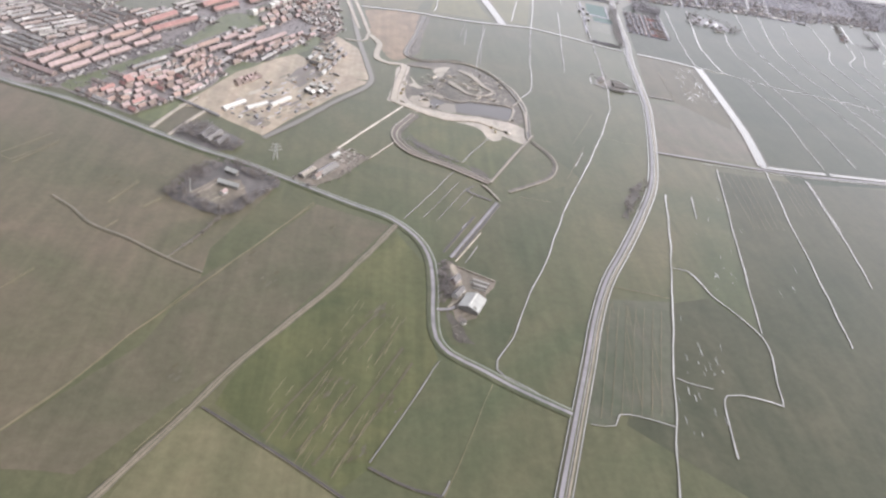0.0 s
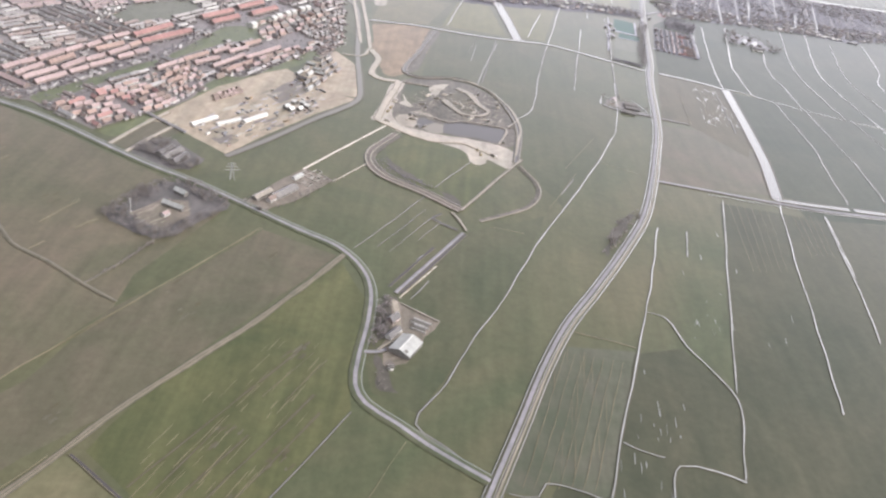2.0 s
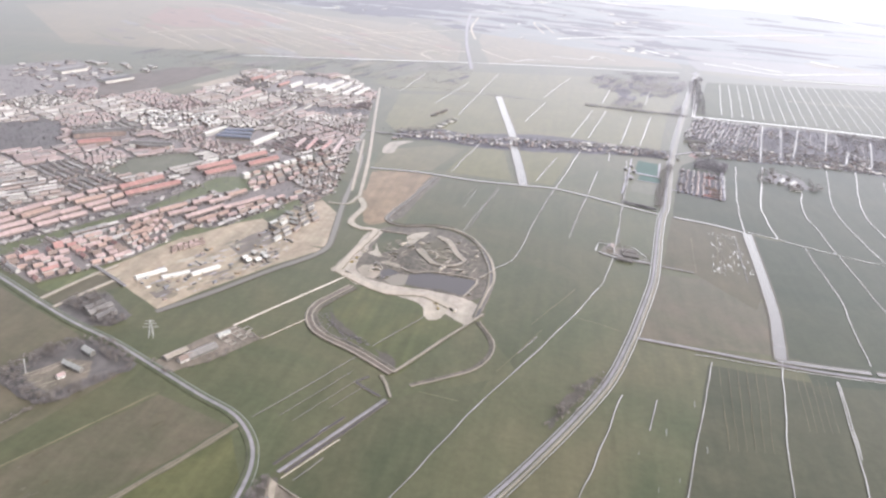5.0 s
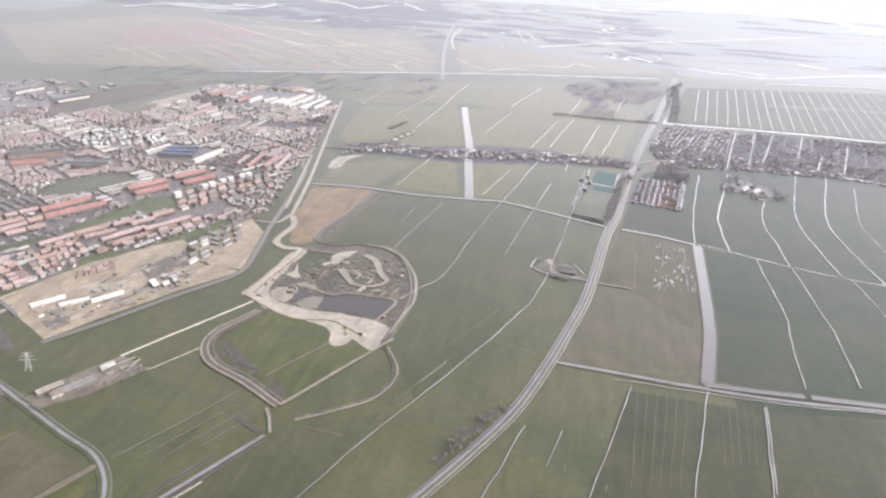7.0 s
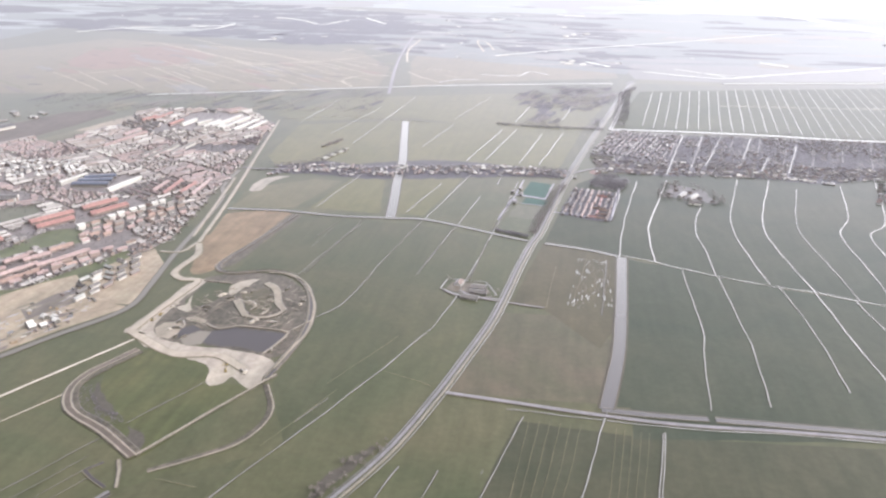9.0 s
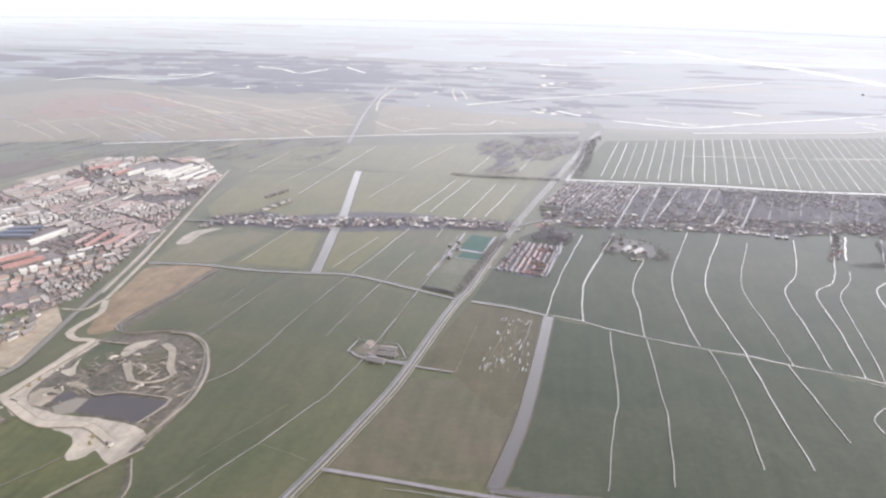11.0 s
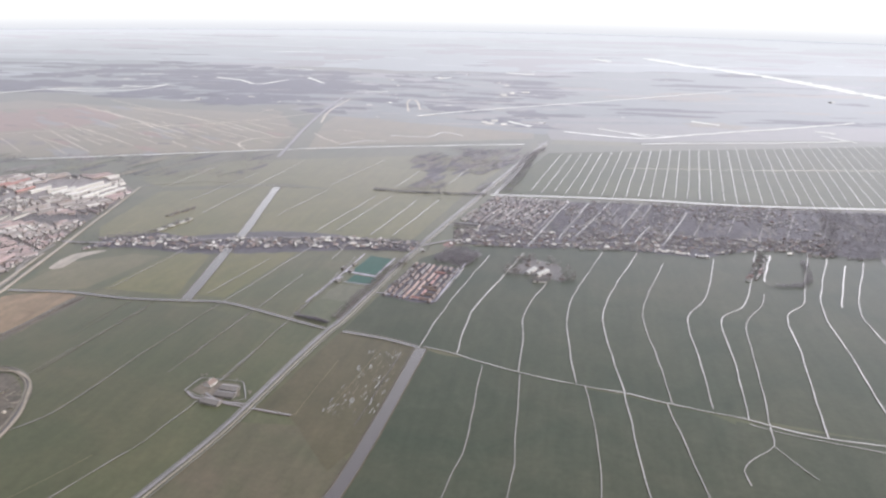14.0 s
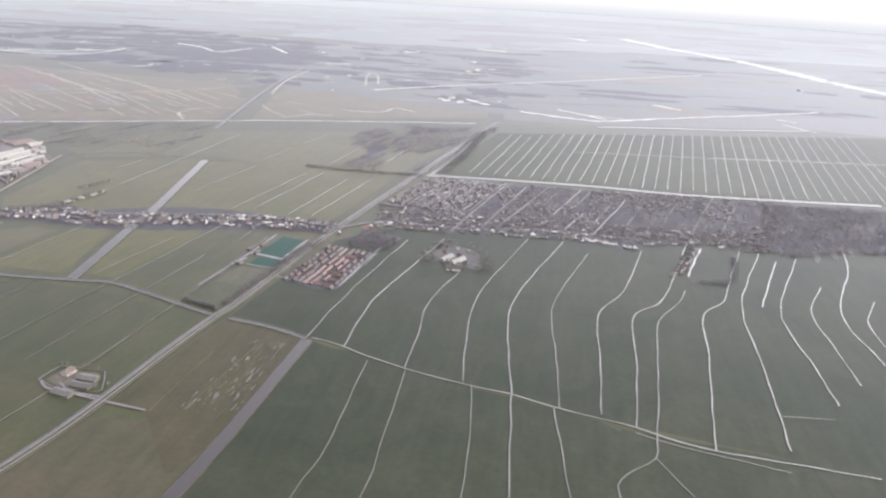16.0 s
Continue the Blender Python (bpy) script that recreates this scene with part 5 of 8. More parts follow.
ditch([(294.6, 675.7), (305, 764.9)], 0.9, "dry")
bank_path([(93.8, 445.4), (89, 457.6), (84.4, 464.7)], 1.2)
sand_road([(-131.5, 488), (-124.3, 515.2), (-114, 545)], 2.4)
sand_road([(-118.9, 481.1), (-111.8, 503.8), (-103.1, 527.9)], 2.4)


# ---- towns, villages and trees: places ----

# towns
TERRACE_SOUTH = [(-202.4, 534.3), (-159.5, 612.8), (-187.5, 637.2), (-237.4, 551.9)]
TERRACE_EAST = [(-160.6, 617.4), (-125.8, 691.9), (-162.4, 717.3), (-193.9, 654.2)]
TERRACE_TOP = [(-134.1, 708.4), (-77.5, 809.9), (-106.7, 835.2), (-155, 731.5)]
SEMI_WEST = [(-147.4, 505), (-111.4, 563.5), (-151.3, 589.3), (-192.2, 532.3)]
SEMI_MID = [(-110.4, 566), (-103.8, 610), (-129.3, 637), (-150.6, 594.4)]
SEMI_EAST = [(-100, 611.6), (-39.8, 717.9), (-62.9, 750.9), (-129.3, 637)]
SEMI_TOP = [(-87.6, 710.6), (-38.4, 795.8), (-62.5, 842.8), (-108.1, 745.2)]
YARD_HOUSES = [(-30.3, 610.4), (-15, 671.1), (-32.2, 706.2), (-51.2, 648.3)]
RED_VILLAGE = [(282, 864.7), (325.2, 853.6), (336.6, 939.7), (293.5, 947.3)]
VILLAGE_BAND = [(-14, 946), (29, 960), (86, 958), (131, 972), (180, 986), (237, 994), (285.7, 996)]
VILLAGE_EAST = [(316, 1005.5), (671.3, 1037.3), (690.5, 1097.3), (314.1, 1057.4)]
VILLAGE_NORTH = [(312.7, 1040.5), (677.4, 1056.4), (730.9, 1223.5), (339.1, 1193.1)]
VILLAGE_FAR = [(664, 1040), (700, 1034), (748, 1060), (895.7, 1076), (972, 1240), (704.1, 1209.5)]
BARN = [(65, 325.4), (70.4, 337.4)]
COMB_ROADTREES = [(362, 1413.1), (384.4, 1513), (377.3, 1488.5), (353.3, 1293.1)]
FARM1_SHED = [(58.9, 336.5), (63.3, 344.1)]
FARM1_HOUSE = [(58.4, 348.6), (61.5, 353.5)]
FARM1_YARD = [(55.8, 370.1), (62, 366.7), (72.2, 361), (83.2, 356.4), (80.7, 349), (76, 342), (75.2, 336.8), (69.2, 321), (64.9, 319), (60.9, 315), (58.6, 318.5), (57.5, 326.1), (55, 327.8), (57.4, 334.6), (59.3, 347.9), (58.5, 358.6)]
FARM1_SCRUB = [(51.4, 365.4), (57, 372.1), (59.3, 350.9), (56, 332.8), (50.6, 329.5)]
FARM1_SCRUB_LOW = [(52.6, 320.4), (60.7, 312.7), (62.7, 300), (56, 303.2)]
FARM1_SILO = [(62.3, 316.1)]
FARM1_CLAMPS = [(69, 353.6), (78.2, 350), (69.4, 348.9), (76.8, 346.3)]
FARM2_YARD = [(-35.9, 442.3), (-24, 470.8), (-11, 493.5), (8.7, 483.8), (-8.2, 451.7), (-24.4, 433.7)]
FARM2_HOUSE = [(-23, 445.6), (-19.1, 452.6)]
FARM2_BARN = [(-20.4, 450.8), (-11.6, 466.3)]
FARM2_SHED = [(-31.3, 445.6), (-24.5, 458.1)]
FARM2_LOW = [(-14.6, 476.8), (-10.6, 483.7)]
FARM2_PENS = [(-10.5, 476.1), (-6.6, 483.8), (-2.5, 490.8), (-8.4, 489.1), (-2, 480.9), (-5.2, 473.5), (1.5, 485.2)]
GROVE1 = [(-103, 408), (-96, 433), (-85, 453), (-64, 453), (-42, 437), (-51, 419), (-63, 395), (-72, 392), (-90, 399)]
BELT_WEST = [(-105, 407), (-97, 436), (-86, 454), (-79, 448), (-88, 430), (-94, 411)]
BELT_SOUTH = [(-103, 406), (-95, 413), (-73, 401), (-64, 410), (-52, 424), (-42, 437), (-50, 417), (-63, 393), (-72, 390)]
BELT_NORTH = [(-85, 455), (-64, 455), (-44, 439), (-55, 435), (-70, 446)]
GROVE1_BARN_A = [(-77.3, 426.5), (-65.3, 422.4)]
GROVE1_BARN_B = [(-75.5, 442.2), (-68.6, 438.7)]
GROVE1_SHED = [(-73.5, 413.5), (-71.5, 417.5)]
GROVE1_YARD = [(-91, 412), (-80, 432), (-66, 434), (-60, 419), (-69, 402), (-82, 405)]
GROVE2 = [(-117.8, 482.9), (-109, 505), (-96.2, 503.5), (-70.5, 486.6), (-76.4, 470), (-102.6, 469.8)]
GROVE2_BARN_A = [(-98.7, 481.7), (-94.3, 493.5)]
GROVE2_BARN_B = [(-94.3, 477.2), (-88.5, 491.8)]
GROVE2_BARN_C = [(-88, 474), (-83.2, 486.4)]
PYLON = [(-49.6, 466.2)]
SITE_SHED_A = [(-93.6, 530.6), (-82, 547.6)]
SITE_SHED_B = [(-78.4, 536.2), (-66.5, 549.4)]
SITE_SHED_C = [(-63.1, 546.7), (-51.8, 564)]
SITE_WHITE = [(-40.9, 581.4), (-37.3, 591.5), (-31.3, 580.8), (-27.1, 587.8), (-36.9, 577.6), (-30.7, 591.9)]
SITE_ROW = [(-91, 573.6), (-75.8, 596.1), (-82.3, 606.1), (-95.4, 582.8)]
SITE_PAD = [(-77.1, 516), (-69, 524.2), (-62.2, 519.3), (-69.2, 509.8)]
SITE_BRIDGE = [(-126.7, 538.7), (-94.3, 518.2)]
WHITE_CUBES = [(-105.4, 743.5), (-92.9, 769.3), (-90.1, 778.1), (-84.4, 788.5), (-80.5, 796.2), (-75, 808.8), (-71, 814.9)]
LONG_WHITE_A = [(-191.5, 847.1), (-183.2, 880.3)]
LONG_WHITE_B = [(-136.4, 837.4), (-127.3, 882.3)]
HALL_DARK_C = [(-300.4, 792.1), (-263.6, 822.4)]
HALL_RED = [(-280.1, 766.7), (-258.1, 787.3)]
HALL_GREY = [(-238.5, 787.5), (-201.3, 799.3)]
HALL_FAR_A = [(-397.9, 1007.8), (-381.8, 1046.9)]
HALL_FAR_B = [(-468, 1026.9), (-454.9, 1063.4)]
LONG_ROOFS = [(-216.1, 1059.3), (-107.8, 1126.1), (-139.5, 1185.7), (-207.1, 1172.8)]
KEEP_MOAT = [(202.6, 687.1), (205.3, 704.3), (232.9, 704.1), (242.7, 683.8), (228.6, 674.1), (202.6, 687.1)]
KEEP_HOUSE = [(213.8, 693.9), (215.2, 700.5)]
KEEP_BARN_A = [(223.5, 685.5), (235.9, 684.6)]
KEEP_BARN_B = [(223.6, 693.6), (234.3, 692.9)]
KEEP_BARN_C = [(219.1, 676.7), (230.5, 674.4)]
KEEP_YARD = [(206.8, 688.1), (209.3, 700.3), (231.3, 700.9), (238.3, 686.6), (225.3, 678.3)]
FARM5 = [(378, 939.9), (426.7, 924.6), (419.2, 970.5), (390.7, 981.5)]
FARM5_A = [(393.4, 937.1), (399.8, 951.6)]
FARM5_B = [(402.3, 934.2), (410.7, 947.7)]
FARM5_C = [(399.7, 920.1), (411, 920.8)]
LANE_ROWS = [(574.5, 951), (603.4, 1034), (612.4, 1033), (592, 963)]
LANE_GROVE = [(595, 946.9), (613.3, 1012.9), (641, 1021), (624.9, 955.3)]
SPORT_HEDGE = [(228.1, 812.7), (243.1, 807.2), (257.1, 802.6)]
SPORT_LINE = [(227.2, 814.6), (232.4, 858.7), (238.2, 915.1)]
ROAD_TREES = [(260.2, 812.4), (264.2, 845.8), (269.7, 875.6), (275.3, 922.1), (284.7, 957.2)]
ESTATE_HEDGE = [(278.4, 864.5), (296.6, 868), (324.5, 856.5), (336.2, 944.1)]
WAREHOUSE = [(311.2, 1071.7), (336.6, 1066.8)]
CLUB = [(240.1, 888.3), (244.1, 913.8), (235.9, 920.1), (242.4, 932.1)]
THICKET = [(173.8, 442), (187.9, 481.5), (205.8, 506.6), (206.7, 494.2), (191.4, 459.1)]
GROVE_HEDGE = [(-85.8, 346.5), (-78.4, 362.5), (-73.2, 376.5), (-68, 391)]
WHITE_FARMS = [(258.1, 2316.7), (283.1, 2170.4), (312.2, 2195.5), (265.6, 2136.7), (266.6, 1738.9), (282.7, 1761.1), (303.7, 1724.1), (277.9, 1727.2), (990.8, 2205.1), (-358.2, 1896), (73.1, 2440.4)]
WET_A = [(299.2, 767.2), (321.5, 768), (322.4, 677.3), (291.1, 672.9)]
WET_B = [(181.9, 341.6), (205.4, 326), (184, 258.2), (153.9, 248)]
WET_C = [(-30.1, 236.9), (0.5, 321), (34.1, 326.7), (39.2, 284.4), (7.5, 214.4)]
WET_D = [(143, 345.1), (177.4, 348.4), (155.1, 265.6), (119.9, 257.8)]
WET_E = [(213.9, 472.6), (298.5, 504.6), (271.1, 377.6), (211.8, 362.4)]
TOWN_ALL = [(-241.4, 531.9), (-201.5, 530.9), (-148.9, 504), (-110.1, 565.1), (-85.1, 612.8), (-31.5, 703.7), (-24.7, 740.9), (-40.3, 853.4), (-52.3, 958.6), (-81.3, 1138.4), (-151.3, 1208.2), (-272.3, 1181.7), (-284.4, 981.6), (-496.4, 1110.8), (-605, 944.3), (-489, 758), (-304.7, 542.9)]
VERGE_LOW = [(-145, 504.4), (-130.3, 527.3), (-117.4, 549.2), (-106.9, 578), (-106, 593.8), (-104, 609), (-97.1, 622.2), (-85.4, 626.1), (-72.2, 648.1), (-58.6, 677.4), (-43.1, 710.1), (-37.4, 696.7), (-54.1, 661.9), (-68.4, 636.5), (-79.6, 610.7), (-95, 580.9), (-104.9, 559.8), (-114.2, 541.9), (-124.1, 520.1), (-133.9, 498)]
VERGE_HIGH = [(-204.4, 537.5), (-184.5, 577.8), (-166.1, 612.8), (-150, 642.5), (-143, 668), (-138.9, 690), (-133.2, 713.4), (-126, 735), (-106, 745), (-98.8, 738), (-89.4, 717.5), (-101, 708), (-115.3, 697.3), (-126.1, 676.8), (-138.9, 651.3), (-151.2, 620), (-163.9, 592.6), (-179.1, 562.5), (-188, 540.5), (-193.7, 527.8)]
DARK_PARK = [(-388.2, 802.4), (-343.1, 836.9), (-291.2, 764.1), (-333.8, 725.1)]
SCHOOL_ZONE = [(-305, 790), (-262, 832), (-248, 812), (-262, 776), (-284, 762)]
ARC_ZONE = [(-245, 780), (-243, 822), (-204, 822), (-193, 800), (-215, 776)]
BLUE_ZONE = [(-198, 842), (-190, 892), (-124, 894), (-129, 832), (-180, 836)]
PARK_ZONE = [(-220.6, 715.7), (-217.4, 759.5), (-174.6, 795.8), (-162.8, 772.4), (-174.9, 729.6), (-202.9, 705.6)]
VILLA_ZONE = [(-114.6, 750.6), (-71.5, 839.7), (-65, 818.5), (-107.4, 736.8)]
SITE_HEAPS = [(30, 586.1), (35.3, 625.8), (49.7, 604), (57.4, 623.3), (68.4, 639), (81.6, 638.5), (93.8, 649.2), (56.6, 586.1), (46.9, 595.6), (92.3, 617.2), (105.2, 614.8), (118.1, 575.2), (109.8, 554.3), (58.5, 646.8), (73.4, 652.8), (96.7, 668.3), (114, 645.6)]
MACHINES = [(30.3, 601.5), (31.8, 609.8), (98.8, 557.7), (101.1, 551)]
PEAT_ZONE = [(41.9, 632.8), (52.4, 655.3), (81.2, 671.1), (106.2, 671.5), (121.7, 641.9), (128.2, 601.3), (119.7, 606.3), (71.9, 598.3), (51, 597.6)]
CLUTTER = [(-96.5, 530.5), (-63.5, 502.8), (-21.2, 582.8), (-12.1, 616.4), (-45, 642.5), (-72.1, 586)]
TAN_ZONE = [(-540, 1190.3), (-670.9, 1530.9), (-573.1, 1783.1), (-308.1, 1741), (-78.4, 1827.8), (-2.5, 1392.2), (-227.9, 1315.6)]
BROWN_ZONE = [(191, 1210), (323, 1212), (345, 1365), (358, 1505), (250.9, 1487.5), (205, 1417.5), (191, 1313.3)]
ROAD_BAND = [(340, 1225), (356, 1228), (371, 1340), (376, 1480), (360, 1478), (348, 1330)]
OUTSKIRTS = [(-431.2, 1154.2), (-454.2, 1249.1), (-27.9, 1388.5), (20.7, 1344.7), (12.1, 1221.9), (-105.4, 1204), (-302, 1157.4)]
VILLAGE_ROWS = [(309.4, 1087.4), (338.5, 1200.8), (425.4, 1194.3), (389, 1068.5)]
VILLAGE_STRIPS = [[(368.5, 1159.6), (341, 1063.1)], [(389.7, 1154.1), (367.7, 1066.3)], [(425.6, 1195.3), (389.5, 1017.3)], [(448.1, 1192.8), (417.8, 1045.9)], [(472.7, 1203.1), (434.2, 1056.9)], [(508.6, 1203.3), (480.7, 1098.6)], [(510.3, 1110.2), (492.1, 1052)], [(555.5, 1174.7), (517.3, 1044.1)]]
VILLAGE_EDGE = [(300, 1004), (330, 1008), (388, 1007), (440, 1020), (501, 1018), (551, 1010), (584, 1035), (631, 1047), (662, 1034), (695, 1028), (746, 1053), (900, 1070)]


# ---- comb of parallel ditches ----
for i in range(36):
    x = 378.8 + 14.15 * i
    low, top = Vector((x, 1233 + max(0.0, x - 690) * 0.14)), Vector((412 + 14.84 * i, 1482 + 5.84 * i))
    ditch([tuple(low.lerp(top, random.uniform(-0.02, 0.03))), tuple(low.lerp(top, 0.5) + Vector((random.uniform(-1, 1), 0))), tuple(low.lerp(top, random.uniform(0.95, 1.01)))], random.uniform(1.1, 1.9))
field_path([(500.1, 1396.7), (606.4, 1413.4), (682.2, 1423.7)], 0.9)
field_path([(682.2, 1423.7), (790.7, 1447.9), (889.6, 1465.5), (960, 1478)], 1.8)

# strips of water and lanes through the gardens behind the village street
n0, n1, n2, n3 = [Vector(q) for q in VILLAGE_NORTH]
for i in range(12):
    u = (i + 0.5) / 12 + random.uniform(-0.012, 0.012)
    low, top = n0.lerp(n1, u), n3.lerp(n2, u)
    s0, s1 = random.uniform(0.05, 0.55), random.uniform(0.7, 1.0)
    lane([tuple(low.lerp(top, s0)), tuple(low.lerp(top, (s0 + s1) / 2) + Vector((random.uniform(-1, 1), 0))), tuple(low.lerp(top, s1))], random.uniform(1.0, 1.6))

# ---- houses ----
def gable_meshes(length, depth, eaves, rise, wall, roof, over=0.25):
    """Wall body and saddle roof of one building, ridge along x, standing at z = 0."""
    a, d = length / 2, depth / 2
    wv = [(-a, -d, 0), (a, -d, 0), (a, d, 0), (-a, d, 0), (-a, -d, eaves), (a, -d, eaves), (a, d, eaves), (-a, d, eaves), (-a, 0, eaves + rise), (a, 0, eaves + rise)]
    wf = [(0, 1, 5, 4), (2, 3, 7, 6), (1, 2, 6, 9, 5), (3, 0, 4, 8, 7), (4, 5, 9, 8), (6, 7, 8, 9)]
    e, g, th = a + over, d + over, 0.16
    drop = rise * over / d
    rv = []
    for x in (-e, e):
        rv += [(x, -g, eaves - drop + 0.03), (x, 0, eaves + rise + 0.03), (x, g, eaves - drop + 0.03), (x, -g, eaves - drop + th + 0.03), (x, 0, eaves + rise + th + 0.05), (x, g, eaves - drop + th + 0.03)]
    rf = [(3, 9, 10, 4), (4, 10, 11, 5), (0, 1, 7, 6), (1, 2, 8, 7), (0, 6, 9, 3), (2, 5, 11, 8), (0, 3, 4, 1), (1, 4, 5, 2), (6, 7, 10, 9), (7, 8, 11, 10)]
    return mesh_of("wall", wv, wf, [wall]), mesh_of("roof", rv, rf, [roof])


def box_mesh(name, sx, sy, sz, mat, z0=0.0):
    x, y = sx / 2, sy / 2
    v = [(-x, -y, z0), (x, -y, z0), (x, y, z0), (-x, y, z0), (-x, -y, z0 + sz), (x, -y, z0 + sz), (x, y, z0 + sz), (-x, y, z0 + sz)]
    return mesh_of(name, v, [(3, 2, 1, 0), (4, 5, 6, 7), (0, 1, 5, 4), (1, 2, 6, 5), (2, 3, 7, 6), (3, 0, 4, 7)], [mat])


SHAPES = {}


def building(name, x, y, turn, length, depth, eaves, rise, wall, roof, label, category="house", group="", chimneys=0, windows=0):
    key = (round(length, 0), round(depth, 1), round(eaves, 1), round(rise, 1), wall.name, roof.name)
    if key not in SHAPES:
        SHAPES[key] = gable_meshes(key[0], key[1], key[2], key[3], wall, roof)
    base = tagged(new(name), label, category, group)
    base.matrix_basis = pose(x, y, 0, 0, 0, turn)
    part("wall", SHAPES[key][0], base)
    part("roof", SHAPES[key][1], base)
    if chimneys:
        ck = ("chimney", wall.name)
        if ck not in SHAPES:
            SHAPES[ck] = box_mesh("chimney", 0.45, 0.45, 1.1, wall, -0.4)
        for i in range(chimneys):
            part("chimney", SHAPES[ck], base, at=pose((i + 0.5) / chimneys * key[0] - key[0] / 2, 0.2, key[2] + key[3]))
    return base


def heading_of(p, q):
    return math.degrees(math.atan2(q[1] - p[1], q[0] - p[0]))


def rows_of(quad, rows, blocks, depth, eaves, rise, walls, roofs, label, group, gap=0.16, jitter=0.4, name="terraced_house", chimneys=1, skip=0.0, turned=0.0):
    a, b, c, d = [Vector(q) for q in quad]
    for i in range(rows):
        u = (i + 0.5) / rows
        p, q = a.lerp(d, u), b.lerp(c, u)
        way = (q - p)
        turn = math.degrees(math.atan2(way.y, way.x))
        for j in range(blocks):
            if random.random() < skip:
                continue
            m = p.lerp(q, (j + 0.5) / blocks) + Vector((random.uniform(-jitter, jitter), random.uniform(-jitter, jitter)))
            ln = way.length / blocks * (1 - gap) * random.uniform(0.9, 1.02)
            building(name, m.x, m.y, turn + (90 if random.random() < turned else 0) + random.uniform(-2.5, 2.5), round(ln / 2) * 2, depth, eaves, rise, random.choice(walls), random.choice(roofs), label, "house", group, chimneys)


# long terraces of the southern quarter: both ends of each ridge
SOUTH_PINK = [(-247, 567.4, -212.6, 550.4), (-241.2, 573.2, -237.5, 582.3), (-237.3, 583.3, -229.4, 596.3), (-229, 566.2, -221, 590.4), (-221.4, 561.4, -209.3, 587), (-211, 558, -199.6, 580.4), (-227.4, 598.1, -219.4, 621.3), (-218.1, 620.5, -211.4, 636), (-206.3, 588.3, -199.2, 612)]
SOUTH_PALE = [(-198.3, 583.4, -191.2, 597.9), (-197.8, 610, -190, 625.3), (-190.9, 599.3, -180.8, 617.9), (-208.2, 636, -203.4, 650.6), (-188.4, 628.3, -180.1, 648.9), (-179.5, 624, -172.3, 636.5), (-198.2, 665.9, -191.5, 678.1), (-204, 656, -199, 664), (-172, 638, -166, 650)]
SOUTH_RED = [(-217.6, 593.7, -209, 615.3), (-199.4, 632.8, -186.8, 654.3), (-180.1, 650.3, -176.3, 661.7)]
LONG_RED = [(-175.2, 663.2, -149.6, 706), (-186.1, 675.3, -168.1, 712.8), (-139.8, 734.6, -123.8, 762.5), (-151.4, 744.1, -133, 775.9), (-130.2, 786, -114.2, 814.3), (-115.2, 773.6, -98.7, 804.7)]
EAST_ROWS = [(-146.3, 614.5, -134.3, 638.6), (-134.1, 640.1, -121.8, 662.3), (-136.2, 603.8, -126, 626.4), (-110.2, 635.5, -94.4, 668.8), (-130.5, 592.6, -122.3, 607.6), (-98.7, 630.7, -85.2, 658.5), (-124.7, 636.4, -111, 656.5), (-118.5, 664.4, -110.2, 681.8), (-107.5, 671.3, -97.1, 688.5), (-82.6, 680.1, -72.2, 700.2), (-92, 664, -80, 684), (-100, 692, -91, 709)]
TERRACES = []


def terraces(rows, depth, eaves, rise, roofs, label, group):
    """Terraces from ridge end to ridge end, with party-wall chimneys."""
    for x1, y1, x2, y2 in rows:
        ln = math.hypot(x2 - x1, y2 - y1)
        building("terraced_house", (x1 + x2) / 2, (y1 + y2) / 2, heading_of((x1, y1), (x2, y2)), max(6, round(ln)), depth, eaves, rise, WALL_BRICK, random.choice(roofs), label, "house", group, max(2, int(ln / 6)))
        TERRACES.append((x1, y1, x2, y2, depth))


terraces(SOUTH_PINK, 4.6, 1.9, 1.7, [ROOF_PINK], "long brick terrace with weathered pink tiled roof", "southern terraces")
terraces(SOUTH_PALE, 4.2, 1.9, 1.6, [ROOF_PINK], "brick terrace with faded pink tiled roof", "southern terraces")
terraces(SOUTH_RED, 4.2, 2.2, 1.7, [ROOF_ORANGE], "brick terrace with red tiled roof", "southern terraces")
terraces(LONG_RED, 6.0, 2.3, 2.1, [ROOF_RED], "long tall brick terrace with bright red roof", "red terraces")
terraces(EAST_ROWS, 3.2, 1.9, 1.5, [ROOF_ORANGE, ROOF_PINK, ROOF_PINK], "long low brick row with faded orange roof", "rows along the verge")
rows_of(SEMI_WEST, 7, 9, 3.0, 1.7, 1.5, [WALL_BRICK, WALL_BRICK, WALL_PALE], [ROOF_ORANGE, ROOF_PINK, ROOF_RED, ROOF_PINK, ROOF_BROWN], "small brick house with orange tiled roof", "new houses by the road", 0.2, 1.6, "house", skip=0.08, turned=0.2)
rows_of(SEMI_MID, 6, 7, 2.6, 1.8, 1.4, [WALL_BRICK, WALL_PALE], [ROOF_ORANGE, ROOF_PINK, ROOF_BROWN], "brick house with pale orange tiled roof", "houses round the green", 0.25, 1.0, "house", skip=0.12, turned=0.2)
rows_of([SEMI_EAST[0], SEMI_EAST[1], (-50, 730), (-111, 622)], 2, 12, 2.6, 1.8, 1.3, [WALL_BRICK, WALL_BRICK, WALL_PALE], [ROOF_ORANGE, ROOF_PINK, ROOF_PINK, ROOF_BROWN], "brick house with faded orange roof in a row", "houses along the verge", 0.2, 0.9, "house", skip=0.08, turned=0.25)
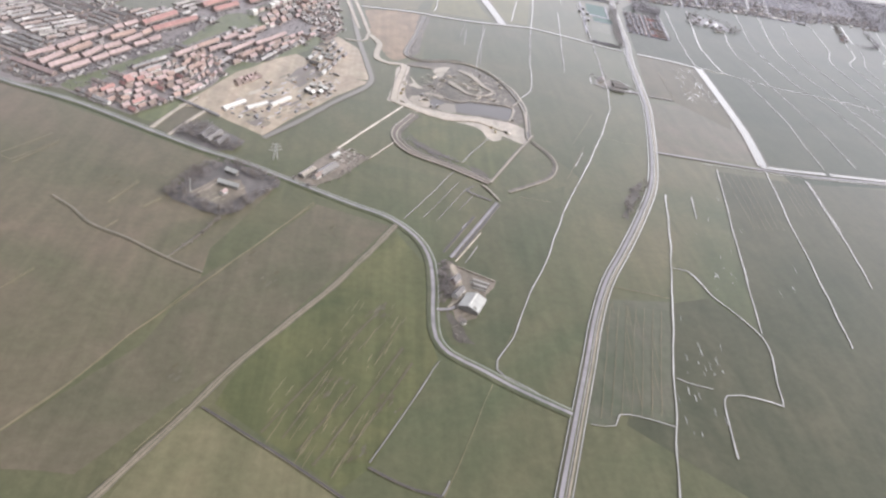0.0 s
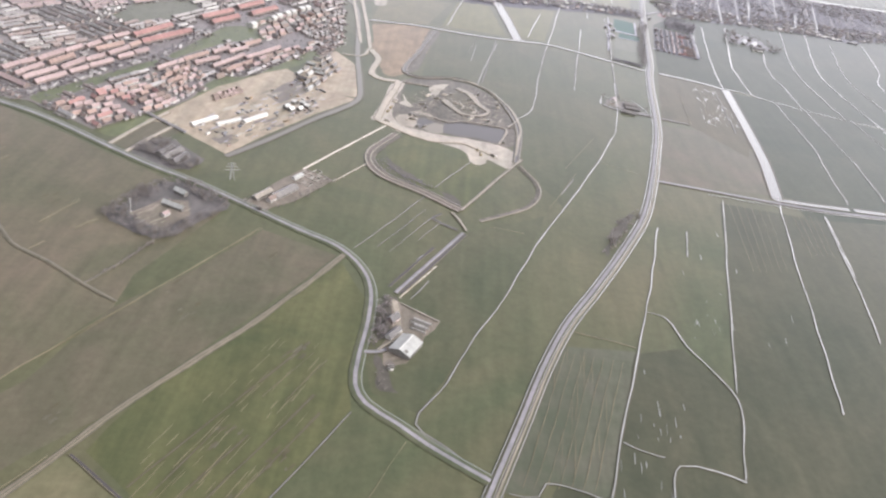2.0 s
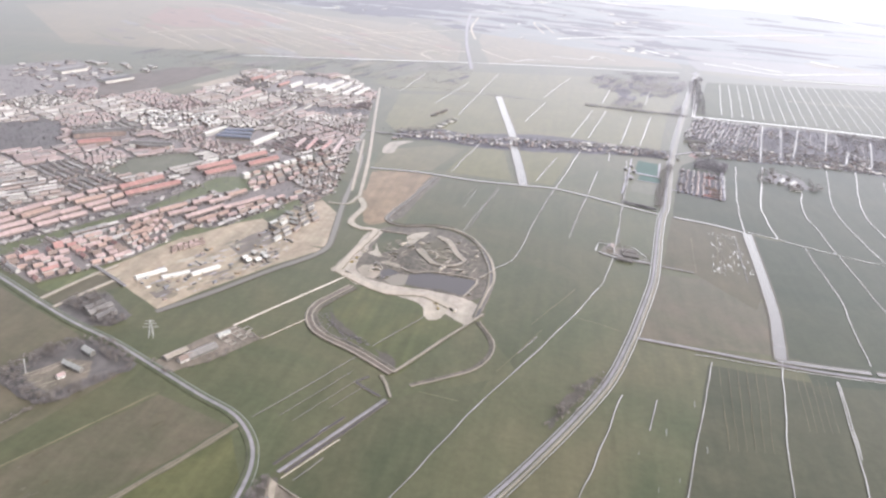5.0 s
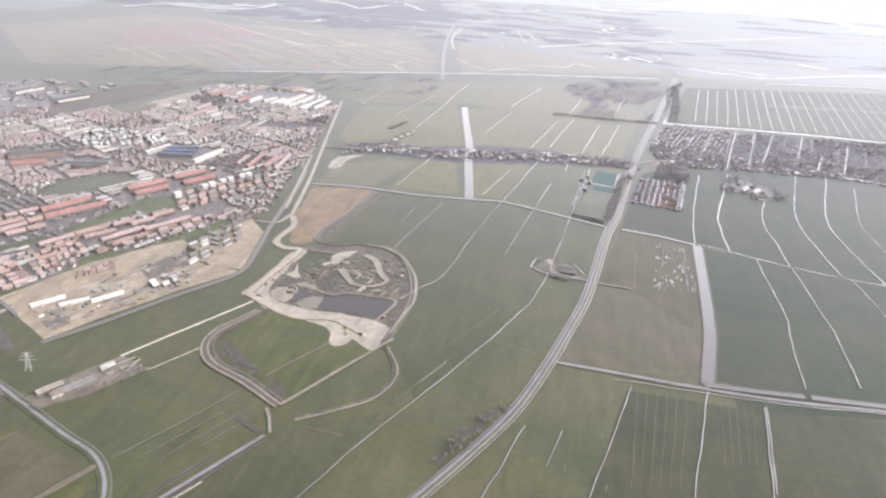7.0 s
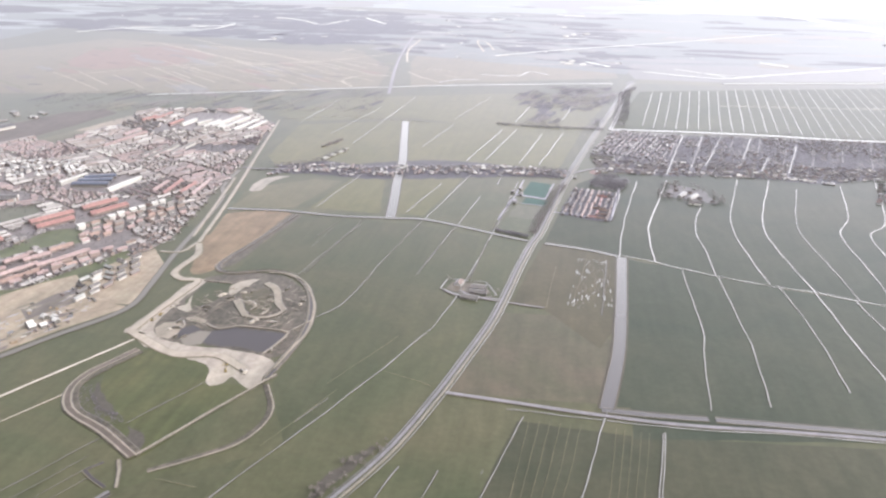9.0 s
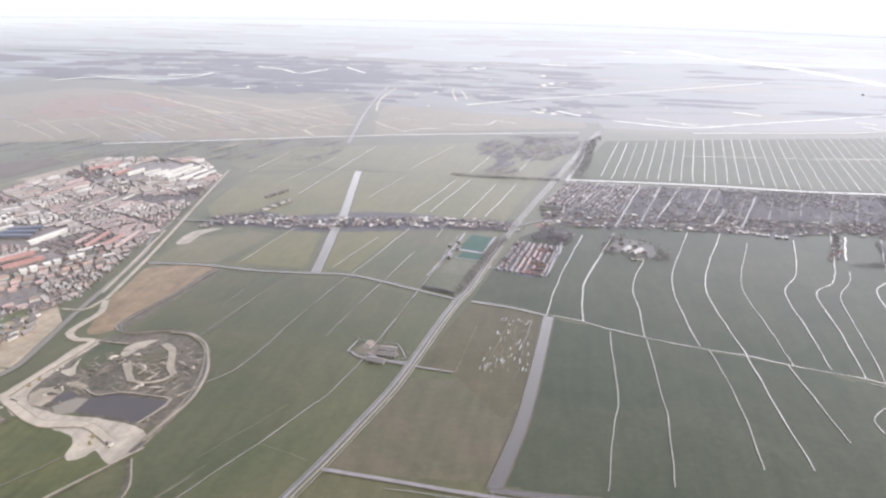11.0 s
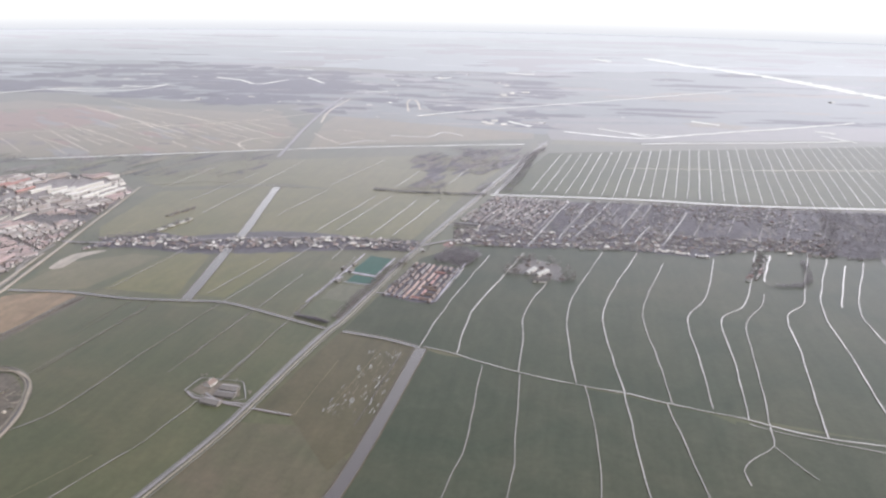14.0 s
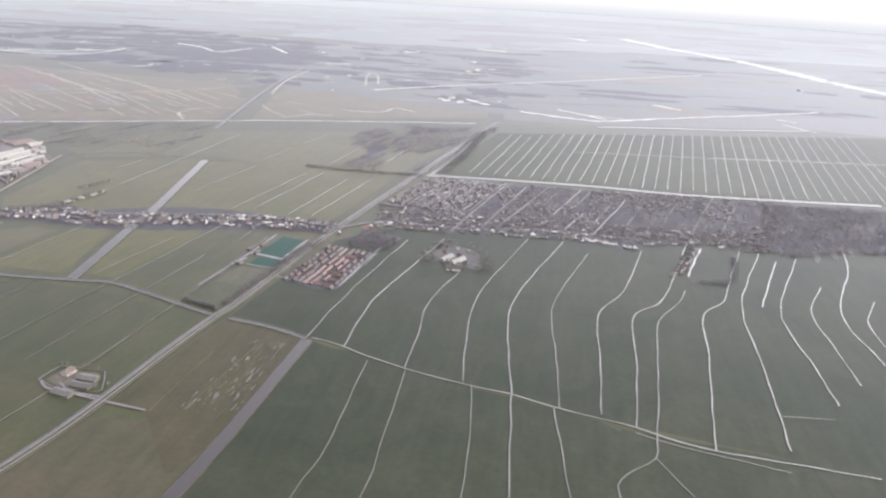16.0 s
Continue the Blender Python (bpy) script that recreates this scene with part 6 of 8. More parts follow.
rows_of(SEMI_TOP, 6, 10, 2.6, 1.8, 1.4, [WALL_BRICK, WALL_BRICK, WALL_PALE], [ROOF_PINK, ROOF_ORANGE, ROOF_BROWN, ROOF_DARK], "brick house with brownish tiled roof", "houses by the town canal", 0.3, 1.4, "house", skip=0.12, turned=0.2)
rows_of(YARD_HOUSES, 4, 5, 2.6, 1.9, 1.1, [WALL_DARK, WALL_BRICK, WALL_PALE], [ROOF_DARK, ROOF_DARK, ROOF_STEEL], "new house with grey roof at the building site", "new grey houses", 0.3, 1.6, "new_house", skip=0.1, turned=0.3)
e0, e1, e2, e3 = [Vector(q) for q in RED_VILLAGE]
ESTATE = (([ROOF_BROWN, ROOF_DARK], "brick village house with dull brown roof", 11, 0.3), ([ROOF_BROWN], "brown-roofed village house by a garden path", 9, 0.25), ([ROOF_BROWN, ROOF_DARK], "brown-tiled village terrace between gardens", 6, 0.12), ([ROOF_ORANGE], "orange-tiled village terrace between small gardens", 4, 0.06), ([ROOF_ORANGE, ROOF_BROWN], "orange and brown tiled village terrace behind gardens", 4, 0.08), ([ROOF_BROWN, ROOF_RED], "dull red village terrace with sheds", 7, 0.16), ([ROOF_BROWN, ROOF_BROWN, ROOF_DARK], "brownish grey village terrace with brick gable", 8, 0.2), ([ROOF_DARK, ROOF_BROWN], "pale grey village terrace at the outer path", 10, 0.22))
for i, (roofs, label, blocks, gap) in enumerate(ESTATE):
    u0, u1 = (i + 0.2) / 8, (i + 0.8) / 8
    rows_of([e0.lerp(e1, u0), e3.lerp(e2, u0), e3.lerp(e2, u1), e0.lerp(e1, u1)], 1, blocks, 2.1, 0.9, 0.8, [WALL_BRICK], roofs, label, "estate row %s" % "abcdefgh"[i], gap, 0.7, "village_house", turned=0.12 if blocks > 6 else 0.0)


def open_ground(x, y, gap=2.4):
    """Clear of the water strips and of the uneven southern edge of the village."""
    for (x1, y1), (x2, y2) in VILLAGE_STRIPS:
        u = max(-0.1, min(1.1, ((x - x1) * (x2 - x1) + (y - y1) * (y2 - y1)) / ((x2 - x1) ** 2 + (y2 - y1) ** 2)))
        if math.hypot(x - x1 - u * (x2 - x1), y - y1 - u * (y2 - y1)) < gap:
            return False
    for (x1, y1), (x2, y2) in zip(VILLAGE_EDGE, VILLAGE_EDGE[1:]):
        if x1 <= x < x2:
            return y > y1 + (y2 - y1) * (x - x1) / (x2 - x1) + 5 * noise.noise(Vector((x * 0.06, 3.3, 0)))
    return True


def inside(x, y, quad):
    hit = False
    for i in range(len(quad)):
        (x1, y1), (x2, y2) = quad[i], quad[i - 1]
        if (y1 > y) != (y2 > y) and x < (x2 - x1) * (y - y1) / (y2 - y1) + x1:
            hit = not hit
    return hit


def scatter(quad, count, lo, hi, bare=None):
    xs, ys = [q[0] for q in quad], [q[1] for q in quad]
    res = []
    while len(res) < count:
        x, y = random.uniform(min(xs), max(xs)), random.uniform(min(ys), max(ys))
        if inside(x, y, quad) and (bare is None or noise.noise(Vector((x * bare, y * bare, 0))) > -0.12):
            res.append((x, y, random.uniform(lo, hi)))
    return res


def along(line, count, lo, hi, spread):
    pts = curve_points(line)
    res = []
    for _ in range(count):
        i = random.randrange(len(pts) - 1)
        m = pts[i].lerp(pts[i + 1], random.random())
        res.append((m.x + random.uniform(-spread, spread), m.y + random.uniform(-spread, spread), random.uniform(lo, hi)))
    return res


def crowd(name, houses, label, roof=None, wall=None):
    """Many far houses as one mesh: each a body and a saddle roof."""
    verts, faces, index = [], [], []
    for x, y, turn, ln, dp, ev, rs in houses:
        c, s = math.cos(radians(turn)), math.sin(radians(turn))
        a, d, o = ln / 2, dp / 2, 0.3
        base = len(verts)
        local = [(-a, -d, 0), (a, -d, 0), (a, d, 0), (-a, d, 0), (-a, -d, ev), (a, -d, ev), (a, d, ev), (-a, d, ev), (-a, 0, ev + rs), (a, 0, ev + rs)]
        roofv = [(-a - o, -d - o, ev - 0.1), (a + o, -d - o, ev - 0.1), (a + o, 0, ev + rs + 0.15), (-a - o, 0, ev + rs + 0.15), (a + o, d + o, ev - 0.1), (-a - o, d + o, ev - 0.1)]
        verts += [(x + c * p - s * q, y + s * p + c * q, z) for p, q, z in local + roofv]
        faces += [tuple(base + k for k in f) for f in ((0, 1, 5, 4), (2, 3, 7, 6), (1, 2, 6, 9, 5), (3, 0, 4, 8, 7), (10, 11, 12, 13), (13, 12, 14, 15))]
        index += [1, 1, 1, 1, 0, 0]
    return tagged(new(name, mesh_of(name, verts, faces, [roof or TOWN_ROOF, wall or (VILLAGE_WALL if roof else TOWN_WALL)], index)), label, "houses", kind="stuff")


def town_rows(quad, row_gap, block, turn_to=None, depth=(5.0, 7.5), skip=0.18, low=1.0):
    a, b, c, d = [Vector(q) for q in quad]
    rows = max(2, int(((d - a).length + (c - b).length) / 2 / row_gap))
    res = []
    for i in range(rows):
        u = (i + 0.5) / rows
        p, q = a.lerp(d, u), b.lerp(c, u)
        way = q - p
        base_turn = math.degrees(math.atan2(way.y, way.x)) if turn_to is None else turn_to
        s = random.uniform(0, block)
        while s < way.length:
            ln = random.choice((0.45, 0.7, 1.0, 1.0, 1.5)) * block
            if random.random() > skip:
                m = p + way.normalized() * (s + ln / 2)
                t = base_turn + (90 if random.random() < 0.08 else 0) + random.uniform(-2, 2)
                res.append((m.x + random.uniform(-0.6, 0.6), m.y + random.uniform(-0.8, 0.8), t, ln * 0.86, random.uniform(*depth), random.uniform(1.7, 2.5) * low, random.uniform(0.9, 1.5) * low))
            s += ln
    return res


parcel("garden", RED_VILLAGE)
LONG = math.degrees(math.atan2(TERRACE_SOUTH[1][1] - TERRACE_SOUTH[0][1], TERRACE_SOUTH[1][0] - TERRACE_SOUTH[0][0]))
RAIL_YARD = [(-365.6, 938.2), (-327.8, 1006.6), (-300, 1145.4), (-329.7, 1163.6), (-366.4, 1132.8), (-403.6, 1021.1)]
YARD_SAND = [(-321.5, 978.4), (-275.9, 1137.3), (-257.6, 1115.5), (-291.8, 1007.1)]
BIG_SHED = [(-424.4, 1046.5), (-398.5, 1085.2), (-374.7, 1034.7), (-400.1, 999.2)]
WHITE_QUARTER = [(-293.8, 905.4), (-208.9, 925.8), (-192, 880.3), (-263.3, 849.9)]
DARK_WATERSIDE = [(-150, 985), (-62, 1010), (-66, 1034), (-150, 1010)]
SITE_ZONE = [(-133, 495), (-104, 560), (-67, 632), (-36, 700), (12, 700), (12, 610), (-62, 490)]
GREENS = (SITE_ZONE, VERGE_LOW, VERGE_HIGH, DARK_PARK, SCHOOL_ZONE, ARC_ZONE, BLUE_ZONE, PARK_ZONE, VILLA_ZONE, RAIL_YARD, YARD_SAND, BIG_SHED, WHITE_QUARTER, DARK_WATERSIDE, LONG_ROOFS)
KNOWN = (TERRACE_SOUTH, TERRACE_EAST, TERRACE_TOP, SEMI_WEST, SEMI_MID, SEMI_EAST, SEMI_TOP, YARD_HOUSES)
parcel("grove_floor", DARK_PARK)
parcel("light_olive", PARK_ZONE)
parcel("green_verge", VILLA_ZONE)
parcel("grove_floor", DARK_WATERSIDE)


def clear_of(x, y, gap):
    """No terrace with its gardens stands here."""
    for x1, y1, x2, y2, d in TERRACES:
        w2 = (x2 - x1) ** 2 + (y2 - y1) ** 2
        u = max(0.0, min(1.0, ((x - x1) * (x2 - x1) + (y - y1) * (y2 - y1)) / w2))
        if math.hypot(x - x1 - u * (x2 - x1), y - y1 - u * (y2 - y1)) < d / 2 + gap:
            return False
    return True


def neighbourhoods():
    """The older town: cells with streets of their own direction, each with terraces, pairs or villas."""
    rnd = random.Random(11)
    res, streets, greens = [], [], []
    way, across = Vector((math.cos(radians(LONG)), math.sin(radians(LONG)))), Vector((-math.sin(radians(LONG)), math.cos(radians(LONG))))
    origin = Vector((-150, 480))
    s = -260.0
    while s < 760:
        run = rnd.uniform(38, 64)
        v = -190.0
        while v < 430:
            breadth = rnd.uniform(34, 58)
            mid = origin + way * (s + run / 2) + across * (v + breadth / 2)
            turn = LONG + rnd.choice((0, 0, 0, 0, 7, -9, 90))
            kind = rnd.choice(("row", "row", "row", "row", "pair", "villa"))
            gap = {"row": rnd.uniform(6.2, 7.8), "pair": 6.2, "villa": 5.6}[kind]
            half = (run / 2 - 1.5, breadth / 2 - 1.5) if turn != LONG + 90 else (breadth / 2 - 1.5, run / 2 - 1.5)
            d = Vector((math.cos(radians(turn)), math.sin(radians(turn))))
            n = Vector((-d.y, d.x))
            rows = max(2, int(half[1] * 2 / gap))
            tone = rnd.random()
            for k in range(rows):
                off = (k + 0.5) / rows * half[1] * 2 - half[1]
                at = -half[0] + rnd.uniform(0, 3)
                while at < half[0] - 3:
                    ln = {"row": rnd.choice((4, 6, 8, 10, 14, 18)), "pair": rnd.uniform(3.0, 4.2), "villa": rnd.uniform(2.6, 3.6)}[kind]
                    ln = min(ln, half[0] - at)
                    c = mid + d * (at + ln / 2) + n * (off + rnd.uniform(-0.4, 0.4))
                    res.append((c.x, c.y, turn + rnd.uniform(-1.5, 1.5) + (90 if kind == "villa" and rnd.random() < 0.5 else 0), ln, rnd.uniform(2.2, 2.9), rnd.uniform(1.2, 1.8), rnd.uniform(0.8, 1.2), tone))
                    at += ln + rnd.choice((0.5, 0.9, 1.6, 3.0))
                (streets if k % 2 else greens).append((mid + n * (off + gap / 2), d, half[0], rnd.uniform(1.2, 1.8) if k % 2 else gap * 0.24))
            v += breadth
        s += run
    return res, streets, greens


def strips(name, lines, mat, z, label, category):
    """Flat strips of street or garden through a quarter, cut where the quarter ends."""
    verts, faces = [], []
    for k, (c, d, half, w) in enumerate(lines):
        n, steps = Vector((-d.y, d.x)), max(1, int(half / 2))
        for i in range(steps):
            p, q = c + d * (half * (2 * i / steps - 1)), c + d * (half * (2 * (i + 1) / steps - 1))
            m = (p + q) / 2
            if not in_town(m.x, m.y):
                continue
            base = len(verts)
            verts += [(*(p - n * w), z + 0.0002 * (k % 50)), (*(q - n * w), z + 0.0002 * (k % 50)), (*(q + n * w), z + 0.0002 * (k % 50)), (*(p + n * w), z + 0.0002 * (k % 50))]
            faces.append((base, base + 1, base + 2, base + 3))
    return tagged(new(name, mesh_of(name, verts, faces, [mat])), label, category, kind="stuff")


WEST_ROAD = [(-311.2, 573.3), (-242, 532.7), (-183.8, 511.4), (-123.5, 480.3)]


def in_town(x, y):
    for (x1, y1), (x2, y2) in zip(WEST_ROAD, WEST_ROAD[1:]):
        if (x2 - x1) * (y - y1) - (y2 - y1) * (x - x1) < 11 * math.hypot(x2 - x1, y2 - y1) and x1 - 8 <= x <= x2 + 8:
            return False
    return inside(x, y, TOWN_ALL) and not any(inside(x, y, q) for q in GREENS + KNOWN)


houses, streets, gardens = neighbourhoods()
strips("streets", streets, GRASS["asphalt_yard"], 0.31, "grey asphalt streets between the town rows", "street")
strips("gardens", gardens, GRASS["town_garden"], 0.29, "small worn gardens behind the town rows", "gardens")
houses = [h for h in houses if in_town(h[0], h[1]) and clear_of(h[0], h[1], 3.0)]
houses.sort(key=lambda h: h[1] - 0.6 * h[0])
for x, y, turn, ln, dp, ev, rs, tone in houses[:280]:
    building("town_house", x, y, turn, max(3, ln), round(dp * 2.5) / 2.5, round(ev * 2.5) / 2.5, round(rs * 2.5) / 2.5, WALL_BRICK if random.random() < 0.85 else WALL_PALE, TOWN_TILES, "brick town house with weathered tiled roof in a row", "house", "older town rows", max(1, int(ln / 7)))
for lo, hi, roof, label in ((0.0, 0.5, TOWN_ROOF, "town quarter of grey and mauve tiled rows"), (0.5, 0.78, TOWN_ROOF_RED, "town quarter of faded reddish tiled rows"), (0.78, 1.01, TOWN_ROOF_PALE, "town quarter of pale grey roofs")):
    crowd("town_houses", [h[:7] for h in houses[280:] if lo <= h[7] < hi], label, roof, TOWN_WALL)
crowd("town_houses", [(x, y, random.choice((LONG, LONG + 90, LONG + 45)), random.uniform(3.0, 4.4), random.uniform(2.6, 3.6), random.uniform(2.0, 3.4), 0.7) for x, y, _ in scatter(WHITE_QUARTER, 150, 0, 1)], "quarter of white cubic houses in the town", WHITE_ROOFS, TOWN_WALL)


def garden_clutter(rows, seed):
    """Hedges, fences and sheds in the strips on both sides of the terraces: two meshes of low boxes."""
    rnd = random.Random(seed)
    boxes = ([], [])
    for x1, y1, x2, y2, d in rows:
        p, q = Vector((x1, y1)), Vector((x2, y2))
        ln, way = (q - p).length, (q - p).normalized()
        n, turn = Vector((-way.y, way.x)), math.atan2(way.y, way.x)
        for side in (-1, 1):
            at = 0.6
            while at < ln:
                reach = rnd.uniform(1.8, 4.0)
                c = p + way * at + n * side * (d / 2 + 0.5 + reach / 2)
                boxes[0].append((c.x, c.y, turn + 1.5708, reach, rnd.uniform(0.3, 0.7), rnd.uniform(0.5, 1.3)))
                if rnd.random() < 0.5:
                    c = p + way * (at + rnd.uniform(0.6, 1.4)) + n * side * (d / 2 + rnd.uniform(1.8, 4.2))
                    boxes[1].append((c.x, c.y, turn, rnd.uniform(0.8, 1.5), rnd.uniform(0.7, 1.1), rnd.uniform(0.7, 1.1)))
                at += rnd.uniform(1.2, 2.6)
    for name, spots, mat, label, category in (("garden_hedges", boxes[0], HEDGE, "dark hedges and fences between terrace gardens", "hedge"), ("garden_sheds", boxes[1], TOWN_ROOF_PALE, "small sheds in the terrace gardens", "shed")):
        verts, faces = [], []
        for x, y, a, sx, sy, h in spots:
            c, s, base = math.cos(a), math.sin(a), len(verts)
            for z in (0.1, h):
                k = 1.0 if z == 0.1 else 0.86
                verts += [(x + c * u * k - s * v * k, y + s * u * k + c * v * k, z) for u, v in ((-sx / 2, -sy / 2), (sx / 2, -sy / 2), (sx / 2, sy / 2), (-sx / 2, sy / 2))]
            faces += [tuple(base + i for i in f) for f in ((4, 5, 6, 7), (0, 1, 5, 4), (1, 2, 6, 5), (2, 3, 7, 6), (3, 0, 4, 7))]
        tagged(new(name, mesh_of(name, verts, faces, [mat])), label, category, kind="stuff")


garden_clutter(TERRACES, 5)
garden_clutter([(x - math.cos(radians(t)) * ln / 2, y - math.sin(radians(t)) * ln / 2, x + math.cos(radians(t)) * ln / 2, y + math.sin(radians(t)) * ln / 2, dp) for x, y, t, ln, dp, ev, rs, tone in houses[:1100]], 6)
band = []
for i in range(len(VILLAGE_BAND) - 1):
    p, q = Vector(VILLAGE_BAND[i]), Vector(VILLAGE_BAND[i + 1])
    for k in range(int((q - p).length / 0.95)):
        m = p.lerp(q, random.random())
        off = random.choice((-1, 1)) * random.uniform(2.5, 21) * (0.75 + 0.6 * noise.noise(Vector((m.x * 0.04, 8.0, 0))))
        band.append((m.x + random.uniform(-2, 2), m.y + off, random.choice((10, 100, 60)) + random.uniform(-8, 8), random.uniform(2.0, 4.6), random.uniform(1.7, 2.6), random.uniform(0.7, 1.2), random.uniform(0.5, 1.0)))
crowd("village_houses", band, "ribbon village of small houses along a lane", VILLAGE_ROOF)
crowd("village_houses", [h for h in town_rows(VILLAGE_EAST, 6, 3, None, (1.6, 2.4), 0.55, 0.5) if open_ground(h[0], h[1])], "village houses along the street among trees", VILLAGE_ROOF)
plots = [(x, y, heading_of(VILLAGE_NORTH[0], VILLAGE_NORTH[3]) + random.choice((0, 0, 90)) + random.uniform(-6, 6), random.uniform(1.5, 3.8), random.uniform(1.2, 1.9), random.uniform(0.6, 1.0), random.uniform(0.3, 0.7)) for x, y, _ in scatter(VILLAGE_NORTH, 2700, 0, 1) + scatter(VILLAGE_FAR, 420, 0, 1) if noise.noise(Vector((x * 0.03, y * 0.014, 4.0))) + random.uniform(-0.3, 0.3) > 0.0]
crowd("village_houses", [h for h in plots if open_ground(h[0], h[1])], "village houses and sheds among gardens and bare trees", VILLAGE_ROOF)
crowd("village_houses", town_rows(VILLAGE_ROWS, 5.5, 6, None, (1.7, 2.3), 0.15, 0.5), "parallel village terraces with grey roofs", VILLAGE_ROOF)


# ---- trees ----
def crown_data(seed, size=1.0, pieces=190):
    """Fans of twigs round an uneven crown: triangles about a trunk of unit height."""
    rnd = random.Random(seed)
    verts, faces = [], []
    lobes = [(rnd.uniform(-0.22, 0.22), rnd.uniform(-0.22, 0.22), rnd.uniform(0.45, 0.85), rnd.uniform(0.16, 0.3)) for _ in range(7)]
    for k in range(pieces):
        cx, cy, cz, r = lobes[k % len(lobes)]
        th, ph = rnd.uniform(0, 6.283), math.acos(rnd.uniform(-0.7, 1))
        rr = r * rnd.uniform(0.5, 1.0)
        c = Vector((cx + rr * math.sin(ph) * math.cos(th), cy + rr * math.sin(ph) * math.sin(th), cz + rr * math.cos(ph) * 0.9))
        base = len(verts)
        # fans lie nearly flat so the imitated haze gloss shows on crowns
        for _ in range(3):
            verts.append(tuple(c + Vector((rnd.uniform(-1, 1), rnd.uniform(-1, 1), rnd.uniform(-0.4, 0.4))) * 0.085))
        faces.append((base, base + 1, base + 2))
    return verts, faces


def trunk_mesh(seed):
    rnd = random.Random(seed + 50)
    verts, faces = [], []

    def limb(p, q, r0, r1, k=5):
        ax = (q - p).normalized()
        s = ax.orthogonal().normalized()
        t = ax.cross(s)
        base = len(verts)
        for c, r in ((p, r0), (q, r1)):
            for i in range(k):
                a = 6.283 * i / k
                verts.append(tuple(c + s * (r * math.cos(a)) + t * (r * math.sin(a))))
        for i in range(k):
            faces.append((base + i, base + (i + 1) % k, base + k + (i + 1) % k, base + k + i))

    limb(Vector((0, 0, 0)), Vector((0, 0, 0.5)), 0.035, 0.022)
    limb(Vector((0, 0, 0.5)), Vector((rnd.uniform(-0.05, 0.05), rnd.uniform(-0.05, 0.05), 0.9)), 0.022, 0.006)
    for _ in range(6):
        z, a = rnd.uniform(0.28, 0.6), rnd.uniform(0, 6.283)
        limb(Vector((0, 0, z)), Vector((0.28 * math.cos(a), 0.28 * math.sin(a), z + rnd.uniform(0.15, 0.35))), 0.014, 0.004, 4)
    return mesh_of("trunk", verts, faces, [BARK])


CROWNS = [crown_data(i) for i in range(6)]
CROWN_MESH = [mesh_of("crown", v, f, [TWIGS]) for v, f in CROWNS]
TRUNK_MESH = [trunk_mesh(i) for i in range(6)]


def tree(x, y, h, label="bare deciduous tree with greyish brown twigs", group=""):
    k = random.randrange(6)
    base = tagged(new("tree"), label, "tree", group)
    base.matrix_basis = pose(x, y, 0, 0, 0, random.uniform(0, 360)) @ Matrix.Diagonal((h * random.uniform(0.85, 1.25), h * random.uniform(0.85, 1.25), h, 1))
    part("trunk", TRUNK_MESH[k], base)
    part("crown", CROWN_MESH[k], base)
    return base


def woods(name, spots, label, thin=1, wide=1.0, mat=None):
    """Many bare trees as one mesh: stems and twig fans."""
    verts, faces = [], []
    for x, y, h in spots:
        cv, cf = CROWNS[random.randrange(6)]
        c, s = math.cos(x * 7.1), math.sin(x * 7.1)
        w = h * wide * random.uniform(0.9, 1.4)
        base = len(verts)
        verts += [(x - 0.03 * h, y, 0), (x + 0.03 * h, y, 0), (x, y + 0.03 * h, 0), (x, y, h * 0.8)]
        faces += [(base, base + 1, base + 3), (base + 1, base + 2, base + 3), (base + 2, base, base + 3)]
        base += 4
        for f in cf[::thin + 1]:
            for i in f:
                px, py, pz = cv[i]
                verts.append((x + w * (c * px - s * py), y + w * (s * px + c * py), h * pz))
            faces.append((base, base + 1, base + 2))
            base += 3
    return tagged(new(name, mesh_of(name, verts, faces, [mat or TWIGS_HAZED])), label, "trees", kind="stuff")


for spot in scatter(BELT_WEST, 36, 2.6, 4.6) + scatter(BELT_SOUTH, 44, 2.6, 4.6) + scatter(BELT_NORTH, 24, 2.6, 4.2):
    tree(*spot, "bare tree in the dense belt round a farmyard", "trees of the grove farm")
for spot in scatter(GROVE2, 45, 2.6, 4.6, 0.06):
    tree(*spot, "bare tree in the belt round grey barns", "trees of the upper yard")
for spot in along(FARM2_YARD[3:] + FARM2_YARD[:1], 24, 2.0, 3.6, 2.0):
    tree(*spot, "bare tree beside the white farm", "trees at the white farm")
for spot in scatter(FARM1_SCRUB, 26, 1.6, 3.2) + scatter(FARM1_SCRUB_LOW, 8, 1.2, 2.4):
    tree(*spot, "low bare bush between road and barn", "scrub at the barn")
for spot in along(GROVE_HEDGE, 16, 1.6, 2.8, 0.8):
    tree(*spot, "low bare bush in a field hedge", "field hedge")
for spot in scatter(THICKET, 44, 1.8, 3.4):
    tree(*spot, "low bare bush beside the main road", "roadside thicket")
woods("scrub", scatter([(29.8, 520.2), (38.7, 503.2), (56.1, 492.7), (71.7, 490.1), (67.8, 499.3), (51.4, 504.7), (36, 522.4)], 170, 0.5, 1.3) + along([(38, 692), (46, 755), (55, 812)], 90, 0.5, 1.2, 1.6), "dark bare scrub on fresh peat banks", 1, 1.5)
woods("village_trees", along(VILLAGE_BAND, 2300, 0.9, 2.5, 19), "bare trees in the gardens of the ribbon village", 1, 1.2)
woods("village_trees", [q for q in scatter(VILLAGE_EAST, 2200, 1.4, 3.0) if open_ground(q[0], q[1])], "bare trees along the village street")
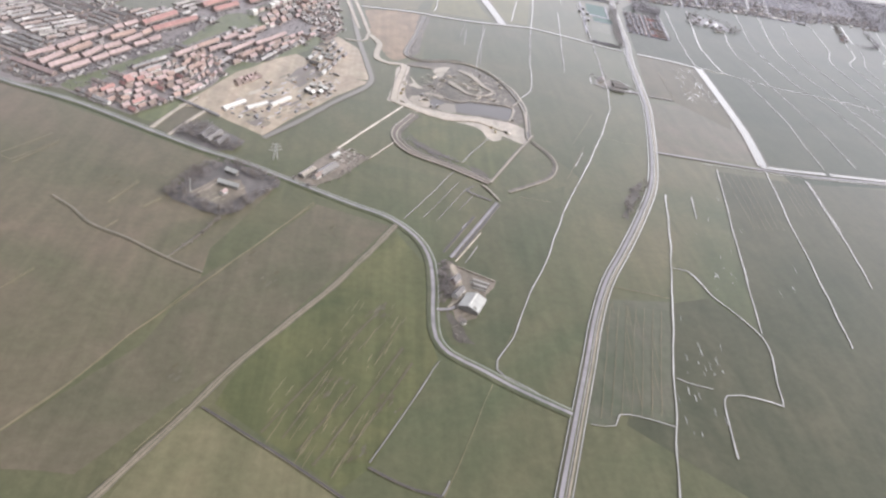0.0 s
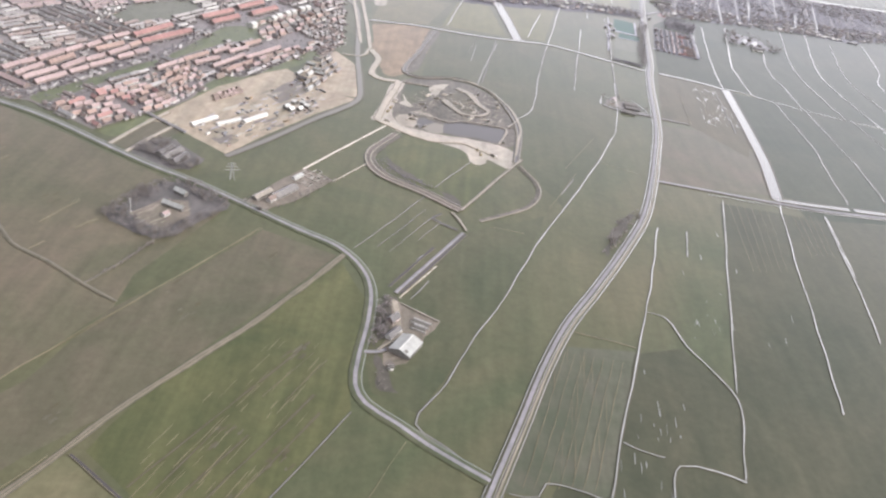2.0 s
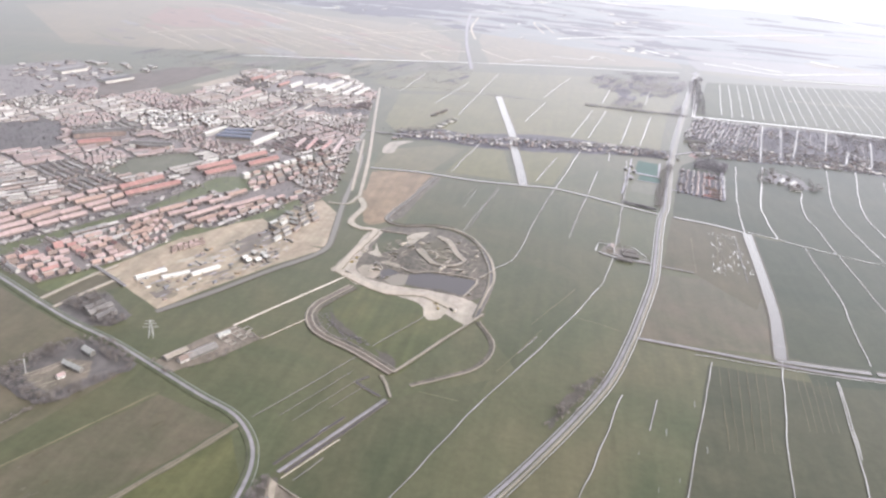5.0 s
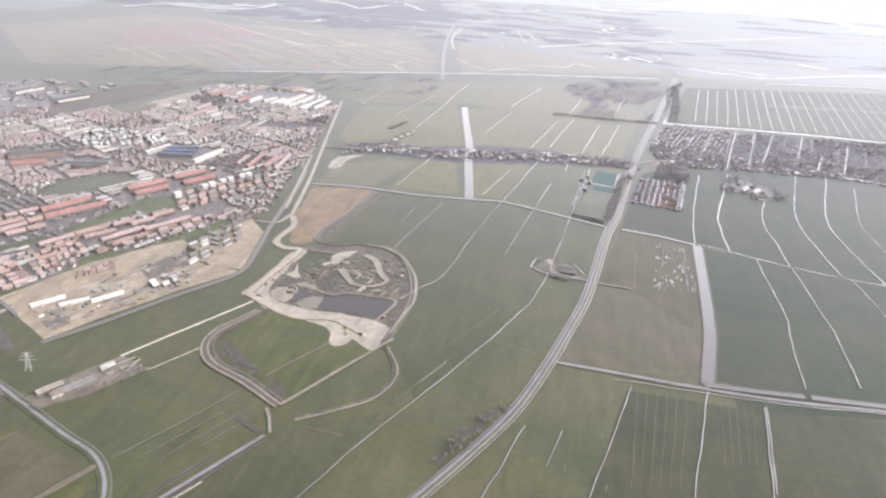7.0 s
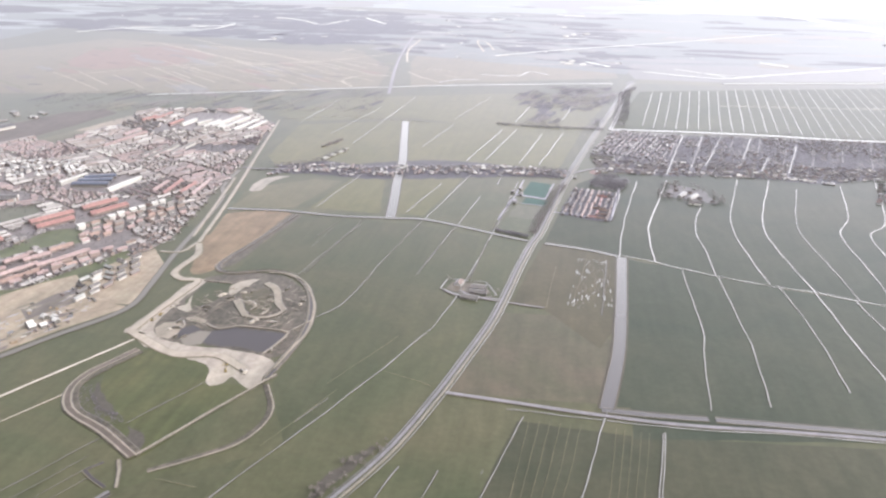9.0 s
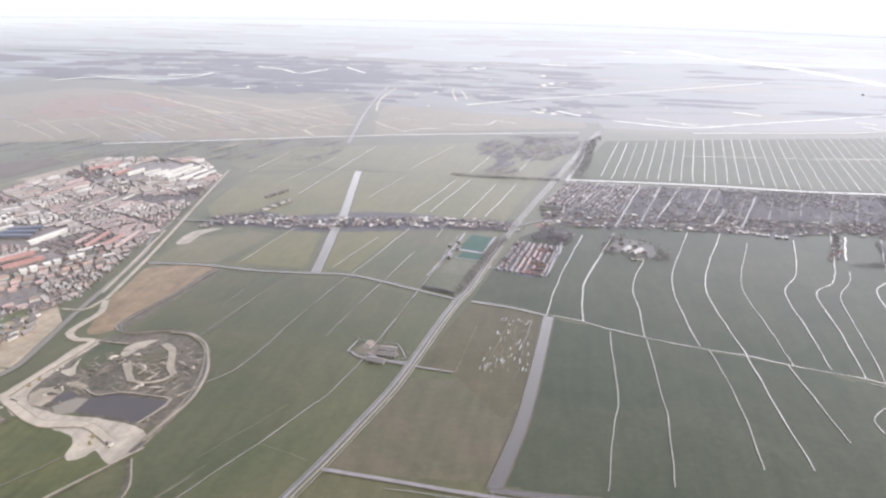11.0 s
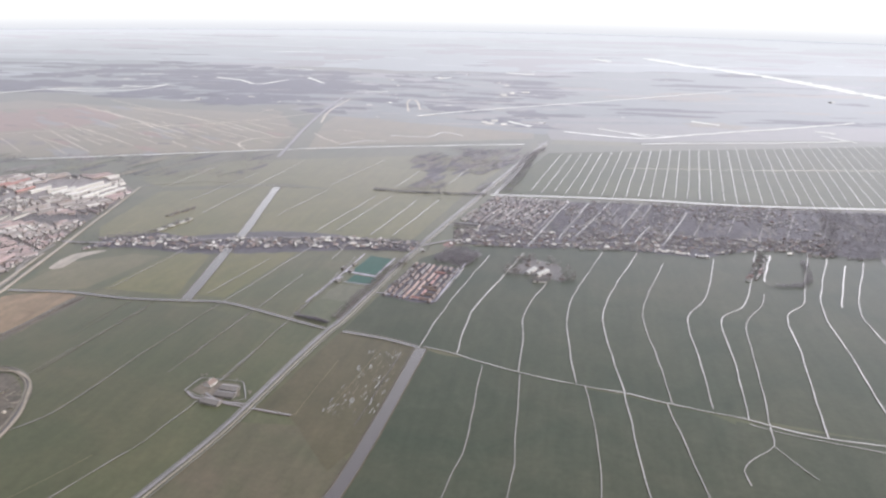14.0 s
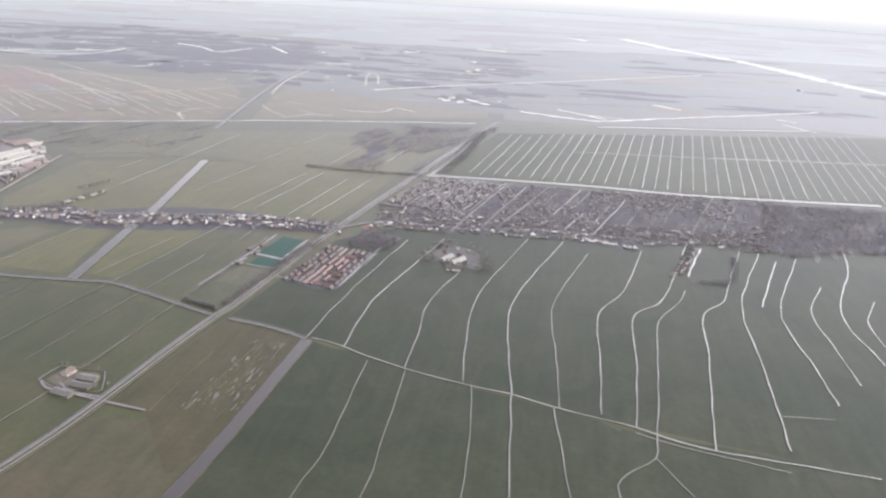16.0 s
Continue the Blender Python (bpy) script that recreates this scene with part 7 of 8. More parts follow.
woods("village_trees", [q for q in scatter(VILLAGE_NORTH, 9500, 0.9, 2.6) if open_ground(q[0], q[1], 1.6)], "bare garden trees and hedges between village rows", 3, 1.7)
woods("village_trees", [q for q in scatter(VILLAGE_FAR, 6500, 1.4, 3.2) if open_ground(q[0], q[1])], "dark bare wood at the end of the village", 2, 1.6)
for edge, n in ((VERGE_HIGH[:8], 300), (VERGE_LOW[:11], 170)):
    woods("town_trees", along([(x - 5, y + 2) for x, y in edge], n, 1.2, 2.6, 3.6), "bare garden trees along the green verge", 1, 1.2)
    crowd("town_houses", [(x, y, LONG + random.uniform(-8, 8), random.uniform(1.4, 3.2), random.uniform(1.2, 1.9), 0.9, 0.5) for x, y, _ in along([(x - 5, y + 2) for x, y in edge], n // 3, 0, 1, 3.2)], "sheds and garages in gardens along the verge", TOWN_ROOF_PALE)
INDUSTRY = [(-496, 1105), (-600, 945), (-500, 790), (-415, 960), (-405, 1040), (-372, 1128)]
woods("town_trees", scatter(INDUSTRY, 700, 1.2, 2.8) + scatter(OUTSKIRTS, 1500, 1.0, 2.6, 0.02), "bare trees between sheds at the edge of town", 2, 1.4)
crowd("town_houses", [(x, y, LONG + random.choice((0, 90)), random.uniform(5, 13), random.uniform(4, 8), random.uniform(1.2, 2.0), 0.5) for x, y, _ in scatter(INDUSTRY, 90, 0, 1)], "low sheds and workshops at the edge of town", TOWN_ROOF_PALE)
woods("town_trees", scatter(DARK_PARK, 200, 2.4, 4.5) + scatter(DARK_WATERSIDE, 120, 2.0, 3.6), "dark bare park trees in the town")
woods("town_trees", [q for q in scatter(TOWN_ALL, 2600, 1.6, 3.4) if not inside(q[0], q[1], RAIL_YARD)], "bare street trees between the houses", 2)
for quad, n in ((SEMI_WEST, 230), (SEMI_MID, 90), (SEMI_EAST, 150), (SEMI_TOP, 110), (TERRACE_SOUTH, 190), (TERRACE_EAST, 150), (TERRACE_TOP, 100), (SCHOOL_ZONE, 50), (ARC_ZONE, 30)):
    woods("town_trees", scatter(quad, n, 1.4, 2.9), "small bare garden trees between the rows", 1, 1.1)
STRIP_TURN = heading_of(VILLAGE_NORTH[0], VILLAGE_NORTH[3])
VILLAGE_GROVE = [(309, 958), (338, 945), (350, 985), (318, 1000)]
parcel("grove_floor", VILLAGE_GROVE)
woods("village_trees", scatter(VILLAGE_GROVE, 190, 2.6, 5.0), "dense dark bare grove at the crossroads", 1, 1.2)
woods("village_trees", scatter(RED_VILLAGE, 620, 0.9, 2.0), "bare trees between village terraces", 1)
woods("wood", along(COMB_ROADTREES[1:], 130, 2.0, 4.0, 6), "bare trees along the far end of the road")
woods("hedge", along(ESTATE_HEDGE, 90, 0.7, 1.5, 1.4), "bare hedge and shrubs round the village estate", 1, 1.3)
woods("hedge", along(SPORT_HEDGE, 90, 1.4, 2.6, 1.3) + along(SPORT_LINE, 50, 0.9, 1.6, 0.7), "dark bare hedge round the grass pitch", 0, 1.4)
woods("roadside_trees", along(ROAD_TREES, 420, 1.2, 2.8, 4.5), "brown bare trees and shrubs beside the main road", 1, 1.2, TWIGS_GROVE)


COVERS = [0]


def blobs(name, spots, mats, label, category, turn=0.0, z0=0.17):
    """Ragged flat patches of cover with uneven outlines, laid over one another."""
    verts, faces, index = [], [], []
    COVERS[0] += 1
    z0 += 0.000037 * COVERS[0]
    c, s = math.cos(radians(turn)), math.sin(radians(turn))
    for n, (x, y, rx, ry) in enumerate(spots):
        k = random.choice((17, 20, 23))
        base, ph = len(verts), random.uniform(0, 50)
        for i in range(k):
            a = 6.28318 * i / k
            r = 1 + 0.75 * noise.noise(Vector((math.cos(a) * 1.7 + ph, math.sin(a) * 1.7, ph))) + random.uniform(-0.14, 0.14)
            u, v = r * rx * math.cos(a), r * ry * math.sin(a)
            verts.append((x + c * u - s * v, y + s * u + c * v, z0 + 0.0003 * n))
        verts.append((x, y, z0 + 0.0003 * n))
        faces += [(base + i, base + (i + 1) % k, base + k) for i in range(k)]
        index += [random.randrange(len(mats))] * k
    return tagged(new(name, mesh_of(name, verts, faces, mats, index)), label, category, kind="stuff")


def zone_spots(quad, count, rx, ry):
    return [(x, y, random.uniform(*rx), random.uniform(*ry)) for x, y, _ in scatter(quad, count, 0, 1)]


FIELD_TURN = 72.0
blobs("garden_plots", zone_spots(VILLAGE_NORTH, 260, (3, 15), (1.0, 3.0)) + zone_spots(VILLAGE_FAR, 70, (6, 26), (2, 6)), [GRASS["garden"], GRASS["grove_floor"], GRASS["dark_scrub"], GRASS["town_garden"], GRASS["brown_scrub"]], "narrow garden plots behind the village street", "gardens", STRIP_TURN)
blobs("reed_beds", [q for q in zone_spots(BROWN_ZONE, 240, (5, 20), (2, 6)) if noise.noise(Vector((q[0] * 0.022, q[1] * 0.009, 2.0))) > -0.12], [GRASS["garden"], GRASS["dark_scrub"], GRASS["brown_scrub"], GRASS["grove_floor"]], "brown patches of reed and scrub on strip meadows", "reed", FIELD_TURN)
woods("scrub", [q for q in scatter(BROWN_ZONE, 4200, 0.9, 2.4) if noise.noise(Vector((q[0] * 0.022, q[1] * 0.009, 2.0))) + random.uniform(-0.1, 0.1) > -0.08], "dark bare scrub on the strip meadows", 3, 1.8)
woods("hedge", along([(191.5, 1205), (233.7, 1201), (287.2, 1203), (328, 1206)], 520, 1.0, 2.6, 3.5), "dark bare hedge across the strip meadows", 2, 1.6)
woods("roadside_trees", scatter(ROAD_BAND, 620, 1.4, 3.2), "dark bare trees between road and strip meadows", 2, 1.5)
woods("roadside_trees", along([(360, 1229), (522, 1236), (640, 1232), (720, 1243), (845, 1262)], 150, 1.0, 2.6, 2.0), "bare bushes along the far canal", 1, 1.6)
blobs("reed_beds", zone_spots(TAN_ZONE, 60, (12, 45), (4, 14)), [GRASS["tan_grass"], GRASS["red_grass"], GRASS["far_grass"], GRASS["light_grass"], GRASS["brown_scrub"]], "tan and reddish reed plots in a distant marsh", "reed", -35)
blobs("bushes", zone_spots(TAN_ZONE, 40, (4, 12), (2, 4)), [GRASS["far_wood"]], "dark bushes along distant marsh paths", "bushes", 5)
FAR_LEFT = [(-900, 1950), (-260, 1830), (-60, 1900), (-150, 2500), (-900, 2700)]
FAR_MID = [(-60, 1760), (380, 1640), (420, 2000), (300, 2700), (-150, 2500)]
FAR_RIGHT = [(380, 1760), (1300, 1900), (1700, 2900), (300, 2800)]
FAR_EDGE = [(-1900, 2500), (-900, 2700), (300, 2700), (1900, 3000), (2400, 4000), (300, 4300), (-2000, 3900)]
FAR_RIM = [(-3900, 2300), (-900, 2650), (300, 2650), (1900, 2900), (3900, 2500), (4600, 4900), (0, 5600), (-4600, 4900)]
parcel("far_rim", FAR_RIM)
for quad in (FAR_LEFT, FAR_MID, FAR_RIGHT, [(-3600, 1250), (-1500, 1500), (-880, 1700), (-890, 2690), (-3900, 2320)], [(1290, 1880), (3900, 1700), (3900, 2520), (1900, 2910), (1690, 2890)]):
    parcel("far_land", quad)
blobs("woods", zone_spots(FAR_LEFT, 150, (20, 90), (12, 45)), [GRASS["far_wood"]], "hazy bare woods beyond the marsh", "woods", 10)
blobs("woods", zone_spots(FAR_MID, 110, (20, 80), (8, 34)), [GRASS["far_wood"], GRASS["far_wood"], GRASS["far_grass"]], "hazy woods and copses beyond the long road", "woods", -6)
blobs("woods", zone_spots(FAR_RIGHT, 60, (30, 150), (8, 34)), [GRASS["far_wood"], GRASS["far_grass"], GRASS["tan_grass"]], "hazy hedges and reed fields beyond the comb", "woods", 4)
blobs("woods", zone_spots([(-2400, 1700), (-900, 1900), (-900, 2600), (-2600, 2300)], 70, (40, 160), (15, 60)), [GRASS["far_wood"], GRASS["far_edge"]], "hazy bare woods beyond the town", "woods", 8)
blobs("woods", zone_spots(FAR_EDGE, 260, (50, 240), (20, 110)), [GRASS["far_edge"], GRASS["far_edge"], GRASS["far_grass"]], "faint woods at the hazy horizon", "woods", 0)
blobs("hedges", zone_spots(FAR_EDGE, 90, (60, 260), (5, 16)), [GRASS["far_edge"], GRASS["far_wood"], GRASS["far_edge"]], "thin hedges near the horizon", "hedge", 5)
blobs("hedges", zone_spots(FAR_MID, 90, (14, 60), (2, 6)), [GRASS["far_wood"], GRASS["tan_grass"], GRASS["bank_pale"]], "thin hedges and pale tracks beyond the long road", "hedge", 8)
blobs("hedges", zone_spots(FAR_RIGHT, 55, (20, 110), (2, 7)), [GRASS["far_wood"], GRASS["tan_grass"], GRASS["bank_pale"]], "thin hedges and pale tracks beyond the comb", "hedge", 12)
blobs("hedges", zone_spots(FAR_LEFT, 90, (14, 70), (2, 7)), [GRASS["far_wood"], GRASS["tan_grass"], GRASS["bank_pale"]], "thin hedges and pale tracks beyond the marsh", "hedge", 6)
PALE_ROOF = built("pale_distant_roofs", (0.5, 0.5, 0.5), (0.7, 0.7, 0.7), 0.6, 0.0, True)
crowd("village_houses", [(x, y, random.choice((8, 98)) + random.uniform(-6, 6), random.uniform(2.4, 4.5), 2.2, 1.2, 0.9) for x, y, _ in along(VILLAGE_BAND, 40, 0, 1, 16) + scatter(VILLAGE_EAST, 30, 0, 1)], "small white and pale houses along the village street", PALE_ROOF)
crowd("village_houses", [(x, y, random.choice((0, 90)) + random.uniform(-10, 10), random.uniform(2.0, 4.2), 1.8, 1.0, 0.6) for x, y, _ in along([(500, 1026), (527, 1024), (552, 1018), (556, 1017)], 26, 0, 1, 3.0) + along([(600, 1050), (640, 1056)], 6, 0, 1, 4) + along([(318, 1016), (430, 1022)], 16, 0, 1, 8)], "white houses at the edge of the village", PALE_ROOF)
crowd("far_houses", [(x, y, random.uniform(0, 180), random.uniform(6, 14), random.uniform(5, 8), 0.4, 1.0) for x, y, _ in scatter(FAR_LEFT, 14, 0, 1) + scatter(FAR_MID, 18, 0, 1) + scatter(FAR_RIGHT, 8, 0, 1)], "scattered pale farms and houses in the distance", PALE_ROOF)
crowd("far_houses", [(x, y, random.uniform(0, 30), random.uniform(9, 16), random.uniform(9, 13), 0.5, 2.4) for x, y in WHITE_FARMS], "cluster of white farm sheds in the distance", PALE_ROOF)
blobs("field_strips", zone_spots(OUTSKIRTS, 46, (8, 40), (2, 7)), [GRASS["tan_grass"], GRASS["light_grass"], GRASS["brown_scrub"], GRASS["garden"], GRASS["comb_grass"]], "mixed garden and field strips at the edge of town", "field", FIELD_TURN)
blobs("sand_patches", zone_spots(CLUTTER, 46, (1.5, 8), (0.8, 3)), [GRASS["dirt"], GRASS["bank_pale"], GRASS["asphalt_yard"], GRASS["pale_mud"]], "scraped and rutted patches on the building sand", "sand", LONG)
woods("grove_trees", scatter(BELT_WEST, 80, 1.8, 3.6) + scatter(BELT_SOUTH, 100, 1.8, 3.6) + scatter(BELT_NORTH, 50, 1.8, 3.4) + scatter(GROVE2, 120, 2.2, 4.0, 0.06) + scatter(FARM1_SCRUB, 60, 1.4, 3.0) + along(FARM5 + FARM5[:1], 90, 2.0, 4.0, 6), "tangled bare undergrowth round farmyards", 1, 1.2, TWIGS_GROVE)

def furrows(name, quad, count, lo, hi, width, turn, mat, label):
    """Thin wet strips lying along the working direction of a field."""
    verts, faces = [], []
    c, s = math.cos(radians(turn)), math.sin(radians(turn))
    for x, y, ln in scatter(quad, count, lo, hi):
        k = 5
        w0 = random.uniform(0.4, 1.0) * width
        base = len(verts)
        for i in range(k + 1):
            u = (i / k - 0.5) * ln
            w = w0 * (0.25 + 0.75 * math.sin(math.pi * (0.08 + 0.84 * i / k))) * random.uniform(0.7, 1.2)
            o = random.uniform(-0.12, 0.12)
            for side in (-1, 1):
                v = side * w / 2 + o
                verts.append((x + c * u - s * v, y + s * u + c * v, 0.345 + 0.0004 * (base % 97)))
        faces += [(base + 2 * i, base + 2 * i + 2, base + 2 * i + 3, base + 2 * i + 1) for i in range(k)]
    return tagged(new(name, mesh_of(name, verts, faces, [mat])), label, "puddles", kind="stuff")


# ---- farms, sheds and halls ----
DOOR, FRAME = built("painted_door", (0.07, 0.065, 0.06), (0.11, 0.10, 0.09), 0.6), built("white_window_frame", (0.55, 0.55, 0.55), (0.65, 0.65, 0.65), 0.5)
PANE = water("window_glass", (0.03, 0.035, 0.04), 0.05, 0.0, 4.0)
FITTINGS = {}


def fitting(name, sx, sy, sz, mat):
    key = (name, sx, sy, sz)
    if key not in FITTINGS:
        FITTINGS[key] = box_mesh(name, sx, sy, sz, mat)
    return FITTINGS[key]


def ridge(name, ends, depth, eaves, rise, wall, roof, label, category="barn", group="", chimneys=0):
    """A building whose ridge runs between two places."""
    p, q = Vector(ends[0]), Vector(ends[1])
    m, w = (p + q) / 2, q - p
    base = building(name, m.x, m.y, math.degrees(math.atan2(w.y, w.x)), max(3, w.length), depth, eaves, rise, wall, roof, label, category, group, chimneys)
    ln = max(3, round(w.length))
    if category in ("house", "barn", "shed"):
        big = category == "barn"
        part("door", fitting("door", 1.6 if big else 0.7, 0.08, 1.6 if big else 1.2, DOOR), base, "dark door", pose(-ln * 0.18, -depth / 2 - 0.03, 0))
        for k in (0.12, 0.32):
            pane = part("window", fitting("window", 0.7, 0.08, 0.5, FRAME), base, "", pose(ln * k, -depth / 2 - 0.03, eaves * 0.45))
            part("pane", fitting("pane", 0.58, 0.06, 0.4, PANE), pane, "dark glass", pose(0, -0.03, 0.05))
    return base


barn = ridge("barn", BARN[:2], 10.8, 2.2, 1.9, WALL_DARK, ROOF_BARN, "big grey barn with corrugated roof and dark gable", "barn")
part("ridge_cap", box_mesh("ridge_cap", 13.2, 0.6, 0.12, ROOF_WHITE), barn, "pale ridge cap", pose(0, 0, 4.18))
part("door", box_mesh("door", 0.1, 3.4, 2.0, WALL_DARK), barn, "dark sliding door", pose(-6.55, 0.6, 0))
part("hatch", box_mesh("hatch", 1.6, 1.8, 0.12, WALL_DARK), barn, "dark roof hatch", pose(-5.0, -3.0, 3.25, 19, 0, 0))
ridge("shed", FARM1_SHED, 3.6, 1.8, 1.2, WALL_PALE, ROOF_DARK, "small grey farm shed beside the yard", "shed")
ridge("farmhouse", FARM1_HOUSE, 3.8, 2.2, 2.0, WALL_BRICK, ROOF_DARK, "small dark-roofed farmhouse among bushes", "house", chimneys=1)
parcel("dirt_yard", FARM1_YARD)
parcel("bank_pale", [(56.5, 370), (60.5, 367.5), (63, 357), (64.5, 346), (66.5, 340), (64.5, 339), (62, 346), (60.5, 357)])
parcel("asphalt_yard", [(59.2, 319.5), (61.3, 322.4), (64.8, 318.6), (62.3, 315.2)])
bank_path([(62.3, 365.8), (72, 360.6), (82, 355)], 0.5)
bank_path([(55, 327.3), (60, 333), (65, 341.5)], 1.0)
silo_base = tagged(new("silo"), "round pale slurry silo beside the barn", "silo")
silo_base.matrix_basis = pose(*FARM1_SILO[0], 0)


def drum(name, r, z0, z1, mat, k=20, open_top=False):
    v = [(r * math.cos(6.28318 * i / k), r * math.sin(6.28318 * i / k), z) for z in (z0, z1) for i in range(k)]
    f = [(i, (i + 1) % k, k + (i + 1) % k, k + i) for i in range(k)]
    if not open_top:
        f.append(tuple(range(k, 2 * k)))
    return mesh_of(name, v, f, [mat])


part("wall", drum("wall", 1.5, 0, 1.3, WALL_PALE, 20, True), silo_base)
part("cover", drum("cover", 1.42, 0.9, 1.15, WALL_DARK), silo_base, "dark cover")
for i in (0, 2):
    p, q = Vector(FARM1_CLAMPS[i]), Vector(FARM1_CLAMPS[i + 1])
    w = q - p
    clamp = tagged(new("silage_clamp"), "long silage clamp with pale walls under dark sheeting", "silage clamp", "silage clamps")
    clamp.matrix_basis = pose(*((p + q) / 2), 0, 0, 0, math.degrees(math.atan2(w.y, w.x)))
    for s in (-1.9, 1.9):
        part("side_wall", box_mesh("side_wall", w.length, 0.3, 1.0, WALL_PALE), clamp, at=pose(0, s, 0))
    part("silage", gable_meshes(w.length - 1, 3.4, 0.8, 0.5, WALL_DARK, WALL_DARK, 0.05)[1], clamp, "dark sheeted heap")

parcel("dirt_yard", FARM2_YARD)
ridge("farmhouse", FARM2_HOUSE, 3.6, 2.0, 1.4, WALL_PALE, ROOF_BROWN, "pale farmhouse with brown roof beside the road", "house", chimneys=1)
ridge("barn", FARM2_BARN, 5.4, 1.9, 1.5, WALL_DARK, ROOF_DARK, "long dark-roofed barn behind the white house")
ridge("barn", FARM2_SHED, 4.2, 1.8, 1.2, WALL_DARK, built("sandy_roof_sheet", (0.24, 0.215, 0.19), (0.28, 0.25, 0.225), 0.7, 5.0), "long barn with sandy pale roof")
ridge("shed", FARM2_LOW, 2.6, 1.5, 0.8, WALL_PALE, ROOF_STEEL, "small grey shed at the cattle pens", "shed")
for x, y in FARM2_PENS:
    pen = tagged(new("cattle_pen"), "square cattle pen with pale rails", "pen", "cattle pens")
    pen.matrix_basis = pose(x, y, 0, 0, 0, 65)
    for k in range(4):
        part("rail", box_mesh("rail", 4.2, 0.3, 0.6, WEATHERED), pen, at=pose(*((0, 2.1), (0, -2.1), (2.1, 0), (-2.1, 0))[k], 0.02, 0, 0, 0 if k < 2 else 90))

parcel("grove_floor", GROVE1)
parcel("dirt_yard", GROVE1_YARD)
for ends, d, roof in ((GROVE1_BARN_A, 2.6, ROOF_STEEL), (GROVE1_BARN_B, 3.4, ROOF_STEEL)):
    ridge("barn", ends, d, 2.2, 1.5, WALL_DARK, roof, "grey barn hidden among bare trees", "barn", "grove barns")
ridge("shed", GROVE1_SHED, 2.6, 1.8, 1.0, WALL_PALE, ROOF_PINK, "small brown shed in the farmyard", "shed")
furrows("rubble", GROVE1_YARD, 26, 3, 9, 1.3, 58, GRASS["bank_pale"], "pale rubble and timber strewn over the farmyard")
furrows("rubble", GROVE1_YARD, 26, 2, 7, 1.1, 40, GRASS["dirt"], "brown rubble strewn over the farmyard")
mast_x, mast_y = (-91.2, 414.5)
mast = tagged(new("mast"), "thin pale mast beside the cluttered farmyard", "mast")
mast.matrix_basis = pose(mast_x, mast_y, 0)
part("pole", drum("pole", 0.22, 0, 8.0, STEEL, 8), mast)
part("foot", box_mesh("foot", 1.0, 1.0, 0.3, WALL_PALE), mast, "concrete foot")
part("head", box_mesh("head", 0.9, 0.5, 0.6, STEEL, 7.6), mast)
parcel("grove_floor", GROVE2)
for ends in (GROVE2_BARN_A, GROVE2_BARN_B, GROVE2_BARN_C):
    ridge("barn", ends, 5.0, 2.2, 1.4, WALL_DARK, ROOF_DARK, "long grey barn in a walled yard", "barn", "upper yard barns")

# lattice pylon in the meadow
px0, py0 = PYLON[0]
pylon = tagged(new("pylon"), "grey lattice power pylon standing in the meadow", "pylon")
pylon.matrix_basis = pose(px0, py0, 0, 0, 0, 20)


def beam(p, q, r, mat, name):
    p, q = Vector(p), Vector(q)
    me = box_mesh(name, r, r, (q - p).length, mat)
    return me, Matrix.Translation(p) @ (q - p).to_track_quat("Z", "Y").to_matrix().to_4x4()


for sx, sy in ((-1, -1), (1, -1), (1, 1), (-1, 1)):
    me, at = beam((sx * 1.3, sy * 1.3, 0), (sx * 0.25, sy * 0.25, 11), 0.24, STEEL, "leg")
    part("leg", me, pylon, at=at)
for z, a in ((6.5, 4.2), (8.6, 3.4), (10.4, 2.4)):
    part("arm", box_mesh("arm", a * 2, 0.3, 0.25, STEEL), pylon, at=pose(0, 0, z))
for z in (1.5, 3.2, 4.8):
    s = 1.3 - 1.05 * z / 11
    for t in (0, 90):
        part("brace", box_mesh("brace", s * 2, 0.14, 0.14, STEEL), pylon, at=pose(0, 0, z, 0, 25, t))

# building site at the town
for ends in (SITE_SHED_A, SITE_SHED_B, SITE_SHED_C):
    ridge("shed", ends, 3.0, 1.6, 0.6, WALL_PALE, ROOF_WHITE, "long white site shed on pale sand", "shed", "white site sheds")
for i, (x, y) in enumerate(SITE_WHITE):
    building("new_house", x, y, 60 + 90 * (i % 2), 4, 3.6, 2.2, 1.0, WALL_DARK, ROOF_WHITE, "unfinished house with white sheeted roof on sand", "house", "houses under construction")
rows_of(SITE_ROW, 3, 6, 2.2, 1.4, 0.8, [WALL_BRICK], [ROOF_PINK, ROOF_BROWN, ROOF_BROWN], "unfinished brown row house on the building site", "unfinished row", 0.3, 0.5, "new_house", 0)
parcel("asphalt_yard", SITE_PAD)
p, q = Vector(SITE_BRIDGE[0]), Vector(SITE_BRIDGE[1])
bridge = tagged(new("bridge"), "narrow straight bridge over the green verge", "bridge")
bridge.matrix_basis = pose(*((p + q) / 2), 0.3, 0, 0, math.degrees(math.atan2((q - p).y, (q - p).x)))
part("deck", box_mesh("deck", (q - p).length, 1.9, 0.5, GRASS["asphalt"]), bridge)
for s in (-0.95, 0.95):
    part("parapet", box_mesh("parapet", (q - p).length, 0.2, 0.5, WALL_PALE, 0.5), bridge, at=pose(0, s, 0))

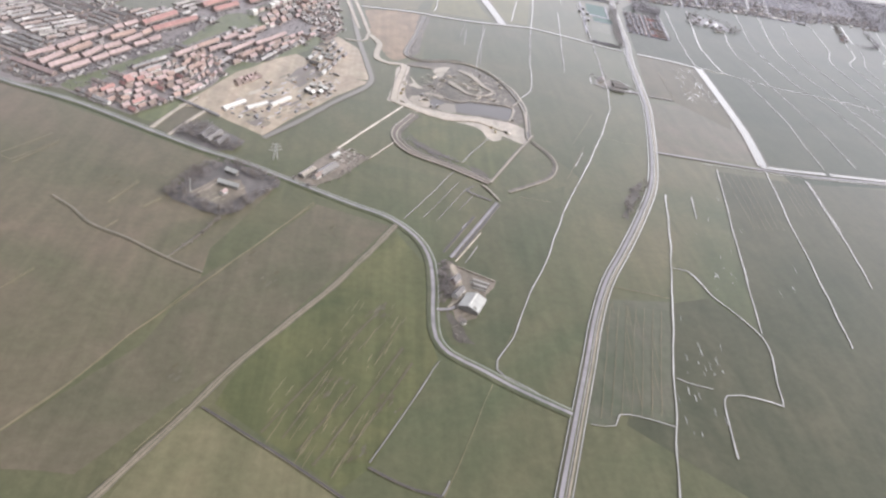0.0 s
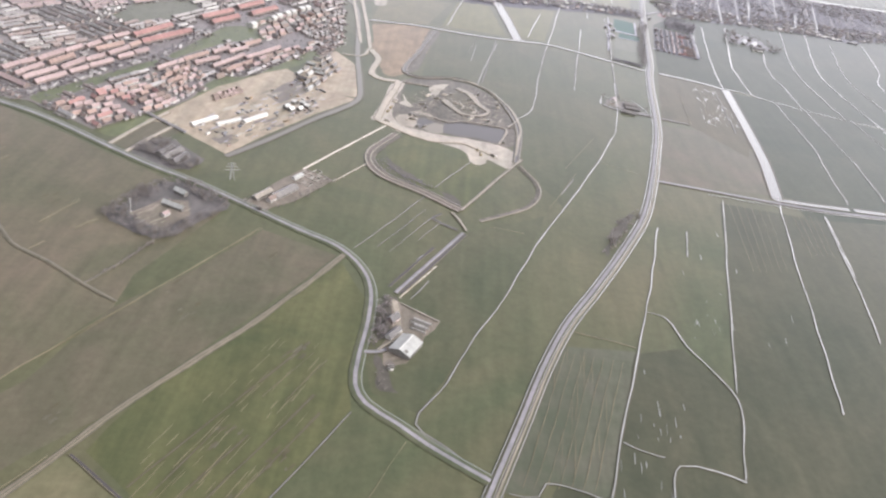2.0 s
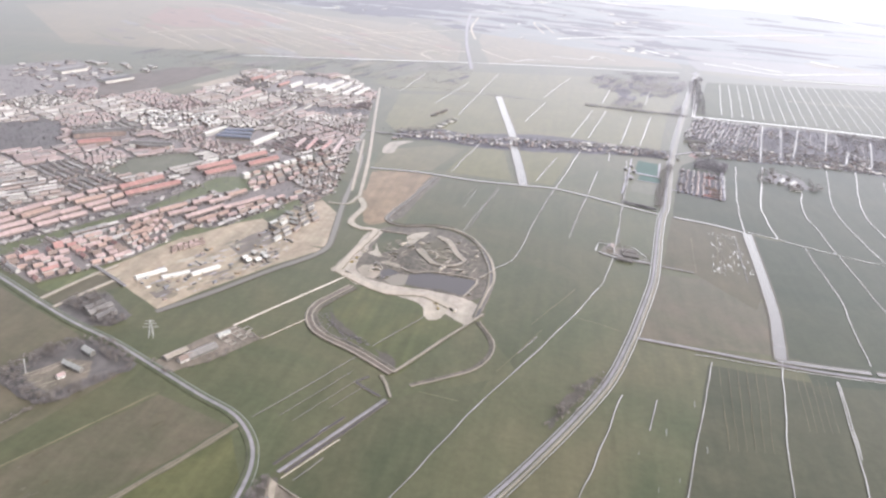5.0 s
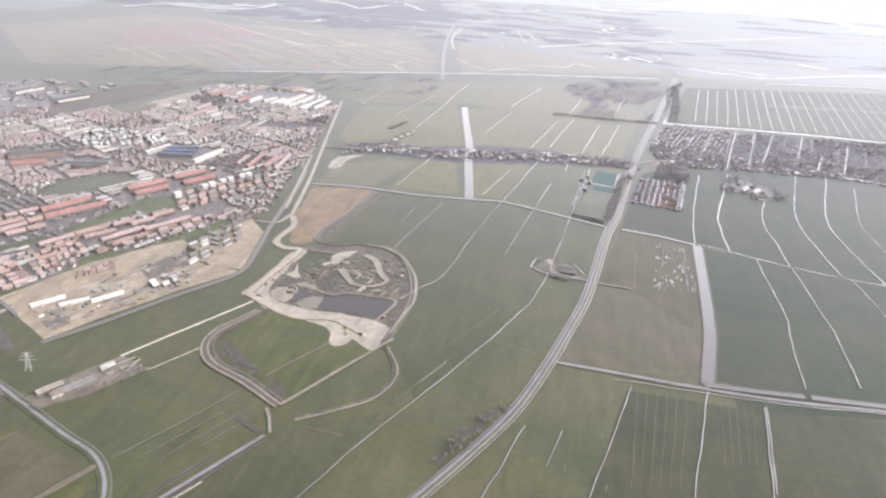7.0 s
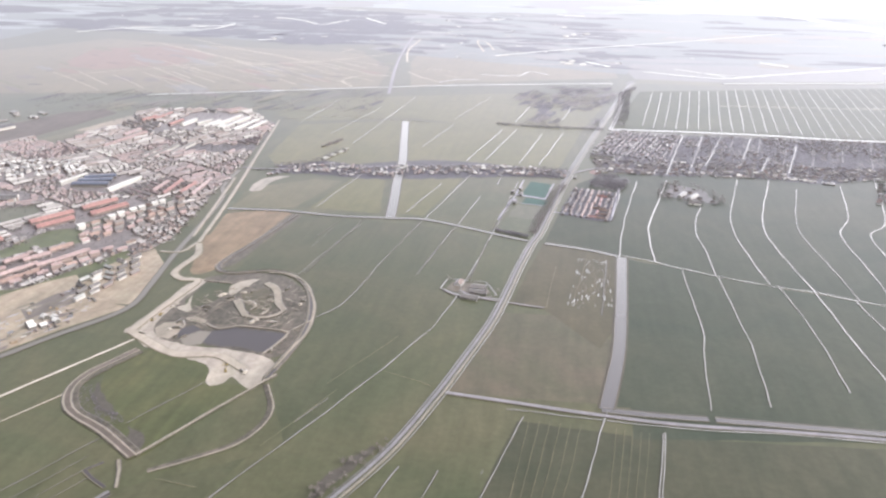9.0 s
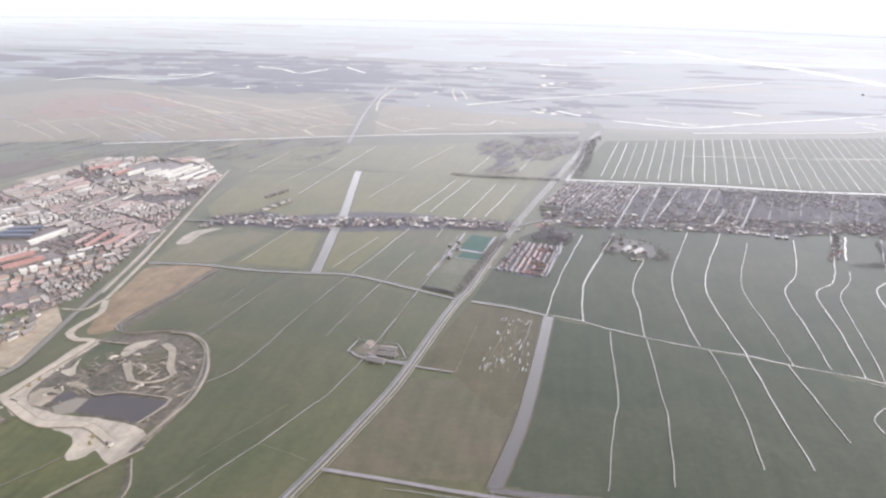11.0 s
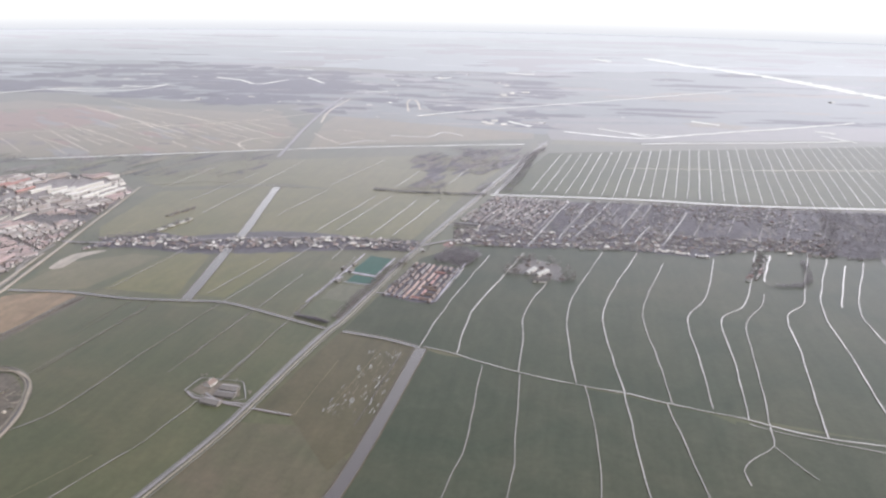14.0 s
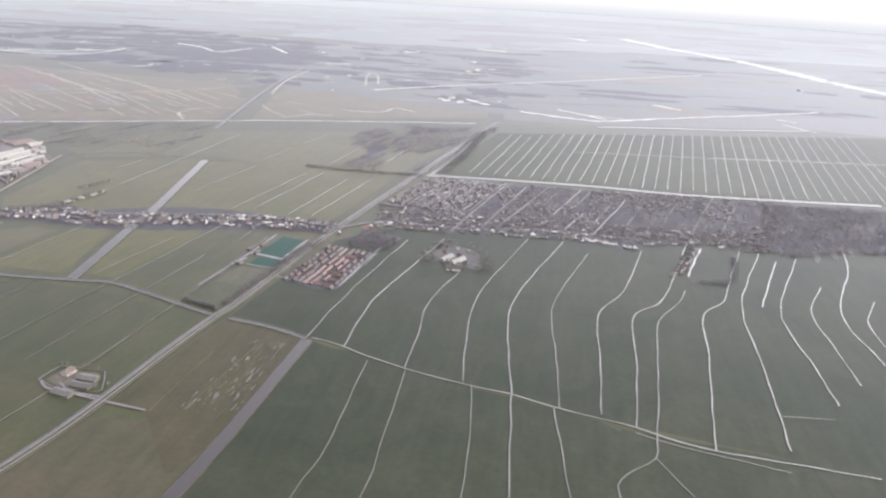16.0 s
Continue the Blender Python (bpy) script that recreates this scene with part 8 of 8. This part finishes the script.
# larger buildings of the town
for x, y in WHITE_CUBES:
    building("villa", x, y, LONG, 6, 5, 4.2, 0.8, WALL_PALE, ROOF_WHITE, "white cubic villa beside a lawn", "house", "white villas")
SLATE_BLUE = built("blue_grey_roof_sheet", (0.055, 0.072, 0.125), (0.07, 0.09, 0.15), 0.6, 3.0)
for k in range(3):
    p, q = Vector((-178.5, 844)).lerp(Vector((-180, 876)), (k + 0.5) / 3), Vector((-144, 850)).lerp(Vector((-155, 890)), (k + 0.5) / 3)
    ridge("hall", [p, q], 9.0, 2.6, 0.5, WALL_DARK, SLATE_BLUE, "large low hall with dark blue roof", "hall", "blue halls")
for ends in (LONG_WHITE_A, LONG_WHITE_B):
    ridge("hall", ends, 5, 3.0, 0.8, WALL_PALE, ROOF_WHITE, "long hall with a white roof", "hall", "white halls")
for ends in (HALL_DARK_C,):
    ridge("hall", ends, 12, 4.5, 1.4, WALL_BRICK, ROOF_DARK, "large dark-roofed school hall", "hall", "dark halls")
ridge("hall", HALL_RED, 9, 4.0, 2.0, WALL_BRICK, ROOF_RED, "long brick building with a red roof", "hall")
ridge("hall", HALL_GREY, 10, 4.0, 1.2, WALL_PALE, ROOF_DARK, "long pale building with a grey roof", "hall")
for ends in (HALL_FAR_A, HALL_FAR_B):
    ridge("hall", ends, 18, 3.0, 1.0, WALL_PALE, ROOF_DARK, "large grey warehouse at the edge of town", "hall", "warehouses")
PALE_FLATS = [(-149.8, 1099, -136, 1162.3), (-132.4, 1089.7, -123, 1155.7), (-115.8, 1086.1, -107.3, 1144.2), (-172, 1106.3, -162.1, 1129.1), (-188.4, 1098, -183.3, 1128.7), (-157.4, 1091.6, -151.5, 1129.4), (-140, 1092, -136, 1108), (-101, 1092, -94, 1138)]
for x1, y1, x2, y2 in PALE_FLATS:
    ridge("flat", [(x1, y1), (x2, y2)], 4.6, 3.2, 0.6, WALL_PALE, ROOF_WHITE, "long flat with a pale roof in parallel rows", "flat", "pale long flats")
FADED_ROWS = [(-224.3, 981.4, -210.8, 1053.2), (-227.3, 1031.4, -225.8, 1067), (-245.1, 1107.1, -239, 1133), (-233, 1116.1, -229.5, 1155.9), (-202.3, 1093.5, -197.7, 1121.2), (-81.9, 839, -84.2, 881.5), (-94.9, 844.1, -95, 874.6), (-55.3, 841.3, -58.6, 890.9), (-68.3, 844.7, -67.5, 878.1)]
for x1, y1, x2, y2 in FADED_ROWS:
    ridge("terraced_house", [(x1, y1), (x2, y2)], 4.0, 2.4, 1.5, WALL_BRICK, random.choice((ROOF_PINK, ROOF_RED)), "long town terrace with faded reddish roof", "terrace", "faded long terraces", 3)
GREY_ROWS = [(-154.7, 946.2, -149.2, 1008.8), (-139.5, 969.8, -135, 1018.6), (-165.4, 955.1, -158.8, 1000.1)]
for x1, y1, x2, y2 in GREY_ROWS:
    ridge("terraced_house", [(x1, y1), (x2, y2)], 4.0, 2.4, 1.3, WALL_PALE, ROOF_DARK, "long town terrace with pale grey roof", "terrace", "grey long terraces", 3)
ARC = curve_points([(-237.7, 791.7), (-228, 786), (-217, 785.5), (-207, 790.5), (-199.5, 804.2)], 5.0)
for p, q in zip(ARC[::2], ARC[2::2]):
    ridge("school_wing", [p, q], 6.0, 3.4, 0.6, WALL_BRICK, ROOF_DARK, "dark brick wing of a curved school", "school", "curved school wings")

# moated farm beside the main road
for p, q in zip(KEEP_MOAT, KEEP_MOAT[1:]):
    ditch([p, q], 1.8)
parcel("dirt_yard", KEEP_YARD)
ridge("farmhouse", KEEP_HOUSE, 5.0, 1.7, 1.5, WALL_PALE, ROOF_BROWN, "pale farmhouse inside a square moat", "house", chimneys=1)
for ends in (KEEP_BARN_A, KEEP_BARN_B, KEEP_BARN_C):
    ridge("barn", ends, 6.0, 1.5, 1.1, WALL_DARK, ROOF_DARK, "long grey barn inside a square moat", "barn", "moated barns")
for spot in along(KEEP_MOAT, 8, 1.6, 3.0, 1.5):
    tree(*spot, "small bare tree on the moat bank", "moat trees")

# farm and lane houses in front of the village
parcel("grove_floor", FARM5)
ridge("warehouse", WAREHOUSE, 9.0, 3.0, 1.0, WALL_PALE, ROOF_DARK, "long warehouse with dark roof and pale front", "warehouse")
for ends, roof in ((FARM5_A, ROOF_STEEL), (FARM5_B, ROOF_STEEL), (FARM5_C, ROOF_DARK)):
    ridge("barn", ends, 4.4, 1.8, 1.1, WALL_PALE, roof, "broad farm shed with pale roof among trees", "barn", "village farm sheds")
rows_of([FARM5[0], FARM5[1], FARM5[2], FARM5[3]], 3, 6, 2.0, 1.2, 0.8, [WALL_BRICK, WALL_PALE], [ROOF_DARK, ROOF_DARK, ROOF_STEEL], "small shed or house in the farm garden", "farm garden sheds", 0.45, 2.5, "shed", 0, 0.35)
for spot in along(FARM5 + FARM5[:1], 26, 2.4, 4.6, 6):
    tree(*spot, "bare tree round the village farm", "village farm trees")
rows_of(LANE_ROWS, 2, 12, 1.8, 1.0, 0.7, [WALL_BRICK, WALL_PALE], [ROOF_DARK, ROOF_STEEL, ROOF_PINK], "small lane house with grey roof between ditches", "lane houses", 0.35, 0.9, "lane_house", turned=0.5)
ditch([(593.5, 958), (603, 995), (614, 1035)], 3.6)
woods("village_trees", scatter(LANE_ROWS, 130, 0.9, 2.2), "bare garden trees between the lane houses", 2, 1.3)
woods("hedge", along(LANE_GROVE[:1] + LANE_GROVE[3:] + LANE_GROVE[2:3], 120, 1.6, 3.2, 3.0), "dark hedge round a small paddock", 1, 1.4)
hamlet = [(25.1 + 14.7 * u, 990 + 46 * u) for u in [k / 13 for k in range(14)]]
for k, (x, y) in enumerate(hamlet):
    building("shed", x + random.uniform(-1, 1), y, 160 + random.uniform(-6, 6), random.choice((3, 4, 5)), 2.2, 1.0, 0.7, WALL_DARK if k % 3 else WALL_PALE, ROOF_WHITE if k % 4 in (1, 2) else ROOF_DARK, "low shed in a row on the meadow edge", "shed", "hamlet sheds")
crowd("village_houses", [(10 + 11 * u + random.uniform(-2, 2), 1043 + 34 * u, 160, random.uniform(2.5, 4), 2.0, 0.9, 0.6) for u in [k / 9 for k in range(10)]], "second row of small sheds in the fields", VILLAGE_ROOF)
woods("village_trees", along([(16, 985), (29, 1010), (36, 1040)], 90, 1.0, 2.2, 3.5) + along([(10, 1040), (22, 1080)], 60, 0.9, 2.0, 3.0) + scatter([(-8, 955), (40, 962), (30, 990), (0, 980)], 150, 1.0, 2.4), "bare trees round a small hamlet", 1, 1.3)
for x, y in CLUB:
    building("clubhouse", x, y, 75, 6, 3, 1.3, 0.6, WALL_DARK, ROOF_DARK, "low dark clubhouse beside the sports pitch", "clubhouse", "clubhouses")


# ---- soil heaps and machines on the dug-over ground ----
def heap_mesh(seed, mat):
    rnd = random.Random(seed)
    k, verts, faces = 10, [], []
    for ring, (r, z) in enumerate(((1.0, 0.0), (0.72, 0.3), (0.35, 0.5))):
        for i in range(k):
            q = r * rnd.uniform(0.8, 1.2)
            verts.append((q * math.cos(6.283 * i / k), q * math.sin(6.283 * i / k) * 0.7, z * rnd.uniform(0.8, 1.2)))
    verts.append((0, 0, 0.58))
    for ring in range(2):
        for i in range(k):
            a, c = ring * k + i, ring * k + (i + 1) % k
            faces.append((a, c, c + k, a + k))
    faces += [(2 * k + i, 2 * k + (i + 1) % k, 3 * k) for i in range(k)]
    return mesh_of("heap", verts, faces, [mat], None, True)


HEAPS = [heap_mesh(1, GRASS["peat"]), heap_mesh(2, GRASS["pale_mud"]), heap_mesh(3, GRASS["sand"]), heap_mesh(4, GRASS["peat"])]
for i, (x, y) in enumerate(SITE_HEAPS):
    for k in range(2):
        h = tagged(new("mound", HEAPS[(i + k) % 4]), "low heap of dug soil on churned ground", "mound", "mounds of soil")
        h.matrix_basis = pose(x + random.uniform(-3, 3), y + random.uniform(-5, 5), 0.2, 0, 0, random.uniform(0, 180)) @ Matrix.Diagonal((random.uniform(1.5, 4.0), random.uniform(1.2, 2.5), random.uniform(1.0, 2.2), 1))
MACHINE = built("yellow_machine_paint", (0.30, 0.22, 0.06), (0.34, 0.25, 0.08), 0.5)
for x, y in MACHINES:
    m = tagged(new("excavator"), "small dusty excavator on the sand", "excavator", "excavators")
    m.matrix_basis = pose(x, y, 0.35, 0, 0, random.uniform(0, 360))
    for s in (-0.55, 0.55):
        part("track", box_mesh("track", 2.0, 0.35, 0.45, WALL_DARK), m, at=pose(0, s, 0))
    part("body", box_mesh("body", 1.6, 1.2, 0.6, MACHINE), m, at=pose(-0.1, 0, 0.45))
    part("cab", box_mesh("cab", 0.7, 0.6, 0.7, WALL_DARK), m, at=pose(0.3, 0.3, 1.05))
    part("boom", box_mesh("boom", 2.0, 0.2, 0.22, MACHINE), m, at=pose(1.3, -0.2, 1.3, 0, -30, 0))
    part("stick", box_mesh("stick", 1.3, 0.16, 0.18, MACHINE), m, at=pose(2.4, -0.2, 1.3, 0, 55, 0))


furrows("furrows", WET_A, 80, 2, 10, 0.5, heading_of(WET_A[3], WET_A[0]), GRASS["dirt"], "pale worn streaks in rows on a grazed meadow")
furrows("puddles", WET_A, 70, 1.5, 8, 0.5, heading_of(WET_A[3], WET_A[0]), WATER, "thin bright puddles on a grazed meadow")
furrows("puddles", WET_B, 24, 1.5, 8, 0.35, 84, WATER, "thin bright puddles in furrows")
furrows("puddles", WET_E, 20, 2, 8, 0.3, 84, WATER, "thin bright puddles in furrows")
furrows("furrows", WET_C, 60, 4, 18, 0.6, heading_of(WET_C[0], WET_C[1]), GRASS["hay"], "pale worn furrows in a mossy meadow")
for x1, y1, x2, y2, w in ((23.7, 326.4, 8, 295.5, 1.5), (26.9, 319.4, 11.2, 287.2, 0.5), (33.6, 315.7, 21, 286.5, 0.5), (6.7, 293.1, -24.6, 232.2, 1.1), (10.9, 264.9, -9.9, 223.5, 1.0), (32.1, 292.5, -2.9, 217.3, 1.3), (36.3, 282.4, 4.4, 212.8, 1.0), (-2.2, 265.1, -16, 230, 0.9)):
    worn_strip([(x1, y1), ((x1 + x2) / 2, (y1 + y2) / 2), (x2, y2)], w)
furrows("furrows", WET_D, 16, 6, 30, 0.35, 84, GRASS["hay"], "pale straight furrows in a wet meadow")

for mat, tone, n in ((GRASS["bank_pale"], "pale", 70), (GRASS["peat"], "dark", 50), (GRASS["dirt"], "brown", 60)):
    for turn in (20, 75, -30):
        furrows("ruts", PEAT_ZONE, n // 3, 2.5, 12, 1.4, turn, mat, "%s ruts and spoil ridges on the dug ground" % tone)
furrows("ruts", CLUTTER, 60, 2, 12, 1.1, heading_of(CLUTTER[1], CLUTTER[2]), GRASS["dirt"], "brown wheel ruts on the building sand")
furrows("ruts", CLUTTER, 50, 2, 9, 1.1, heading_of(CLUTTER[1], CLUTTER[2]), GRASS["concrete"], "pale swept tracks on the building sand")


# ---- stacks and containers on the building site ----
STACK_TONES = [built("site_blue_paint", (0.16, 0.165, 0.19), (0.21, 0.215, 0.24), 0.6), built("site_white_paint", (0.36, 0.35, 0.34), (0.48, 0.47, 0.46), 0.6), built("site_timber", (0.24, 0.18, 0.12), (0.32, 0.24, 0.16), 0.8), WALL_BRICK, WALL_DARK]
BOXES = [(box_mesh("body", 3.0, 1.2, 1.2, m), box_mesh("lid", 3.1, 1.3, 0.12, m)) for m in STACK_TONES]
for x, y, _ in scatter(CLUTTER, 60, 0, 1):
    k = random.randrange(5)
    crate = tagged(new("container" if k < 2 else "pallet_stack"), ("blue steel site container on pale sand", "white site cabin on pale sand", "stack of pale timber on the building site", "stack of brown bricks on the building site", "stack of dark sheeting on the building site")[k], "container" if k < 2 else "pallet stack", "site stores")
    crate.matrix_basis = pose(x, y, 0.2, 0, 0, heading_of(CLUTTER[1], CLUTTER[2]) + random.choice((0, 90)) + random.uniform(-6, 6)) @ Matrix.Diagonal((random.uniform(0.5, 1.2), random.uniform(0.6, 1.1), random.uniform(0.4, 1.0), 1))
    part("body", BOXES[k][0], crate)
    part("lid", BOXES[k][1], crate, at=pose(0, 0, 1.2))

# worn marks on the meadows west of the road
ditch([(-119.1, 222.7), (-105, 248.5), (-90.2, 280.7), (-64.5, 331.3), (-44.9, 368.2), (-20.7, 417.2)], 1.5, "dry")
for p, q in (((-202.3, 432.5), (-184.5, 463.2)), ((-191.9, 422.9), (-177.2, 454.2)), ((-130.1, 391.4), (-120.3, 418.1)), ((-152.6, 307.3), (-144.1, 324.7)), ((-111.1, 390.4), (-104, 402)), ((-124.1, 367), (-120.3, 375.3))):
    ditch([p, q], 1.3, "dry")
WORN = [(-35.4, 336.7), (-10.3, 394.5), (-133.8, 417.6), (-66.1, 262.6), (-50.3, 353.8), (19.6, 315.5), (3, 262.6), (26.5, 253.5), (16.1, 227.4)]
blobs("worn_patches", [(x + random.uniform(-5, 5), y + random.uniform(-7, 7), random.uniform(0.8, 3.4), random.uniform(0.3, 1.0)) for x, y in WORN for _ in range(7)], [GRASS["wheel_rut"], GRASS["brown_grass"], GRASS["purple_grass"]], "trampled brownish patches on the wet meadows", "worn grass", 62, 0.3)
